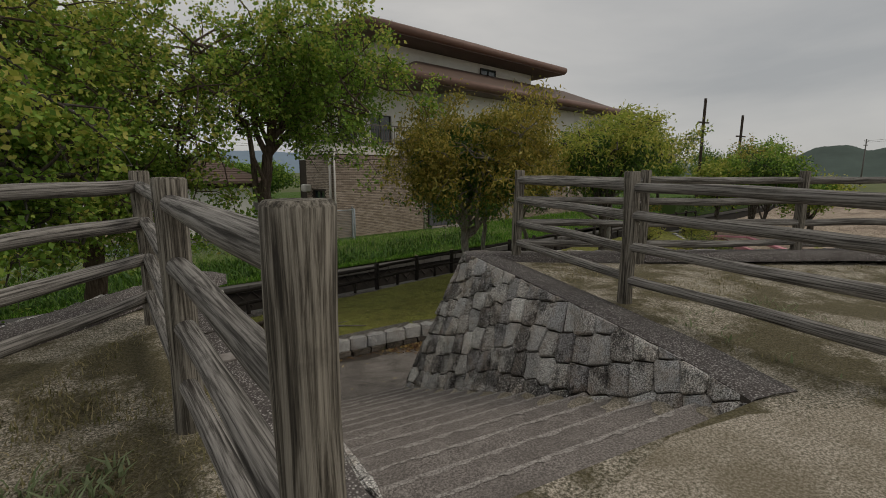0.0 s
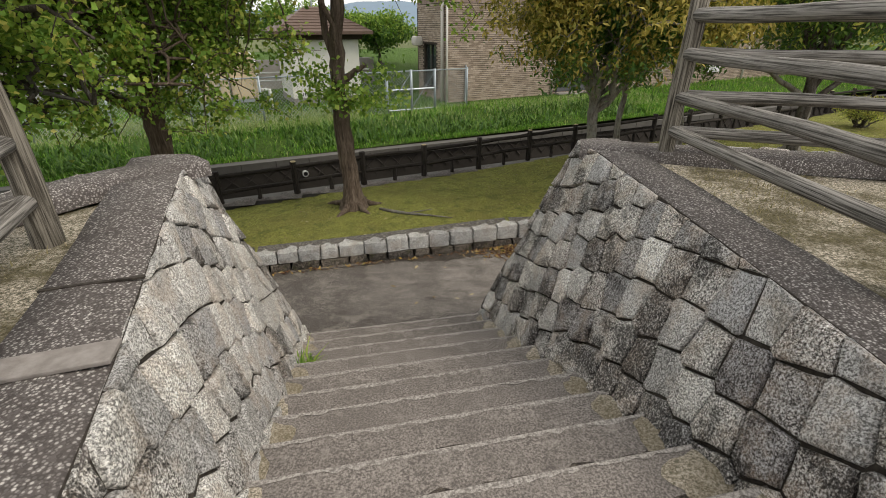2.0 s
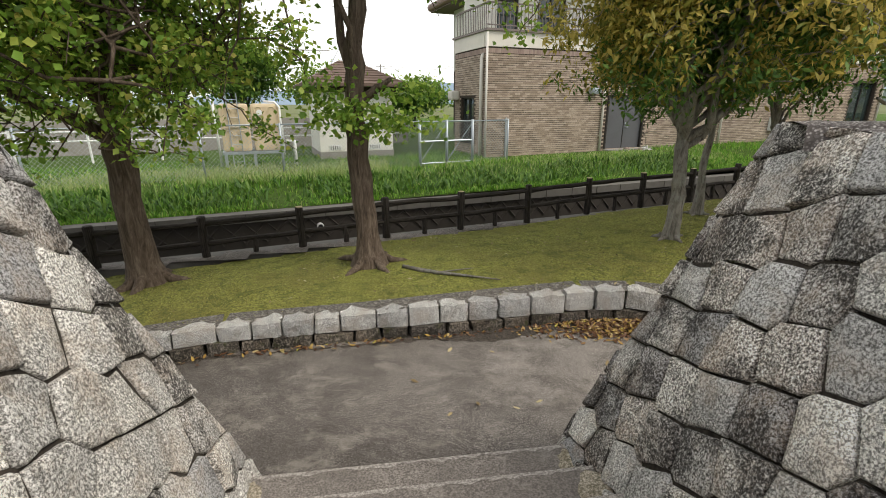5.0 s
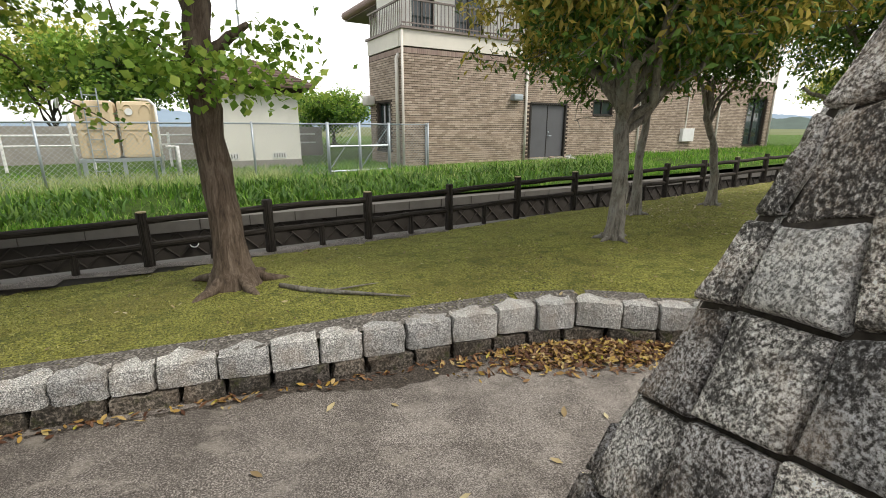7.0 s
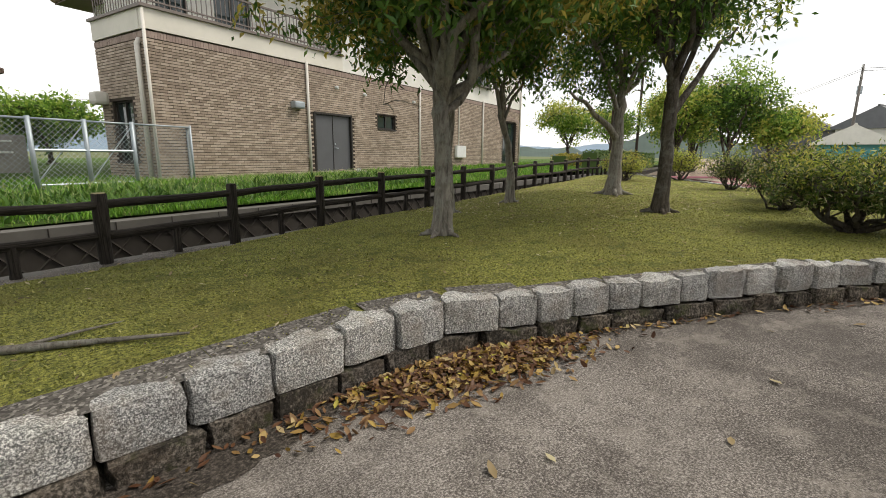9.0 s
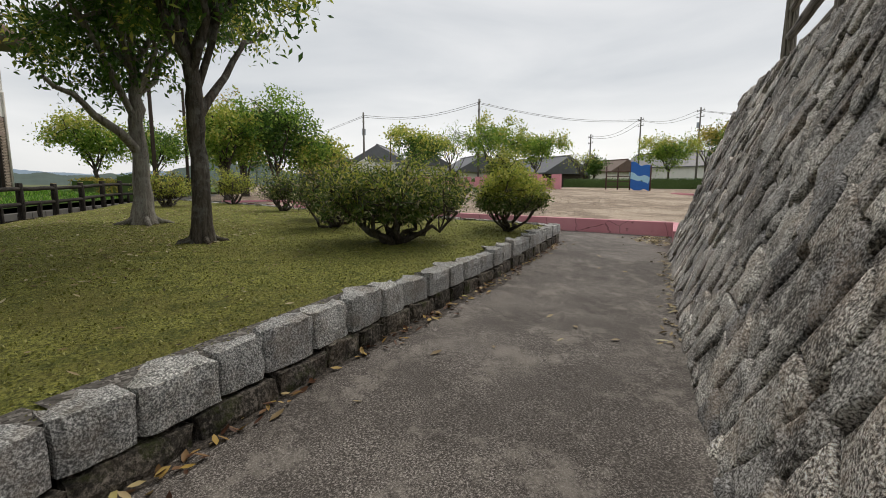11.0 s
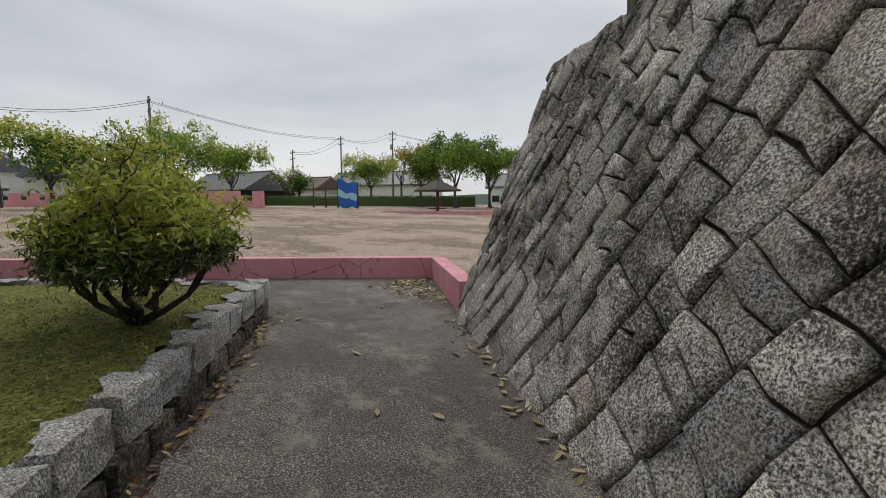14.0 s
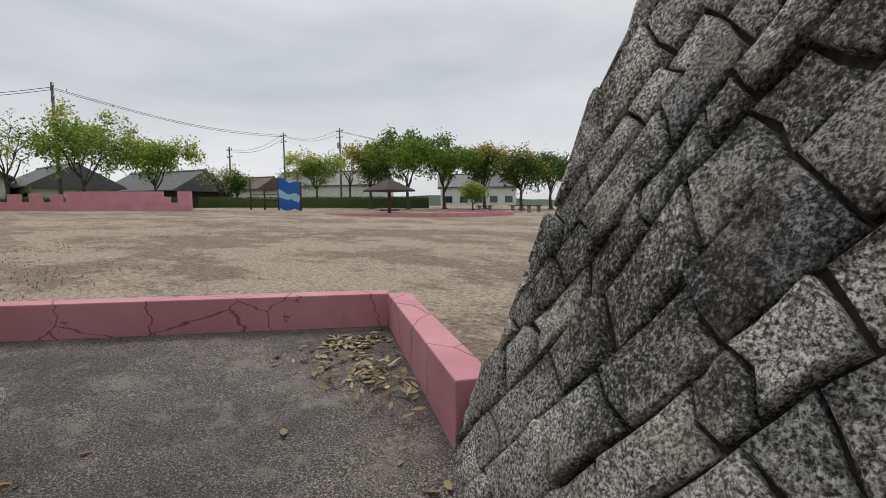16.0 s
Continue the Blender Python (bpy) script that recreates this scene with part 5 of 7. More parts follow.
shrub("yellow azalea shrub beside the lawn", 18.6, 14.6, 0.9, 0.4, 3200, 65, (LEAF_LIME, LEAF_AMBER), 0.4)
shrub("clipped lime-green shrub beside the path", 20.3, 13.3, 0.75, 0.55, 3600, 67, (LEAF_LIME, LEAF_LIME), 0.5)
shrub("dark azalea shrub below the mound", 13.2, 8.9, 0.8, 0.5, 4200, 68, (LEAF_SHRUB, LEAF_AMBER), 0.3)


# ---- the brick building across the canal ----
BD, BN = Vector((0.9703, 0.2419, 0)), Vector((-0.2419, 0.9703, 0))
BM = Matrix(((BD.x, BN.x, 0, 11.9), (BD.y, BN.y, 0, 24.35), (0, 0, 1, 0), (0, 0, 0, 1)))
S0, S1, DEPTH, Z0, ZB = -6.1, 20.5, 14.0, 0.3, 4.45
WING, MAIN = 3.1, -1.5
hall = thing("brick_hall", "two-storey hall with brown brick walls and brown hipped roofs", "building")
openings = [(0.0, 2.05, 0.62, 2.9), (3.85, 5.15, 2.5, 3.14), (17.5, 19.7, 0.85, 3.7)]


def bricks(mats, s0, s1, z0, z1, place, gaps, w, h, gap, seed):
    g, rnd = Geo(), random.Random(seed)
    z, row = z0, 0
    while z + h <= z1 + 0.01:
        s = s0 - (w / 2 if row % 2 else 0)
        while s < s1:
            a, b = max(s, s0), min(s + w - gap * 0.4, s1)
            if b - a > 0.02 and not any(a < o[1] and b > o[0] and z < o[3] and z + h > o[2] for o in gaps):
                d = 0.014 + rnd.uniform(0, 0.008)
                V = [place(a, -d, z + gap), place(b, -d, z + gap), place(b, -d, z + h), place(a, -d, z + h), place(a, 0.0, z + gap), place(b, 0.0, z + gap), place(b, 0.0, z + h), place(a, 0.0, z + h)]
                g.add(V, [(0, 1, 2, 3), (3, 2, 6, 7), (1, 0, 4, 5), (0, 3, 7, 4), (2, 1, 5, 6)])
            s += w
        z += h
        row += 1
    return g


def front(s, o, z):
    return BM @ Vector((s, o, z))


def side(s, o, z):
    return BM @ Vector((S0 + o, s, z))


side_open = [(1.15, 2.4, 1.0, 2.85)]
# backing walls with openings
def holed(place, s0, s1, z0, z1, gaps, thick=0.25):
    ss = sorted({s0, s1, *[v for o in gaps for v in o[:2]]})
    zs = sorted({z0, z1, *[v for o in gaps for v in o[2:]]})
    g = Geo()
    for a, b in zip(ss, ss[1:]):
        for c, d in zip(zs, zs[1:]):
            if any(o[0] <= (a + b) / 2 <= o[1] and o[2] <= (c + d) / 2 <= o[3] for o in gaps):
                continue
            V = [place(x, y, z) for z in (c, d) for y in (0.0, thick) for x in (a, b)]
            g.add(V, [(0, 2, 3, 1), (4, 5, 7, 6), (0, 1, 5, 4), (2, 6, 7, 3), (0, 4, 6, 2), (1, 3, 7, 5)])
    return g


wall_f = part("ground_wall", holed(front, S0, S1, Z0, ZB + 0.25, openings), BRICK_JOINT, hall, "brown brick-tiled wall")
wall_s = part("ground_wall", holed(side, 0, WING, Z0, ZB + 0.25, side_open), BRICK_JOINT, hall, "brown brick-tiled wall")
part("ground_wall", Geo().box(S1 - 0.25, 0.25, Z0, S1, DEPTH, ZB + 0.25, BM), BRICK_JOINT, hall)
part("ground_wall", Geo().box(MAIN, DEPTH - 0.25, Z0, S1, DEPTH, ZB + 0.25, BM).box(S0 + 0.25, WING - 0.25, Z0, MAIN, WING, ZB + 0.25, BM).box(MAIN, WING, Z0, MAIN + 0.25, DEPTH, ZB + 0.25, BM), BRICK_JOINT, hall)
tagged(part("brick", bricks(0, S0, S1, Z0 + 0.15, ZB, front, openings, 0.235, 0.085, 0.018, 1), BRICK, wall_f), kind="stuff")
tagged(part("brick", bricks(0, 0, WING, Z0 + 0.15, ZB, side, side_open, 0.235, 0.085, 0.018, 2), BRICK, wall_s), kind="stuff")
tagged(part("soldier_brick", bricks(0, S0, S1, ZB + 0.01, ZB + 0.2, front, [], 0.085, 0.19, 0.014, 3), BRICK_BAND, wall_f, "upright pinkish brick band"), kind="stuff")
tagged(part("soldier_brick", bricks(0, 0, WING, ZB + 0.01, ZB + 0.2, side, [], 0.085, 0.19, 0.014, 4), BRICK_BAND, wall_s, "upright pinkish brick band"), kind="stuff")
tagged(part("base_brick", bricks(0, S0, S1, Z0, Z0 + 0.3, front, openings, 0.085, 0.25, 0.014, 5), BRICK, wall_f, "upright base bricks"), kind="stuff")
# balcony parapet and upper storey
part("parapet", Geo().box(S0 - 0.03, -0.05, ZB + 0.25, 1.6, 0.2, 5.25, BM).box(S0 - 0.05, 0.2, ZB + 0.25, S0 + 0.2, WING, 5.25, BM), PLASTER, hall, "cream balcony parapet")
part("parapet_cap", Geo().box(S0 - 0.12, -0.14, 5.25, 1.6, 0.24, 5.33, BM).box(S0 - 0.12, 0.24, 5.25, S0 + 0.24, WING + 0.08, 5.33, BM), ALU, hall)
part("balcony_floor", Geo().box(S0 + 0.2, 0.2, 4.6, 1.6, 2.4, 4.75, BM), CONC, hall)
up_open = [(3.1, 5.2, 5.66, 6.9), (8.0, 10.0, 5.66, 6.9), (13.2, 15.2, 5.66, 6.9)]
part("upper_wall", holed(front, 1.6, S1, ZB + 0.25, 8.5, up_open), PLASTER_W, hall, "cream plastered upper wall")
rec_open = [(-3.3, -1.9, 4.8, 6.9), (-5.2, -4.2, 5.4, 6.6)]
part("upper_wall", holed(lambda s, o, z: front(s, o + 1.0, z), S0 + 0.4, 1.6, 4.7, 8.5, rec_open), PLASTER_W, hall, "cream plastered upper wall")
part("upper_wall", Geo().box(S0 + 0.4, 1.25, 4.7, S0 + 0.65, WING, 8.5, BM).box(S0 + 0.65, WING - 0.25, 4.7, MAIN, WING, 8.5, BM).box(MAIN, WING, 4.7, MAIN + 0.25, DEPTH, 8.5, BM).box(1.6, 0.25, 4.7, 1.85, 1.0, 8.5, BM).box(S1 - 0.25, 0.25, 4.7, S1, DEPTH, 8.5, BM).box(MAIN, DEPTH - 0.25, 4.7, S1, DEPTH, 8.5, BM), PLASTER_W, hall)
rail = part("balcony_rail", Geo().box(S0 - 0.02, -0.02, 6.2, 1.6, 0.05, 6.26, BM).box(S0 - 0.02, -0.01, 5.45, 1.6, 0.04, 5.49, BM).box(S0 - 0.02, 0.05, 6.2, S0 + 0.05, WING, 6.26, BM), ALU, hall, "bronze metal balcony railing")
k = 0
s = S0
bal = Geo().box(-0.011, -0.011, 0, 0.011, 0.011, 0.9)
bal_me = None
while s < 1.6:
    if bal_me is None:
        ob = part("baluster", bal, ALU, rail)
        bal_me = ob.data
    else:
        ob = new("baluster", bal_me)
        ob.parent = rail
    ob.matrix_basis = BM @ Matrix.Translation((s, 0.015, 5.33))
    s += 0.16
for k in range(18):
    ob = new("baluster", bal_me)
    ob.parent = rail
    ob.matrix_basis = BM @ Matrix.Translation((S0 + 0.015, 0.2 + k * 0.16, 5.33))


def window(place, s0, s1, z0, z1, parent, mullions=1, recess=0.12):
    w = part("window", Geo(), FRAME, parent)
    g = Geo()

    def bar(a, b, c, d):
        V = [place(x, y, z) for z in (c, d) for y in (recess - 0.04, recess + 0.05) for x in (a, b)]
        g.add(V, [(0, 2, 3, 1), (4, 5, 7, 6), (0, 1, 5, 4), (2, 6, 7, 3), (0, 4, 6, 2), (1, 3, 7, 5)])
    t = 0.05
    bar(s0, s1, z0, z0 + t), bar(s0, s1, z1 - t, z1), bar(s0, s0 + t, z0, z1), bar(s1 - t, s1, z0, z1)
    for k in range(mullions):
        c = s0 + (s1 - s0) * (k + 1) / (mullions + 1)
        bar(c - 0.025, c + 0.025, z0, z1)
    part("window_frame", g, FRAME, w, "dark metal frame")
    V = [place(x, recess + 0.02, z) for z in (z0, z1) for x in (s0, s1)]
    V += [place(x, recess + 0.03, z) for z in (z0, z1) for x in (s0, s1)]
    part("pane", Geo().add(V, [(0, 1, 3, 2), (5, 4, 6, 7)]), GLASS, w, "dark reflecting glass")
    V = [place(x, y, z) for z in (z0 - 0.06, z0) for y in (-0.06, recess) for x in (s0 - 0.05, s1 + 0.05)]
    part("sill", Geo().add(V, [(0, 2, 3, 1), (4, 5, 7, 6), (0, 1, 5, 4), (2, 6, 7, 3), (0, 4, 6, 2), (1, 3, 7, 5)]), FRAME, w)
    return w


window(front, 3.85, 5.15, 2.5, 3.14, hall)
window(front, 17.5, 19.7, 0.85, 3.7, hall, 1, 0.18)
g = Geo()
for k in range(10):
    a0, a1 = math.pi * k / 10, math.pi * (k + 1) / 10
    cs = 18.6
    g.box(cs + 1.25 * math.cos((a0 + a1) / 2) - 0.2, -0.05, 3.62 + 0.28 * math.sin((a0 + a1) / 2), cs + 1.25 * math.cos((a0 + a1) / 2) + 0.2, 0.0, 3.76 + 0.28 * math.sin((a0 + a1) / 2), BM)
part("window_arch", g, BRICK_BAND, hall, "shallow brick arch over the tall window")
window(side, 1.15, 2.4, 1.0, 2.85, hall)
for o in up_open:
    window(front, *o[:2], *o[2:], hall)
    part("window_box", Geo().box(o[0] - 0.05, -0.3, o[2] - 0.1, o[1] + 0.05, -0.002, o[2] - 0.02, BM), ALU, hall)
for o in rec_open:
    window(lambda s, q, z: front(s, q + 1.0, z), *o[:2], *o[2:], hall)
door = part("steel_door", Geo().box(0.03, 0.08, 0.62, 1.01, 0.14, 2.87, BM).box(1.04, 0.08, 0.62, 2.02, 0.14, 2.87, BM), STEEL_DOOR, hall, "grey double steel door")
part("door_frame", Geo().box(-0.06, -0.03, 0.6, 0.02, 0.1, 2.95, BM).box(2.03, -0.03, 0.6, 2.11, 0.1, 2.95, BM).box(-0.06, -0.03, 2.88, 2.11, 0.1, 2.96, BM).box(1.012, 0.06, 0.62, 1.038, 0.13, 2.87, BM), FRAME, door)
part("door_handle", Geo().tube([front(1.13, 0.08, 1.55), front(1.13, 0.0, 1.55), front(1.25, 0.0, 1.55)], 0.022, 8).tube([front(1.13, 0.08, 1.72), front(1.13, 0.05, 1.72)], 0.035, 10), GALV, door, "steel lever handle")
part("door_threshold", Geo().box(-0.1, -0.35, 0.2, 2.6, 0.1, 0.6, BM), CONC, hall, "concrete doorstep", bevel=0.02)
for s, z1 in ((-0.36, 4.75), (7.15, 4.75), (14.25, 4.75), (20.3, 6.0)):
    p = part("downpipe", Geo().tube([front(s, -0.075, 0.35), front(s, -0.075, z1)], 0.055, 10), PIPE, hall, "cream downpipe", smooth=True)
    for z in (1.2, 2.4, 3.6):
        part("bracket", Geo().box(s - 0.075, -0.09, z, s + 0.075, 0.0, z + 0.04, BM), PIPE, p)
part("downpipe", Geo().tube([front(S0 - 0.12, 0.25, 0.35), front(S0 - 0.12, 0.25, 4.3), front(S0 - 0.02, 0.3, 4.45)], 0.07, 10), PIPE, hall, "cream downpipe", smooth=True)
part("downpipe", Geo().tube([front(S0 - 0.05, -0.08, 0.35), front(S0 - 0.05, -0.08, 5.2)], 0.045, 10), PIPE, hall, "slim cream downpipe", smooth=True)
for s in (-0.9,):
    part("vent_hood", Geo().box(s - 0.28, -0.3, 2.98, s + 0.2, 0.0, 3.24, BM), GALV, hall, "grey metal vent hood", bevel=0.06)
part("vent_hood", Geo().box(S0 - 0.4, 2.55, 2.75, S0, 3.08, 3.15, BM), PIPE, hall, "pale metal vent hood", bevel=0.1)
for s, z in ((1.2, 4.0), (2.9, 3.9), (6.6, 3.95)):
    part("wall_lamp", Geo().tube([front(s, 0, z), front(s, -0.1, z), front(s, -0.16, z - 0.02)], [0.07, 0.07, 0.05], 10), WHITE, hall, "small white wall spotlight")
part("meter_box", Geo().box(10.8, -0.22, 1.18, 11.85, -0.02, 1.88, BM), WHITE, hall, "white electric meter box", bevel=0.02)
part("conduit", Geo().tube([front(11.2, -0.06, 1.9), front(11.2, -0.06, 4.6)], 0.035, 8), PIPE, hall)
rubble = thing("stone_heap", "small heap of broken bricks and stones at the steel door", "rubble")
rnd = random.Random(4)
for k in range(9):
    ob = part("rubble_stone", rough_block(rnd.uniform(0.2, 0.4), 0.2, rnd.uniform(0.1, 0.2), rnd), STONE_KERB if k % 3 else BRICK_BAND, rubble)
    ob.matrix_basis = BM @ pose(0.4 + rnd.uniform(0, 2.0), -0.55 + rnd.uniform(-0.12, 0.12), 0.42 + rnd.uniform(0, 0.12), rnd.uniform(-10, 10), rnd.uniform(-10, 10), rnd.uniform(0, 90))


def hip_roof(name, s0, s1, o0, o1, z, rise, inset, mat, parent):
    g = Geo()
    a = [front(s0, o0, z), front(s1, o0, z), front(s1, o1, z), front(s0, o1, z)]
    b = [front(s0 + inset, o0 + inset, z + rise), front(s1 - inset, o0 + inset, z + rise), front(s1 - inset, o1 - inset, z + rise), front(s0 + inset, o1 - inset, z + rise)]
    c = [p - Vector((0, 0, 0.3)) for p in a]
    g.add(a + b + c, [(0, 1, 5, 4), (1, 2, 6, 5), (2, 3, 7, 6), (3, 0, 4, 7), (4, 5, 6, 7), (11, 10, 9, 8), (8, 9, 1, 0), (9, 10, 2, 1), (10, 11, 3, 2), (11, 8, 0, 3)])
    r = part(name, g, mat, parent, "brown metal hipped roof")
    part("eave", Geo().tube([a[0], a[1]], 0.24, 10).tube([a[1], a[2]], 0.24, 10).tube([a[2], a[3]], 0.24, 10).tube([a[3], a[0]], 0.24, 10), EAVE, r, "rounded brown eave", smooth=True)
    return r


hip_roof("roof", S0 - 0.8, MAIN, -1.1, WING + 1.0, 8.7, 0.7, 2.0, ROOF, hall)
hip_roof("roof", MAIN - 1.2, 21.9, -1.2, DEPTH + 1.2, 8.75, 1.95, 4.2, ROOF, hall)
part("clerestory", Geo().box(-1.2, 3.4, 9.6, 13.6, DEPTH - 3, 11.5, BM), PLASTER_W, hall, "cream clerestory wall")
for s in (7.6,):
    window(lambda a, q, z: front(a, q + 3.25, z), s, s + 1.6, 10.6, 11.2, hall, 1, 0.02)
hip_roof("roof", -3.4, 15.6, 1.6, DEPTH - 1.2, 11.85, 2.0, 4.6, ROOF, hall)

# ---- pump house, tanks and mesh fence ----
shed = thing("pump_house", "small cream pump house with a brown hipped roof", "shed")
SM = BM @ Matrix.Translation((-12.35, 2.4, 0))
part("wall", Geo().box(0, 0, 0.5, 3.05, 3.0, 3.2, SM), PLASTER_W, shed, "cream rendered wall")
part("plinth", Geo().box(-0.02, -0.02, 0.3, 3.07, 3.02, 0.72, SM), CONC, shed, "grey concrete plinth")
part("eave_board", Geo().box(-0.15, -0.15, 3.05, 3.2, 3.15, 3.35, SM), DARKWOOD, shed)
g = Geo()
a = [SM @ Vector(p) for p in ((-0.55, -0.55, 3.38), (3.6, -0.55, 3.38), (3.6, 3.55, 3.38), (-0.55, 3.55, 3.38), (1.2, 1.5, 4.35), (1.9, 1.5, 4.35), (-0.55, -0.55, 3.26), (3.6, -0.55, 3.26), (3.6, 3.55, 3.26), (-0.55, 3.55, 3.26))]
g.add(a, [(0, 1, 5, 4), (1, 2, 5), (2, 3, 4, 5), (3, 0, 4), (9, 8, 7, 6), (6, 7, 1, 0), (7, 8, 2, 1), (8, 9, 3, 2), (9, 6, 0, 3)])
roof = part("roof", g, ROOF, shed, "brown slate roof")
for k in range(1, 9):
    t = k / 9
    for e0, e1, f0, f1 in ((0, 1, 4, 5), (1, 2, 5, 5)):
        part("slate_row", Geo().tube([a[e0].lerp(a[f0], t) + Vector((0, 0, 0.012)), a[e1].lerp(a[f1], t) + Vector((0, 0, 0.012))], 0.016, 4), ROOF, roof)
for s in (0.35, 2.0):
    vent = part("wall_vent", Geo().box(s, -0.03, 0.78, s + 0.5, 0.02, 0.98, SM), WHITE, shed, "white slatted vent")
    for k in range(5):
        part("slat", Geo().box(s + 0.05 + k * 0.09, -0.036, 0.81, s + 0.08 + k * 0.09, -0.028, 0.95, SM), BLACK, vent)
part("antenna", Geo().tube([SM @ Vector((1.5, 1.5, 4.3)), SM @ Vector((1.5, 1.5, 8.2))], 0.03, 6).tube([SM @ Vector((0.9, 1.5, 7.4)), SM @ Vector((2.1, 1.5, 7.4))], 0.015, 5).tube([SM @ Vector((1.1, 1.5, 6.4)), SM @ Vector((1.9, 1.5, 6.4))], 0.015, 5).tube([SM @ Vector((0.9, 1.5, 4.2)), SM @ Vector((1.5, 1.5, 5.2)), SM @ Vector((2.1, 1.5, 4.2))], 0.015, 5), GALV, shed, "thin steel antenna mast")

tank = thing("water_tank", "pair of beige panel water tanks on a steel frame", "water tank")
TM = BM @ Matrix.Translation((-15.85, 0.9, 0))
for s in (0.0, 1.02):
    b = part("tank_body", Geo().box(s, 0, 1.0, s + 0.94, 1.2, 2.62, TM), FRP, tank, "beige ribbed panel tank", bevel=0.1)
    for z in (1.25, 2.05):
        for q in (0.25, 0.68):
            part("tank_rib", Geo().tube([TM @ Vector((s + q + 0.14 * math.cos(t), -0.012, z + 0.25 + 0.22 * math.sin(t))) for t in np.linspace(0, math.pi, 9)], 0.014, 5), FRP, b)
    part("tank_seam", Geo().box(s + 0.02, -0.02, 1.8, s + 0.92, 0.0, 1.84, TM), FRP, b)
part("tank_frame", Geo().box(-0.05, -0.05, 0.9, 2.05, 1.25, 1.0, TM).box(0.0, -0.04, 0.3, 0.1, 0.06, 0.95, TM).box(0.95, -0.04, 0.3, 1.05, 0.06, 0.95, TM).box(1.9, -0.04, 0.3, 2.0, 0.06, 0.95, TM), GALV, tank, "galvanised support frame")
for r, run in ((0.035, ((1.98, -0.1, 0.7), (1.98, -0.1, 2.5), (1.85, 0.1, 2.66), (1.5, 0.3, 2.7))), (0.045, ((-0.12, 0.1, 0.5), (-0.15, 0.1, 2.7), (-0.3, 0.2, 2.85), (-0.35, 0.2, 2.4))), (0.07, ((2.1, 0.2, 1.3), (2.4, 0.2, 1.3), (2.4, 0.2, 0.4)))):
    part("tank_pipe", Geo().tube([TM @ Vector(p) for p in run], r, 8), WHITE, tank, "white pipe", smooth=True)
ladder = part("ladder", Geo().tube([TM @ Vector((0.28, -0.06, 0.5)), TM @ Vector((0.28, -0.06, 2.95))], 0.018, 6), GALV, tank, "galvanised ladder")
part("rail", Geo().tube([TM @ Vector((0.62, -0.06, 0.5)), TM @ Vector((0.62, -0.06, 2.95))], 0.018, 6), GALV, ladder)
for k in range(8):
    part("rung", Geo().tube([TM @ Vector((0.28, -0.06, 0.65 + k * 0.3)), TM @ Vector((0.62, -0.06, 0.65 + k * 0.3))], 0.012, 6), GALV, ladder)
part("hatch", Geo().tube([TM @ Vector((1.3, -0.03, 2.32)), TM @ Vector((1.3, 0.02, 2.32))], 0.1, 14), WHITE, tank, "round white gauge")


def mesh_panel(parent, a, b, z0, z1, cell=0.075):
    """Chain link between two posts: real crossing wires."""
    a, b = Vector(a), Vector(b)
    d = (b - a)
    L, H = d.length, z1 - z0
    d.normalize()
    lines = []
    n = int((L + H) / (cell * 1.414))
    for k in range(n + 1):
        u = k * cell * 1.414
        for sgn in (1, -1):
            t0, t1 = max(0.0, u - L), min(H, u)
            if t1 - t0 < 0.02:
                continue
            p0, p1 = u - t0, u - t1
            if sgn < 0:
                p0, p1 = L - p0, L - p1
            lines.append(([(a.x + d.x * p0, a.y + d.y * p0, z0 + t0), (a.x + d.x * p1, a.y + d.y * p1, z0 + t1)], [0.0042, 0.0042]))
    V, F = tube_arrays(lines, 3)
    return tagged(raw("chain_link", V, F, WIRE, parent), kind="stuff")


mf = thing("mesh_fence", "galvanised chain-link fence with a double gate", "fence")
line = [(-32.0, -2.3), (-28, -2.2), (-24, -2.0), (-20.5, -1.9), (-18.5, -1.8), (-16.3, -1.7), (-14.05, -1.6), (-11.6, -1.5), (-9.4, -1.4), (-8.35, -1.35), (-7.3, -1.3), (-5.75, -1.2)]
pts = [BM @ Vector((s, o, 0)) for s, o in line] + [BM @ Vector((-5.2, -0.05, 0))]
for i, p in enumerate(pts):
    z = 0.42
    part("post", Geo().tube([(p.x, p.y, 0.2), (p.x, p.y, 2.05)], 0.05 if i in (8, 9, 10) else 0.032, 8), GALV, mf, smooth=True)
for a, b in zip(pts, pts[1:]):
    part("rail", Geo().tube([(a.x, a.y, 2.0), (b.x, b.y, 2.0)], 0.026, 6), GALV, mf, smooth=True)
    mesh_panel(mf, a, b, 0.45, 2.0, 0.085)
for i in (8, 9):
    a, b = pts[i], pts[i + 1]
    part("gate_rail", Geo().tube([(a.x, a.y, 1.32), (b.x, b.y, 1.32)], 0.035, 6).tube([(a.x, a.y, 0.55), (b.x, b.y, 0.55)], 0.025, 6).tube([(a.x, a.y, 0.6), (b.x, b.y, 1.95)], 0.014, 5), GALV, mf, "gate crossbars")

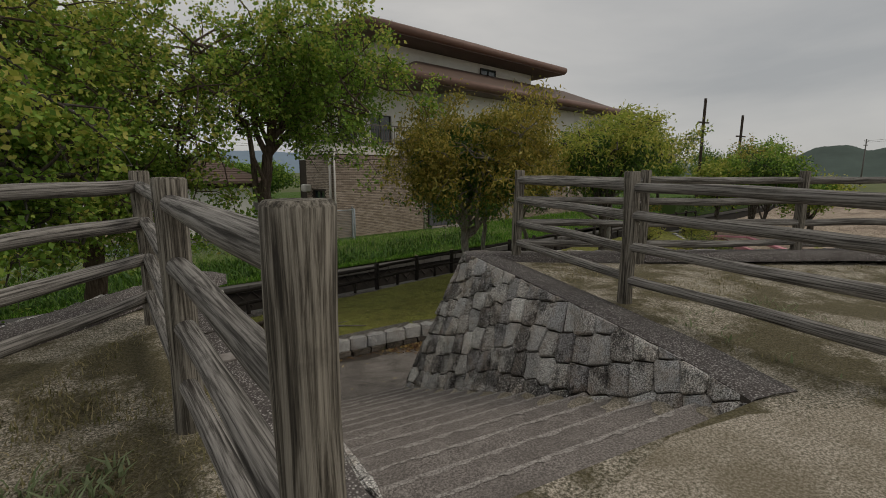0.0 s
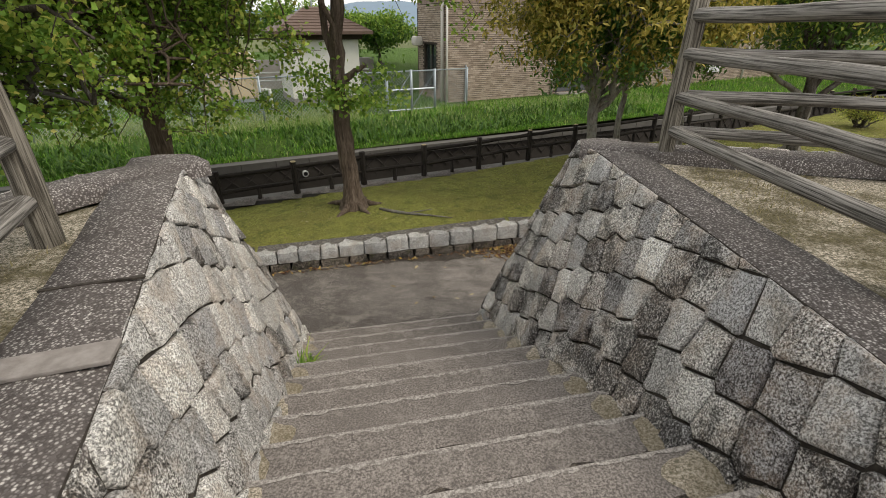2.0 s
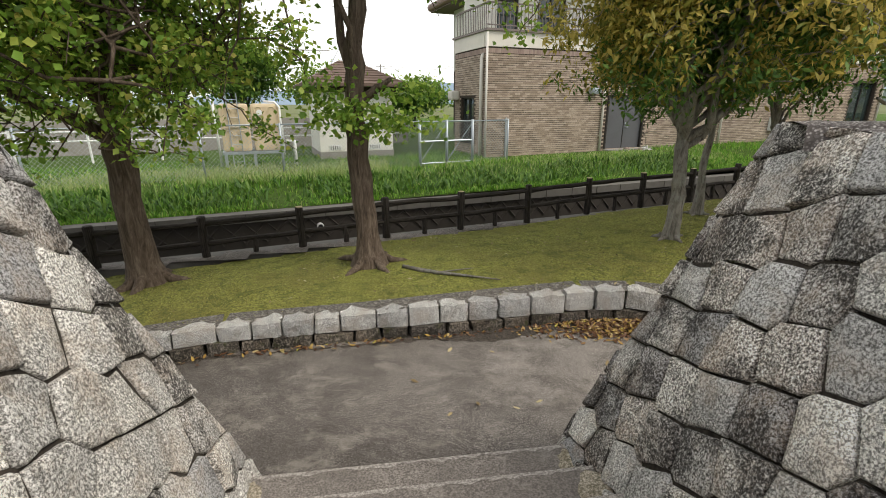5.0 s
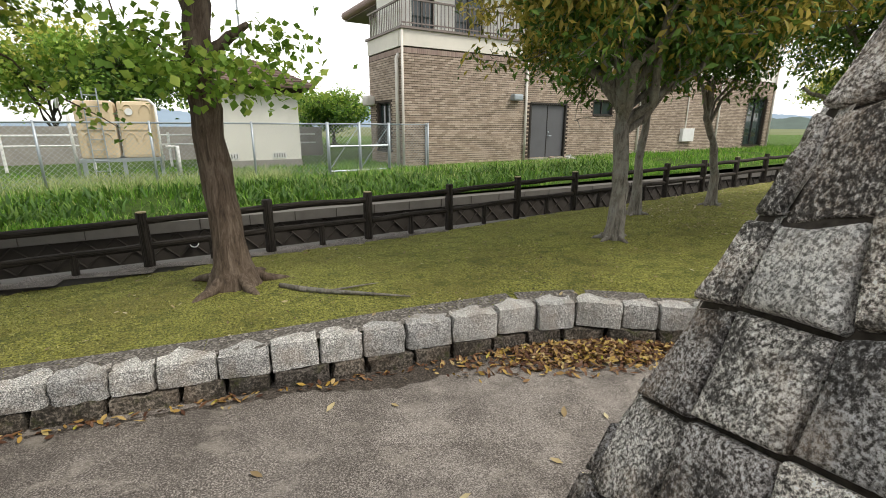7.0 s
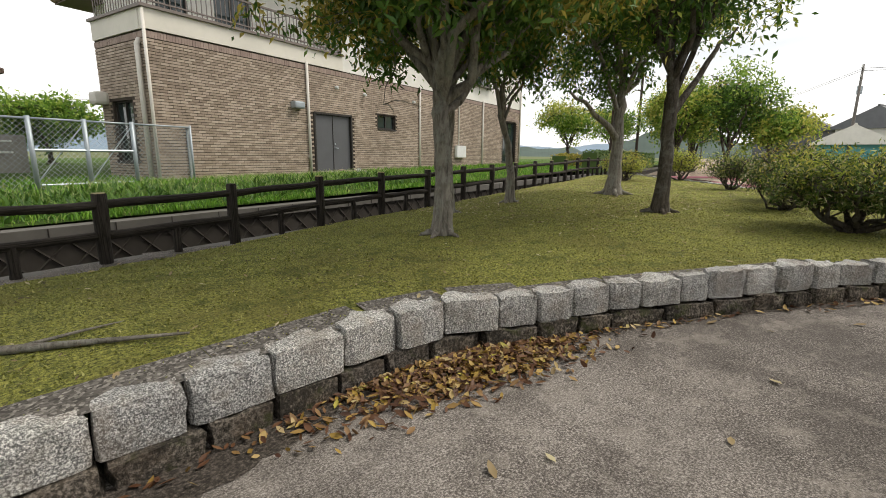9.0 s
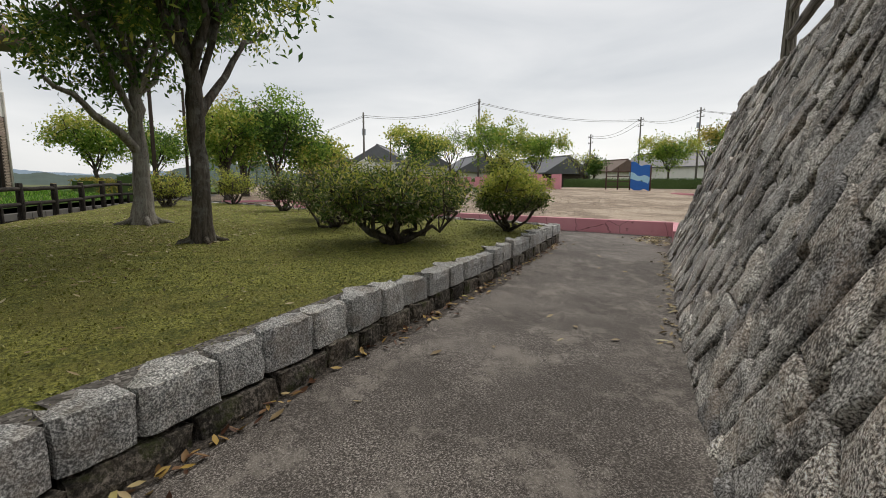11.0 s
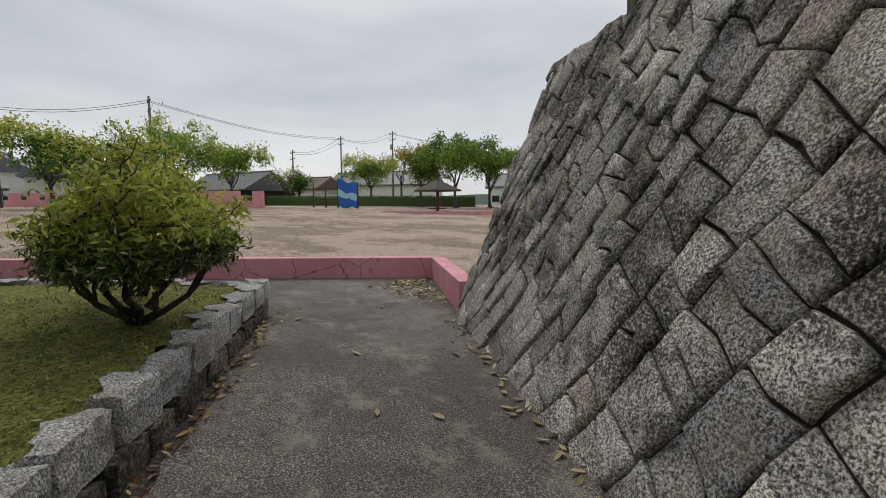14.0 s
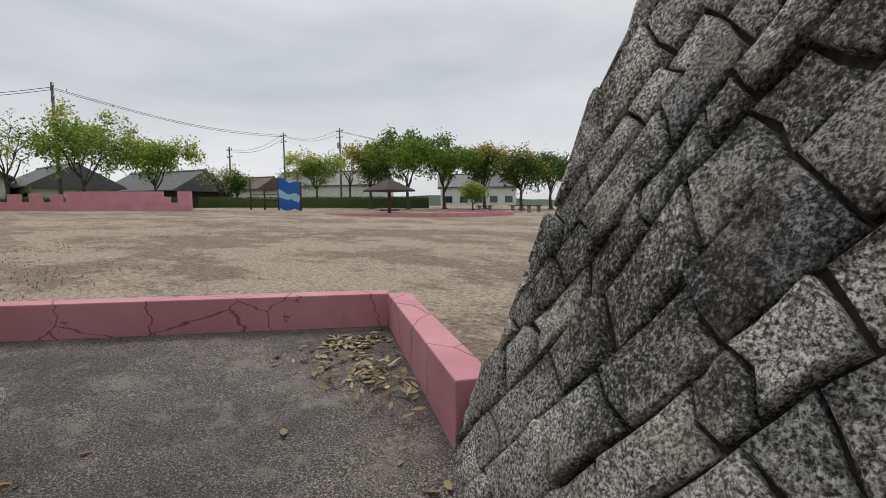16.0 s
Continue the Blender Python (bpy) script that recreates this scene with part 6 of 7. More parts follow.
# ---- rail embankment and fields behind the tanks ----
bank = thing("concrete_bank", "low weathered concrete retaining wall behind the tanks", "retaining wall", kind="structure")
part("bank_wall", Geo().box(-45, 9.0, 0.2, -6.5, 9.4, 1.9, BM), CONC, bank)
rf = thing("white_rail_fence", "low white pipe fence in front of the bank", "fence")
for k in range(14):
    s = -40 + k * 2.4
    p = BM @ Vector((s, 5.0, 0))
    part("post", Geo().tube([(p.x, p.y, 0.4), (p.x, p.y, 1.7)], 0.05, 6), WHITE, rf)
a, b = BM @ Vector((-41, 5, 1.25)), BM @ Vector((-8, 5, 1.25))
part("rail", Geo().tube([a, b], 0.035, 6).tube([a + Vector((0, 0, 0.35)), b + Vector((0, 0, 0.35))], 0.035, 6), WHITE, rf)

# ---- grass ----
def blades(name, label, n, seed, place, h, mat, w=0.008, lean=0.35):
    rng = np.random.default_rng(seed)
    C = place(rng, n)
    n = len(C)
    a = rng.uniform(0, 2 * np.pi, n)
    H = (h * rng.uniform(0.4, 1.25, n))
    dx, dy = np.cos(a), np.sin(a)
    ln = rng.uniform(0.05, lean, n) * H
    wv = (w * rng.uniform(0.6, 1.4, n))
    b0 = C + np.stack([-dy * wv, dx * wv, 0 * wv], 1)
    b1 = C - np.stack([-dy * wv, dx * wv, 0 * wv], 1)
    md = C + np.stack([dx * ln * 0.4, dy * ln * 0.4, H * 0.6], 1)
    m0, m1 = md + np.stack([-dy * wv, dx * wv, 0 * wv], 1) * 0.7, md - np.stack([-dy * wv, dx * wv, 0 * wv], 1) * 0.7
    tp = C + np.stack([dx * ln * 1.6, dy * ln * 1.6, H * 0.95], 1)
    V = np.stack([b0, b1, m1, m0, tp], 1).reshape(-1, 3)
    k = np.arange(n)[:, None] * 5
    F = np.concatenate([k + np.array([[0, 1, 2]]), k + np.array([[0, 2, 3]]), k + np.array([[3, 2, 4]])], 1).reshape(-1, 3)
    return tagged(raw(name, V, F, mat), label, "grass", "", "stuff")


def on_verge(c0, c1, x0, x1):
    def f(rng, n):
        x = rng.uniform(x0, x1, n)
        c = c0 + (c1 - c0) * rng.random(n) ** 1.25
        keep = (np.sin(x * 1.7) + np.sin(x * 0.63 + c * 1.3) + rng.normal(size=n) * 0.8) > -0.7
        x, c = x[keep], c[keep]
        y = 12.85 + 0.24 * x + c / 0.9724
        z = np.array([verge_z(u, v) for u, v in zip(x, y)]) - 0.02
        return np.stack([x, y, z], 1)
    return f


blades("tall_grass", "lush bright green grass along the canal", 60000, 71, on_verge(3.05, 7.4, -12, 17), 0.16, GRASS, 0.011, 0.9)
blades("leafy_weeds", "dark leafy weeds among the verge grass", 9000, 80, on_verge(3.4, 5.6, -12, 14), 0.3, LEAF_DEEP, 0.03, 0.9)
blades("tall_grass", "lush green grass near the hall", 16000, 72, on_verge(3.3, 10.5, 14, 34), 0.2, GRASS, 0.014, 0.6)
blades("tall_grass", "green grass before the tanks", 22000, 73, on_verge(5.5, 12, -24, 6), 0.16, GRASS, 0.015, 0.6)


blades("seeding_grass", "pale seeding grass heads on the verge before the tanks", 12000, 81, on_verge(5.6, 8.6, -9, 2), 0.3, leafmat("grass_seeding", [(0.0, (0.2, 0.3, 0.09)), (0.6, (0.36, 0.44, 0.17)), (1.0, (0.55, 0.55, 0.3))], 0.35), 0.007, 0.7)
blades("seeding_grass", "pale seeding grass heads on the verge before the hall", 7000, 82, on_verge(4.6, 7.2, 2, 16), 0.24, bpy.data.materials["grass_seeding"], 0.007, 0.7)


def on_mound(x0, x1, y0, y1, fn=None):
    def f(rng, n):
        x, y = rng.uniform(x0, x1, n), rng.uniform(y0, y1, n)
        d = np.sin(x * 2.1 + y) + np.sin(y * 2.7 - x * 1.3) + np.sin(x * 5.3) * 0.6 + rng.normal(size=n) * 0.7
        keep = d > 0.5
        if fn is not None:
            keep &= fn(x, y)
        x, y = x[keep], y[keep]
        return np.stack([x, y, np.where(y > 3, TOP + 0.03, TOP - 0.005)], 1)
    return f


blades("dry_grass", "short dry grass on the mound inside the log fence", 26000, 74, on_mound(-3.2, 0.1, 0.6, 5.0, lambda x, y: (y - 1.6 * x < 5.6)), 0.05, GRASS_DRY, 0.004, 0.9)
blades("dry_grass", "short dry grass on the mound behind the coping", 34000, 75, on_mound(3.7, 9.0, -1.0, 5.6, lambda x, y: (y < 5.6 - 0.52 * (x - 4.4)) & (x > 3.75 + 0.12 * (y - 2))), 0.05, GRASS_DRY, 0.004, 0.9)
blades("grey_weeds", "grey-green weeds on the mound", 2600, 76, on_mound(3.9, 5.6, 0.2, 2.8), 0.09, GRASS_GREY, 0.008, 0.9)
blades("grey_weeds", "grey-green weeds by the log fence", 900, 77, on_mound(-1.1, -0.4, 1.2, 2.6), 0.09, GRASS_GREY, 0.009, 0.9)


def on_field(rng, n):
    x, y = rng.uniform(14, 52, n), rng.uniform(-34, 20, n)
    d = np.sin(x * 0.31 + y * 0.22) + np.sin(y * 0.53 - x * 0.17 + 1) + 0.7 * np.sin(x * 1.3 + y * 0.8) + rng.normal(size=n) * 0.6
    a = (x - PINK_B.x) * PINK_D.y - (y - PINK_B.y) * PINK_D.x
    keep = (d > 0.35) & (a > 0.4)
    x, y = x[keep], y[keep]
    return np.stack([x, y, 0.2 + 0.021 * np.clip(x - 14, 0, 46)], 1)


blades("dry_grass", "withered brown grass in patches on the sandy field", 130000, 86, on_field, 0.04, leafmat("grass_withered", [(0.0, (0.06, 0.042, 0.026)), (0.6, (0.15, 0.105, 0.065)), (0.92, (0.26, 0.2, 0.13)), (1.0, (0.12, 0.16, 0.05))], 0.15), 0.006, 1.4)


def on_lawn(x0, x1, y0, y1, keepf):
    def f(rng, n):
        x, y = rng.uniform(x0, x1, n), rng.uniform(y0, y1, n)
        ok = np.array([inside(LAWN, u, v) and beyond(u, v) < -0.2 and keepf(u, v) for u, v in zip(x, y)])
        x, y = x[ok], y[ok]
        return np.stack([x, y, [lawn_z(u, v) for u, v in zip(x, y)]], 1)
    return f


blades("moss_tufts", "short mossy tufts of the lawn", 90000, 78, on_lawn(-4, 14, 4.6, 15, lambda u, v: True), 0.018, leafmat("moss_tuft", [(0.0, (0.13, 0.135, 0.022)), (0.6, (0.24, 0.25, 0.06)), (1.0, (0.4, 0.38, 0.13))], 0.2), 0.006, 1.2)
blades("step_weed", "tuft of green weeds at the foot of the steps", 260, 79, lambda rng, n: np.stack([0.78 + rng.normal(size=n) * 0.06, 5.7 + rng.normal(size=n) * 0.12, np.full(n, 0.43)], 1), 0.16, LEAF_FRESH, 0.012, 0.9)


def scatter(name, label, C, size, mat, seed, flat=0.25):
    rng = np.random.default_rng(seed)
    n = len(C)
    a = rng.uniform(0, 2 * np.pi, n)
    ax = np.stack([np.cos(a), np.sin(a), rng.normal(size=n) * flat], 1)
    ax /= np.linalg.norm(ax, axis=1)[:, None]
    up = np.stack([rng.normal(size=n) * flat, rng.normal(size=n) * flat, np.ones(n)], 1)
    s = np.cross(ax, up)
    s /= np.linalg.norm(s, axis=1)[:, None]
    L = (size * rng.uniform(0.6, 1.2, n))[:, None]
    lift = np.array([0, 0, 1.0]) * L
    p = [C - ax * L * 0.5 + lift * 0.08, C - ax * L * 0.12 - s * L * 0.2 + lift * 0.12, C + ax * L * 0.25 - s * L * 0.15 + lift * 0.1, C + ax * L * 0.5 + lift * 0.12, C + ax * L * 0.25 + s * L * 0.15 + lift * 0.1, C - ax * L * 0.12 + s * L * 0.2 + lift * 0.12, C + lift * 0.02]
    V = np.stack(p, 1).reshape(-1, 3)
    k = np.arange(n)[:, None] * 7
    F = np.concatenate([k + np.array([[i, (i + 1) % 6, 6]]) for i in range(6)], 1).reshape(-1, 3)
    return tagged(raw(name, V, F, mat), label, "fallen leaves", "", "stuff")


rng = np.random.default_rng(90)
def gutter(n, s0, s1, spread, lift=0.0):
    out = []
    for _ in range(n):
        p, d = along(KERB, rng.uniform(s0, s1))
        off = 0.04 + abs(rng.normal()) * spread
        x, y = p.x + d.y * off, p.y - d.x * off
        out.append((x, y, path_z(x, y) + 0.006 + rng.uniform(0, lift)))
    return np.array(out)


KL = length(KERB)
def pile(n, cx, cy, ax, ay, rot, hgt):
    out = []
    for _ in range(n):
        u, v = rng.normal() * 0.42, rng.normal() * 0.42
        r2 = u * u + v * v
        x = cx + u * ax * math.cos(rot) - v * ay * math.sin(rot)
        y = cy + u * ax * math.sin(rot) + v * ay * math.cos(rot)
        if kerb_gap(x, y) < 0.03 or y > 9.5:
            continue
        out.append((x, y, path_z(x, y) + 0.008 + rng.random() * hgt * math.exp(-r2 * 2)))
    return np.array(out)


scatter("leaf_pile", "drift of brown and yellow fallen leaves in the kerb's corner", pile(2600, 4.85, 9.1, 1.25, 0.42, -0.18, 0.07), 0.078, FALLEN, 91, 0.45)
scatter("gutter_leaves", "brown fallen leaves along the kerb", gutter(650, 5, KL, 0.08, 0.02), 0.075, FALLEN, 92, 0.3)
W = []
for _ in range(90):
    k = rng.uniform(0, 1)
    p, d = along([(q[0], q[1]) for q in F_FOOT], 5.2 + k * 4.9)
    off = 0.03 + abs(rng.normal()) * 0.07
    W.append((p.x - d.y * off, p.y + d.x * off, path_z(p.x, p.y) + 0.008))
scatter("wall_leaves", "pale yellow leaves along the foot of the stone wall", np.array(W), 0.08, LITTER, 93, 0.25)
P = []
for _ in range(120):
    x, y = rng.uniform(1, 14), rng.uniform(2.5, 9)
    if kerb_gap(x, y) < 2.6 and not inside(LAWN, x, y) and y > 7.3 - 0.55 * (x - 2.6):
        P.append((x, y, path_z(x, y) + 0.006))
scatter("path_leaves", "single pale leaves strewn on the path", np.array(P), 0.095, LITTER, 94, 0.2)
P = np.array([(13.3 + rng.normal() * 0.35, 2.65 + rng.normal() * 0.2, 0.06) for _ in range(140)] + [(13.95 + rng.normal() * 0.12, 2.3 + rng.normal() * 0.2, 0.06) for _ in range(110)])
P = np.array([p for p in P if (Vector((p[0], p[1])) - PINK_B).cross(PINK_D) < -0.03 and (Vector((p[0], p[1])) - PINK_A).cross((PINK_B - PINK_A).normalized()) < -0.04])
scatter("corner_leaves", "dry leaves gathered against the pink wall", P, 0.09, LITTER, 95, 0.3)
P = on_lawn(0, 20, 5, 17, lambda u, v: True)(np.random.default_rng(96), 900)
scatter("lawn_leaves", "pale fallen leaves on the lawn", P + np.array([0, 0, 0.012]), 0.07, LITTER, 97, 0.2)
P = on_lawn(-4, 13.5, 4.6, 15, lambda u, v: math.sin(u * 1.9 + v) + math.sin(v * 2.3 - u * 0.7) > -0.2)(np.random.default_rng(196), 5200)
scatter("moss_litter", "tiny brown twigs and bud scales strewn over the moss", P + np.array([0, 0, 0.01]), 0.035, leafmat("brown_litter", [(0.0, (0.035, 0.024, 0.014)), (0.6, (0.1, 0.07, 0.035)), (1.0, (0.25, 0.19, 0.1))], 0.1), 197, 0.3)
P = on_lawn(8.5, 19, 10, 17, lambda u, v: True)(np.random.default_rng(98), 2600)
scatter("lawn_leaves", "many pale leaves under the trees", P + np.array([0, 0, 0.012]), 0.07, LITTER, 99, 0.2)

branch = thing("fallen_branch", "crooked fallen branch lying on the moss", "branch")
pb = [Vector((1.95, 11.15, 0)), Vector((2.2, 10.9, 0)), Vector((2.45, 10.72, 0)), Vector((2.9, 10.45, 0)), Vector((3.3, 10.2, 0))]
pb = [Vector((p.x, p.y, lawn_z(p.x, p.y) + 0.025)) for p in pb]
part("stem", Geo().tube(pb, [0.03, 0.035, 0.03, 0.018, 0.008], 8), BARK_GREY, branch, smooth=True)
part("twig", Geo().tube([pb[2], pb[2] + Vector((0.35, 0.02, 0.02)), pb[2] + Vector((0.6, 0.12, 0.0))], [0.014, 0.01, 0.004], 6), BARK_GREY, branch, smooth=True)


# ---- the park and the town beyond ----
def at(bearing, dist):
    """A place at a bearing in degrees from +y, seen from the path's corner."""
    a = radians(bearing)
    return 10.8 + dist * math.sin(a), 4.5 + dist * math.cos(a)


def castle_block(b0, b1, d0, d1, z0, h, teeth=0):
    a, b = Vector(at(b0, d0)), Vector(at(b1, d1))
    d = (b - a).normalized()
    L = (b - a).length
    m = Matrix.Translation((*a, 0)) @ Matrix.Rotation(math.atan2(d.y, d.x), 4, "Z")
    part("wall_segment", Geo().box(0, -0.15, z0 - 0.1, L, 0.15, z0 + h, m), PINK_FAR, castle, bevel=0.02)
    for k in range(teeth):
        x = L * (k + 0.25) / teeth
        part("merlon", Geo().box(x, -0.14, z0 + h - 0.02, x + L / teeth * 0.6, 0.14, z0 + h + 0.55, m), PINK_FAR, castle, bevel=0.02)


castle = thing("castle_wall", "pink play-castle wall with battlements and a stepped end", "play wall")
castle_block(96.6, 104.6, 44, 41.4, 0.7, 1.75)
castle_block(84, 96.6, 49, 44, 0.7, 1.0, 9)
castle_block(104.6, 105.2, 41.4, 41.2, 0.7, 1.35)
castle_block(105.2, 106.0, 41.2, 41.0, 0.7, 0.9)
castle_block(106.0, 107.2, 41.0, 40.5, 0.7, 1.75)

ring_c = Vector(at(133, 33))
ringob = thing("pink_ring", "low round pink kerb of a play area", "play kerb")
for k in range(30):
    a0, a1 = 2 * math.pi * k / 30, 2 * math.pi * (k + 1) / 30
    p, q = ring_c + Vector((math.cos(a0), math.sin(a0))) * 6.5, ring_c + Vector((math.cos(a1), math.sin(a1))) * 6.5
    d = (q - p).normalized()
    part("kerb_piece", Geo().box(0, -0.15, 0.45, (q - p).length, 0.15, 0.78, Matrix.Translation((*p, 0)) @ Matrix.Rotation(math.atan2(d.y, d.x), 4, "Z")), PINK_FAR, ringob)

play = thing("climbing_frame", "playground climbing frame with a blue wavy panel", "climbing frame")
x0, y0 = at(113.2, 43)
x1, y1 = at(116.2, 41.5)
x2, y2 = at(118.7, 40)
for x, y, h in ((x0, y0, 2.5), (x1, y1, 2.9), (x2, y2, 2.5), ((x0 + x1) / 2, (y0 + y1) / 2, 2.4)):
    part("post", Geo().tube([(x, y, 0.6), (x, y, 0.75 + h)], 0.075, 8), BROWN_STEEL, play, smooth=True)
for h in (0.5, 1.0, 1.5, 2.0):
    part("rung", Geo().tube([(x0, y0, 0.75 + h), (x1, y1, 0.75 + h)], 0.04, 6), BROWN_STEEL, play)
def wavy(z0, z1, mat, ph, off):
    g = Geo()
    n = 14
    for k in range(n + 1):
        t = k / n
        x, y = x1 + (x2 - x1) * t, y1 + (y2 - y1) * t
        w = 0.12 * math.sin(t * 9 + ph)
        slope = -0.5 * t
        for dx, z in ((0, z0 + w), (0, z1 + w), (0.05, z1 + w), (0.05, z0 + w)):
            g.v.append((x + dx + off, y + dx + off, z + slope * (1 if z > 2 else 0.2)))
    for k in range(n):
        for j in range(4):
            a, b = k * 4 + j, k * 4 + (j + 1) % 4
            g.f.append((a, a + 4, b + 4, b))
    part("panel", g, mat, play, "blue wavy panel" if mat is BLUE else "pale blue stripe")
wavy(2.55, 3.6, BLUE, 0, 0)
wavy(1.95, 2.6, LIGHTBLUE, 0.6, 0.02)
wavy(1.0, 2.0, BLUE, 1.2, 0)

gaz = thing("garden_shelter", "small wooden shelter with a dark pyramid roof and bench", "gazebo")
gx, gy = at(129.2, 34)
part("post", Geo().tube([(gx, gy, 0.5), (gx, gy, 2.6)], 0.12, 8), REDWOOD, gaz)
r = 1.35
g = Geo().add([(gx - r, gy - r, 2.35), (gx + r, gy - r, 2.35), (gx + r, gy + r, 2.35), (gx - r, gy + r, 2.35), (gx, gy, 3.2), (gx - r, gy - r, 2.25), (gx + r, gy - r, 2.25), (gx + r, gy + r, 2.25), (gx - r, gy + r, 2.25)], [(0, 1, 4), (1, 2, 4), (2, 3, 4), (3, 0, 4), (8, 7, 6, 5), (5, 6, 1, 0), (6, 7, 2, 1), (7, 8, 3, 2), (8, 5, 0, 3)])
part("roof", g, DARKWOOD, gaz, "dark tiled pyramid roof")
part("finial", Geo().tube([(gx, gy, 3.15), (gx, gy, 3.4)], [0.1, 0.03], 8), DARKWOOD, gaz)
part("bench", Geo().tube([(gx, gy, 0.85), (gx, gy, 0.95)], 0.75, 16), REDWOOD, gaz)
for b, d in ((141, 40), (145, 41), (147, 38)):
    bx, by = at(b, d)
    bench = thing("park_bench", "dark wooden park bench", "bench")
    part("seat", Geo().box(bx - 0.2, by - 0.9, 1.1, bx + 0.2, by + 0.9, 1.18), DARKWOOD, bench)
    for q in (-0.7, 0.7):
        part("leg", Geo().box(bx - 0.15, by + q - 0.05, 0.6, bx + 0.15, by + q + 0.05, 1.1), CONC, bench)


def hedge(label, p, q, h, w, n, seed, mat=LEAF_HEDGE, z=0.9):
    rng = np.random.default_rng(seed)
    p, q = np.array(p), np.array(q)
    hd = thing("hedge", label, "hedge")
    d = (q - p) / np.linalg.norm(q - p)
    nr = np.array([-d[1], d[0]])
    m = Matrix(((d[0], nr[0], 0, p[0]), (d[1], nr[1], 0, p[1]), (0, 0, 1, 0), (0, 0, 0, 1)))
    L = np.linalg.norm(q - p)
    part("core", Geo().box(0, -w * 0.42, z - 0.3, L, w * 0.42, z + h * 0.93, m), LEAF_HEDGE, hd)
    t, s = rng.uniform(0, L, n), rng.uniform(-1, 1, n)
    f = rng.random(n)
    zz = np.where(f < 0.45, h, rng.uniform(0, h, n))
    ss = np.where(f < 0.45, s * w / 2, np.sign(s) * w / 2)
    C = np.stack([p[0] + d[0] * t + nr[0] * ss, p[1] + d[1] * t + nr[1] * ss, z + zz + rng.normal(size=n) * 0.04], 1)
    V, F = leaf_arrays(C, 0.16, rng, 0.0, 0.6)
    tagged(raw("foliage", V, F, mat, hd), kind="stuff")


hedge("long clipped green hedge behind the playground", at(108, 54), at(134, 52), 1.25, 1.2, 5000, 101)
hedge("long clipped green hedge along the park", at(78, 62), at(107, 56), 1.3, 1.2, 4000, 102)
hedge("clipped green hedge beyond the hall", (33, 24), (60, 31), 1.2, 1.2, 4000, 103, z=0.5)
hedge("dark red hedge beside the hall", (33, 26.5), (38, 28), 0.9, 1.2, 1200, 104, LEAF_AMBER, 0.5)


def park_tree(label, bearing, dist, h, r, leaves, seed, leaf, second=None, rt=0.18, size=0.22, z=None, clear=0.3, limbs=8, twigs=6):
    x, y = at(bearing, dist)
    far = z is None
    z = field_z(x, y) if far else z
    r, leaves, size = (r * 1.2, int(leaves * 1.7), size * 1.2) if far else (r * 1.1, int(leaves * 1.3), size)
    label = label if len(label.split()) > 3 else label + " beside the park field"
    tree(label, [(x, y, z), (x + 0.1, y, z + h * clear * 0.6), (x, y + 0.1, z + h * clear)], rt, ((x, y, z + h * 0.64), (r, r, h * 0.36)), limbs, twigs, leaves, leaf, BARK_DARK, seed, size, 0.6, second=second, wide=0.6)


park_tree("leafy park tree with layered light green crown", 98, 49, 8.5, 4.3, 4200, 111, LEAF_FRESH, (LEAF_LIME, 0.5))
park_tree("park tree with fresh green crown", 104.0, 50, 7.0, 3.6, 3600, 112, LEAF_FRESH, (LEAF_LIME, 0.5))
park_tree("nearly bare park tree", 110.2, 60, 5.5, 2.6, 250, 113, LEAF_LIME)
park_tree("bare tree with fine twigs", 92.5, 55, 8.0, 4.0, 500, 114, LEAF_FRESH, clear=0.35)
park_tree("rounded light green park tree", 120.6, 58, 7.0, 3.4, 4000, 115, LEAF_FRESH, (LEAF_LIME, 0.7))
park_tree("bare wintry tree", 124.5, 62, 9.0, 2.6, 200, 116, LEAF_FRESH)
park_tree("amber-tinged evergreen tree", 127.0, 48, 7.0, 2.8, 4200, 117, LEAF_DEEP, (LEAF_AMBER, 0.9))
park_tree("broad green park tree", 131.5, 45, 8.0, 4.0, 5200, 118, LEAF_FRESH, (LEAF_DEEP, 0.4), clear=0.32)
park_tree("green park tree", 136.0, 48, 7.2, 3.3, 4600, 119, LEAF_FRESH, (LEAF_DEEP, 0.5))
park_tree("amber evergreen park tree", 141.0, 50, 7.4, 3.2, 4600, 120, LEAF_DEEP, (LEAF_AMBER, 0.8))
park_tree("dark evergreen park tree", 145.5, 47, 6.5, 3.0, 4200, 121, LEAF_DEEP, (LEAF_AMBER, 0.4))
park_tree("pine-like park tree", 149.0, 50, 6.6, 2.4, 2600, 122, LEAF_DEEP)
park_tree("clipped round evergreen", 139.6, 42, 2.6, 1.1, 2200, 123, LEAF_FRESH, (LEAF_LIME, 0.5), rt=0.08, clear=0.2, size=0.14)
park_tree("small dark conifer", 111.8, 63, 4.5, 1.5, 1800, 124, LEAF_DEEP)
park_tree("broad evergreen park tree", 87.0, 40, 6.0, 3.2, 4200, 125, LEAF_DEEP, (LEAF_LIME, 0.6))
park_tree("light green tree by the lawn", 66.0, 19, 3.6, 1.7, 4500, 126, LEAF_FRESH, (LEAF_LIME, 0.9), z=0.4, size=0.16)
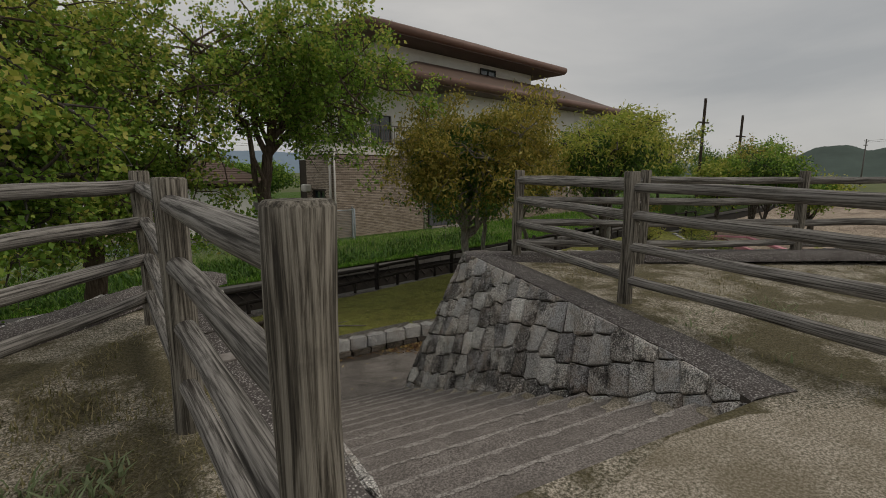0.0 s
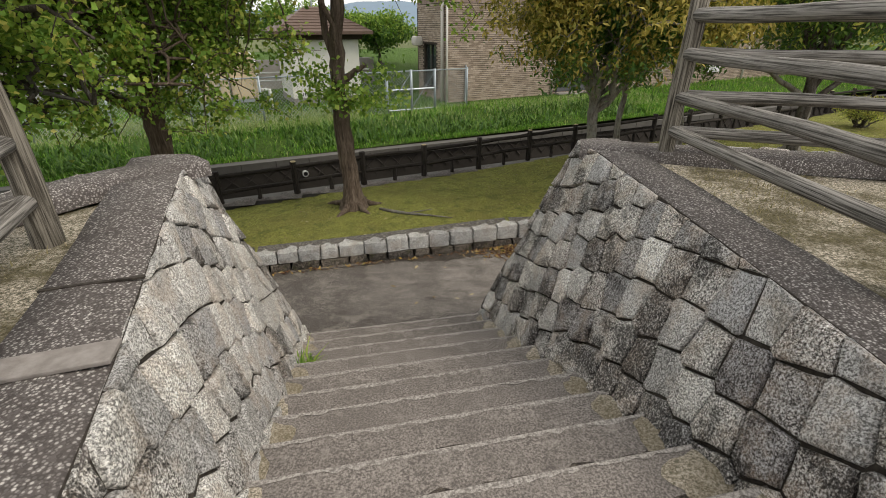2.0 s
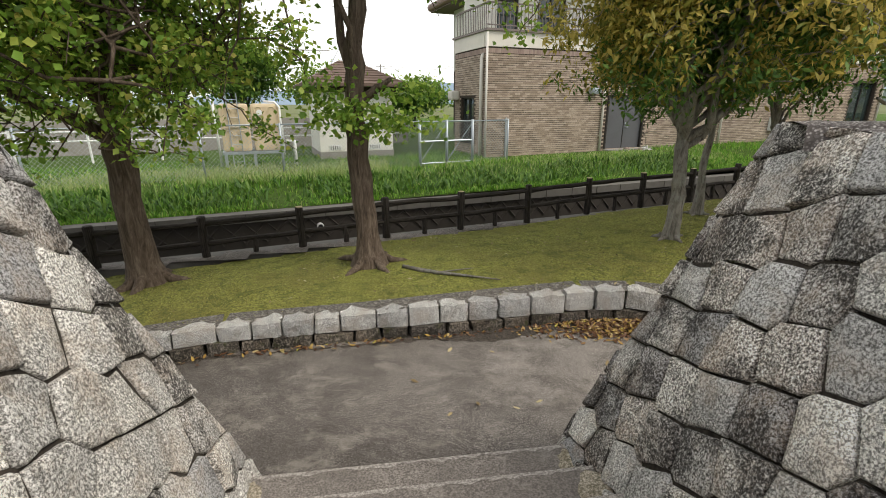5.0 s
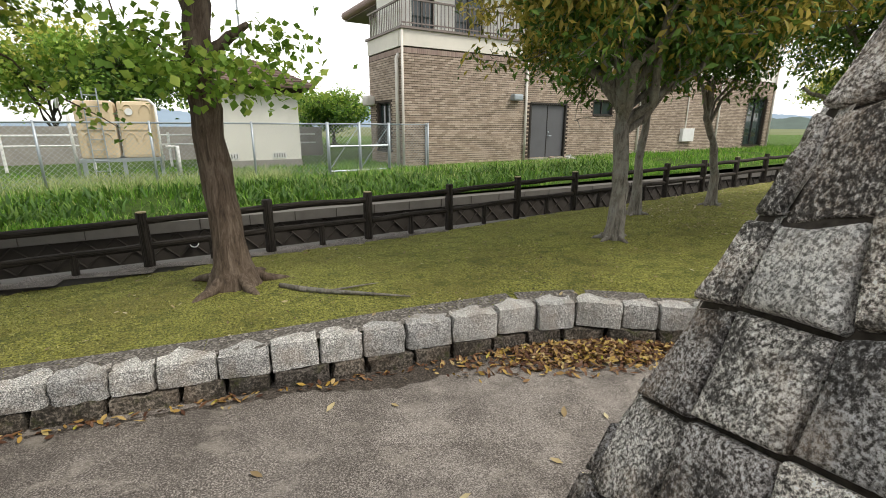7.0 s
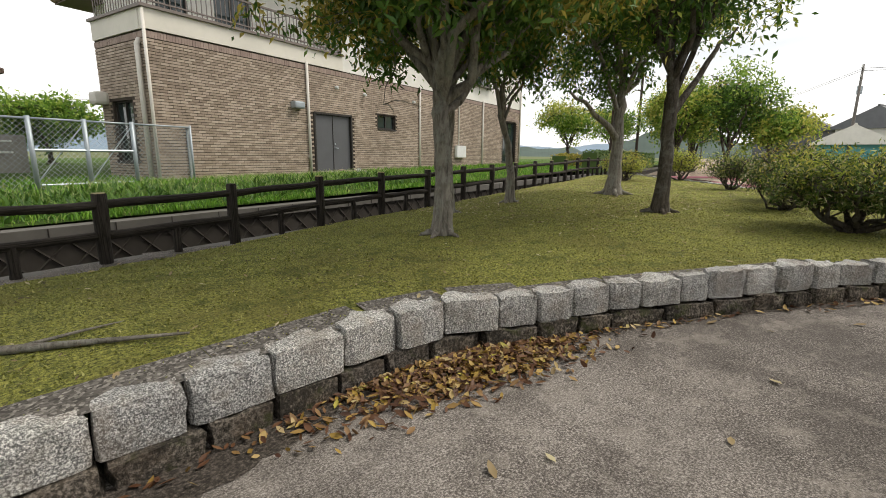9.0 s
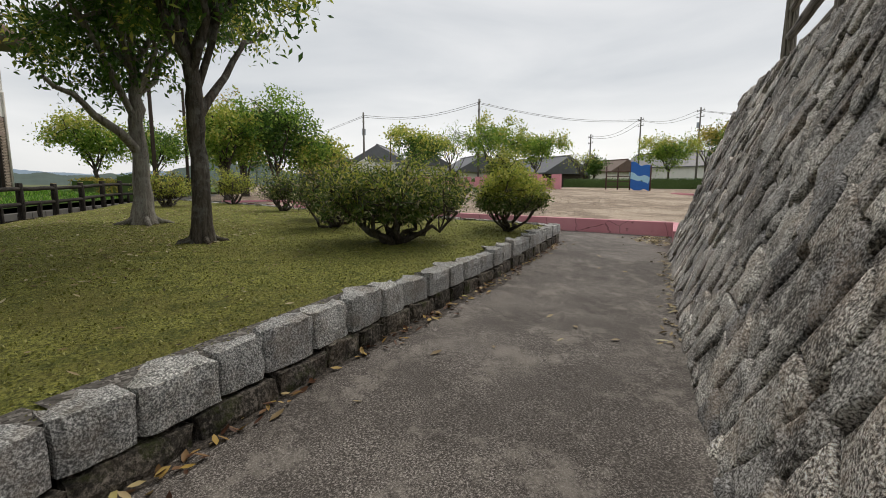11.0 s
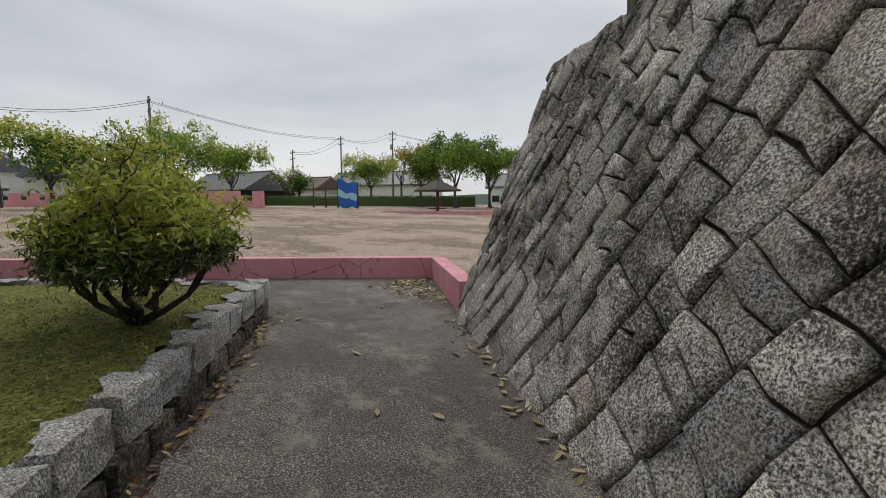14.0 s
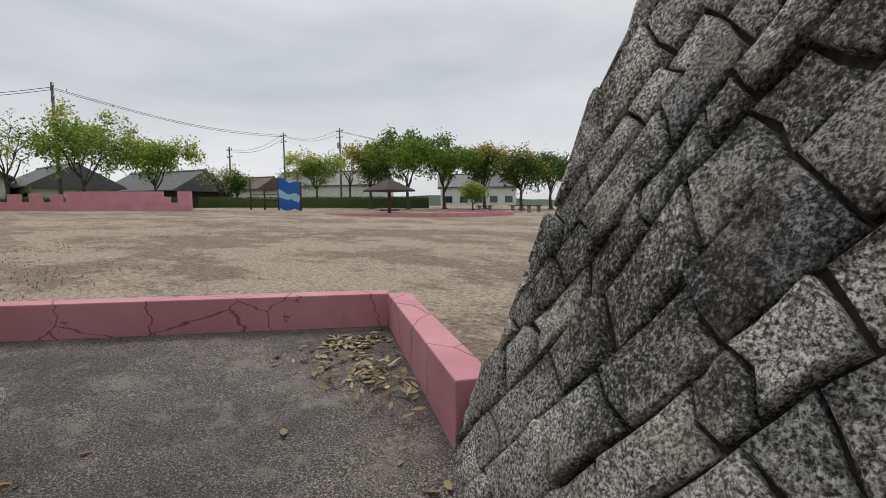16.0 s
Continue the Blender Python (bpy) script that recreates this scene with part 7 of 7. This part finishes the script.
for x, y, h, r, lf, sc, sd, lb in ((26.5, 13.6, 5.2, 2.2, LEAF_DEEP, LEAF_FRESH, 133, "dark dense evergreen at the far end of the lawn"), (25.2, 15.4, 4.6, 1.7, LEAF_FRESH, LEAF_LIME, 134, "bright green young tree at the far end of the lawn"), (30.5, 16.5, 5.6, 2.4, LEAF_DEEP, LEAF_AMBER, 135, "dark evergreen behind the lawn's end")):
    tree(lb, [(x, y, 0.3), (x, y, 1.0), (x + 0.1, y, 1.7)], 0.13, ((x, y, 0.4 + h * 0.58), (r, r, h * 0.4)), 9, 8, 9000, lf, BARK_DARK, sd, 0.16, 0.6, second=(sc, 0.6), wide=0.55)
park_tree("bright green tree beyond the hall", 48.0, 36, 5.4, 3.0, 4500, 129, LEAF_FRESH, (LEAF_LIME, 0.6), z=0.5)
park_tree("green tree beyond the hall", 55.0, 42, 5.8, 3.0, 4500, 130, LEAF_FRESH, (LEAF_DEEP, 0.4), z=0.5)
park_tree("green tree at the park's edge", 60.0, 33, 6.0, 2.8, 5000, 131, LEAF_DEEP, (LEAF_FRESH, 0.5), z=0.5)
park_tree("slim pale-barked tree", 59.0, 23, 5.0, 1.6, 2000, 132, LEAF_FRESH, (LEAF_LIME, 0.8), z=0.45, rt=0.12, size=0.15)
for i, (x, y, h, r, lf, sc) in enumerate(((-16, 33, 6.5, 3.8, LEAF_FRESH, LEAF_LIME), (-11, 38, 7.5, 4.2, LEAF_FRESH, LEAF_LIME), (-6.5, 36, 6.5, 3.3, LEAF_DEEP, LEAF_FRESH), (-22, 30, 6, 3.6, LEAF_DEEP, LEAF_LIME), (-1.5, 42, 5, 3.4, LEAF_DEEP, LEAF_FRESH), (5, 46, 4.2, 3.4, LEAF_DEEP, LEAF_FRESH), (0.5, 55, 4.5, 4, LEAF_FRESH, LEAF_LIME), (-30, 36, 7, 4.5, LEAF_FRESH, LEAF_LIME))):
    tree("roadside tree beyond the tanks", [(x, y, 0.5), (x, y, 1.2), (x, y, 0.5 + h * 0.25)], 0.15, ((x, y, 0.5 + h * 0.58), (r, r, h * 0.42)), 9, 8, 9500, lf, BARK_DARK, 140 + i, 0.27, 0.6, second=(sc, 0.6), wide=0.6, group="trees behind the tanks")


def pole(x, y, h, z, arms=2, trans=False):
    p = thing("utility_pole", "concrete utility pole with crossarms and insulators", "utility pole")
    part("mast", Geo().tube([(x, y, z - 0.3), (x, y, z + h)], [0.17, 0.1], 8), POLE, p, smooth=True)
    for k in range(arms):
        part("crossarm", Geo().box(x - 0.9, y - 0.05, z + h - 0.5 - k * 0.9, x + 0.9, y + 0.05, z + h - 0.42 - k * 0.9), POLE, p)
        for q in (-0.8, 0.0, 0.8):
            part("insulator", Geo().tube([(x + q, y, z + h - 0.42 - k * 0.9), (x + q, y, z + h - 0.2 - k * 0.9)], 0.06, 6), WHITE, p)
    if trans:
        part("transformer", Geo().tube([(x + 0.35, y, z + h - 2.9), (x + 0.35, y, z + h - 2.1)], 0.25, 10), GALV, p)
    return Vector((x, y, z + h - 0.3))


tips = []
for b, d, h, tr in ((81, 58, 10, True), (96.2, 52, 11, False), (117.0, 75, 11.5, False), (123.4, 72, 12, True), (111.2, 70, 8.5, False)):
    x, y = at(b, d)
    tips.append(pole(x, y, h, 0.9, 2, tr))
x, y = at(70, 120)
t0 = pole(x, y, 10, 0.9)
x, y = 22.0, 95.0
t1 = pole(x, y, 10, 0.6, 2, True)
x, y = 3.0, 110.0
t2 = pole(x, y, 10, 0.6)
x, y = at(150, 110)
t3 = Vector((x, y, 10))


def cable(a, b, sag, r=0.022):
    pts = [a.lerp(b, k / 14) - Vector((0, 0, sag * math.sin(math.pi * k / 14))) for k in range(15)]
    tagged(part("power_cable", Geo().tube(pts, r, 4), BLACK), "dark overhead power cable sagging between poles", "cable")


for a, b in ((t0, tips[0]), (tips[0], tips[1]), (tips[1], tips[2]), (tips[2], tips[3]), (tips[3], t3), (tips[4], tips[2]), (t2, t1)):
    for k in range(2):
        o = Vector((0.6 - 1.2 * k, 0, -0.4 * k))
        cable(a + o, b + o, 0.9)
for x, y, h in ((37.6, 24.8, 9.3), (46.0, 26.5, 8.6)):
    p = thing("wooden_pole", "dark bare wooden utility pole beyond the lawn", "utility pole")
    part("mast", Geo().tube([(x, y, 0.3), (x, y, 0.6 + h)], [0.14, 0.11], 8), DARKWOOD, p)
    part("crossarm", Geo().box(x - 0.7, y - 0.05, h - 1.4, x + 0.7, y + 0.05, h - 1.28), DARKWOOD, p)
lx, ly = at(83.5, 44)
lamp = thing("park_lamp", "tall slim park lamp with a round glass head", "street lamp")
part("mast", Geo().tube([(lx, ly, 0.4), (lx, ly, 6.2)], [0.08, 0.05], 8), BROWN_STEEL, lamp)
part("lamp_head", Geo().tube([(lx, ly, 6.15), (lx, ly, 6.3), (lx, ly, 6.55), (lx, ly, 6.65)], [0.1, 0.27, 0.27, 0.1], 12), WHITE, lamp, "round white lamp head")


def house(label, x, y, w, d, h, rz, wall, roofm, z=0.8, pitch=0.32, seed=1):
    h *= 0.85
    hs = thing("house", label if len(label.split()) > 3 else label + " with pitched roof", "house", at=pose(x, y, z, 0, 0, rz))
    part("wall", Geo().box(-w / 2, -d / 2, -0.4, w / 2, d / 2, h), wall, hs)
    e, rh = 0.6, d * pitch
    g = Geo().add([(-w / 2 - e, -d / 2 - e, h), (w / 2 + e, -d / 2 - e, h), (w / 2 + e, d / 2 + e, h), (-w / 2 - e, d / 2 + e, h), (-w / 2 - e, 0, h + rh), (w / 2 + e, 0, h + rh), (-w / 2 - e, -d / 2 - e, h - 0.15), (w / 2 + e, -d / 2 - e, h - 0.15), (w / 2 + e, d / 2 + e, h - 0.15), (-w / 2 - e, d / 2 + e, h - 0.15)], [(0, 1, 5, 4), (2, 3, 4, 5), (1, 2, 5), (3, 0, 4), (9, 8, 7, 6), (6, 7, 1, 0), (7, 8, 2, 1), (8, 9, 3, 2), (9, 6, 0, 3)])
    part("roof", g, roofm, hs, "pitched tiled roof")
    part("ridge", Geo().tube([(-w / 2 - e, 0, h + rh), (w / 2 + e, 0, h + rh)], 0.15, 6), roofm, hs)
    rnd = random.Random(seed)
    n = max(2, int(w / 2.6))
    for sy in (-1, 1):
        for fl in range(max(1, int(h / 2.7))):
            for k in range(n):
                cx = -w / 2 + w * (k + 0.5) / n
                wd = part("window", Geo().box(cx - 0.7, sy * d / 2 - 0.04, 0.9 + fl * 2.7, cx + 0.7, sy * d / 2 + 0.04, 2.1 + fl * 2.7), FRAME, hs)
                part("pane", Geo().box(cx - 0.62, sy * d / 2 - 0.05, 0.98 + fl * 2.7, cx + 0.62, sy * d / 2 + 0.05, 2.02 + fl * 2.7), GLASS, wd)
    return hs


for i, (b, d, w, dp, h, rz, wl_, rf_, lb) in enumerate((
    (105, 72, 14, 8, 3.0, 20, DARKWOOD, TILE_GREY, "traditional house with grey tiled roof"),
    (96, 70, 12, 8, 3.2, 10, PLASTER, TILE_GREY, "single-storey house with grey tiled roof"),
    (122.5, 95, 22, 9, 5.2, 30, PLASTER_W, TILE_GREY, "long white two-storey building"),
    (113.5, 90, 9, 7, 4.0, 20, PLASTER, ROOF, "cream house with brown roof"),
    (116.5, 105, 10, 7, 5.0, 20, PLASTER_W, TILE_GREY, "white two-storey house"),
    (84.5, 75, 10, 8, 5.2, -10, PLASTER_W, TILE_GREY, "white two-storey house with grey roof"),
    (78.0, 85, 14, 9, 5.4, 0, TILE_GREY, TILE_GREY, "large house with dark tiled roof"),
    (89.5, 66, 8, 7, 4.2, -5, PLASTER, TILE_GREY, "cream house with grey gable"),
    (81.5, 62, 8, 6, 2.6, 5, TEAL, PLASTER_W, "low shed with teal walls"),
    (140, 90, 14, 8, 4.5, 45, PLASTER_W, TILE_GREY, "white house behind the trees"))):
    x, y = at(b, d)
    house(lb, x, y, w, dp, h, rz, wl_, rf_, seed=i)


def hills(name, label, R, b0, b1, h, seed, mat):
    rng = np.random.default_rng(seed)
    g = Geo()
    n = 360
    phase = rng.uniform(0, 6, 5)
    for k in range(n + 1):
        b = b0 + (b1 - b0) * k / n
        e = sum(math.sin(k * f * 0.0325 + p) / f for f, p in zip((1, 2.1, 3.7, 6.1, 11), phase))
        top = h * (0.55 + 0.28 * e) * math.sin(math.pi * min(1, max(0, (k + 2) / (n + 4)))) ** 0.4 + rng.uniform(0, h * 0.02)
        x, y = at(b, R)
        x2, y2 = at(b, R * 1.25)
        g.v += [(x, y, -3), (x2, y2, max(2, top))]
    for k in range(n):
        g.f.append((2 * k, 2 * k + 2, 2 * k + 3, 2 * k + 1))
    structure(part(name, g, mat, smooth=True), label, "hills")


hills("backdrop", "distant hills with blue haze in their colour", 1100, -40, 70, 75, 151, HILL_HAZE)
hills("backdrop", "wooded hill behind the town", 420, 40, 95, 30, 152, HILL)
hills("backdrop", "low wooded hills far off", 700, 70, 165, 26, 153, HILL)


# ---- pieces of the walls, last ----
def over_steps(p):
    return p.z > stair_z(p.y) - 0.3


stones(wall_right, R_FOOT, R_TOP, 0.31, 0.27, -20, 21, lambda p: [STONE, STONE_PALE, STONE_BROWN], 2.7, -1, 0.045, 0.13, 0.07, over_steps, wedged=True)
stones(wall_right, list(reversed(F_FOOT)), list(reversed(F_TOP)), 0.25, 0.285, 55, 22, lambda p: [STONE, STONE, STONE_BROWN] if p.x > 5.2 else [STONE_PALE, STONE_PALE, STONE], 2.75, 1, 0.045, 0.02, 0.05)
stones(wall_right, list(reversed(S_FOOT)), list(reversed(S_TOP)), 0.36, 0.5, 52, 23, lambda p: [STONE], 2.7, 1, 0.04)
stones(wall_left, L_FOOT, L_TOP, 0.32, 0.27, -28, 24, lambda p: [STONE_PALE, STONE_PALE, STONE_PALE, STONE], 2.75, 1, 0.036, 0.13, 0.07, over_steps, wedged=True)
stones(wall_left, G_FOOT[:4], G_TOP[:4], 0.33, 0.44, 50, 25, lambda p: [STONE_PALE, STONE], 2.75, 1, 0.045)
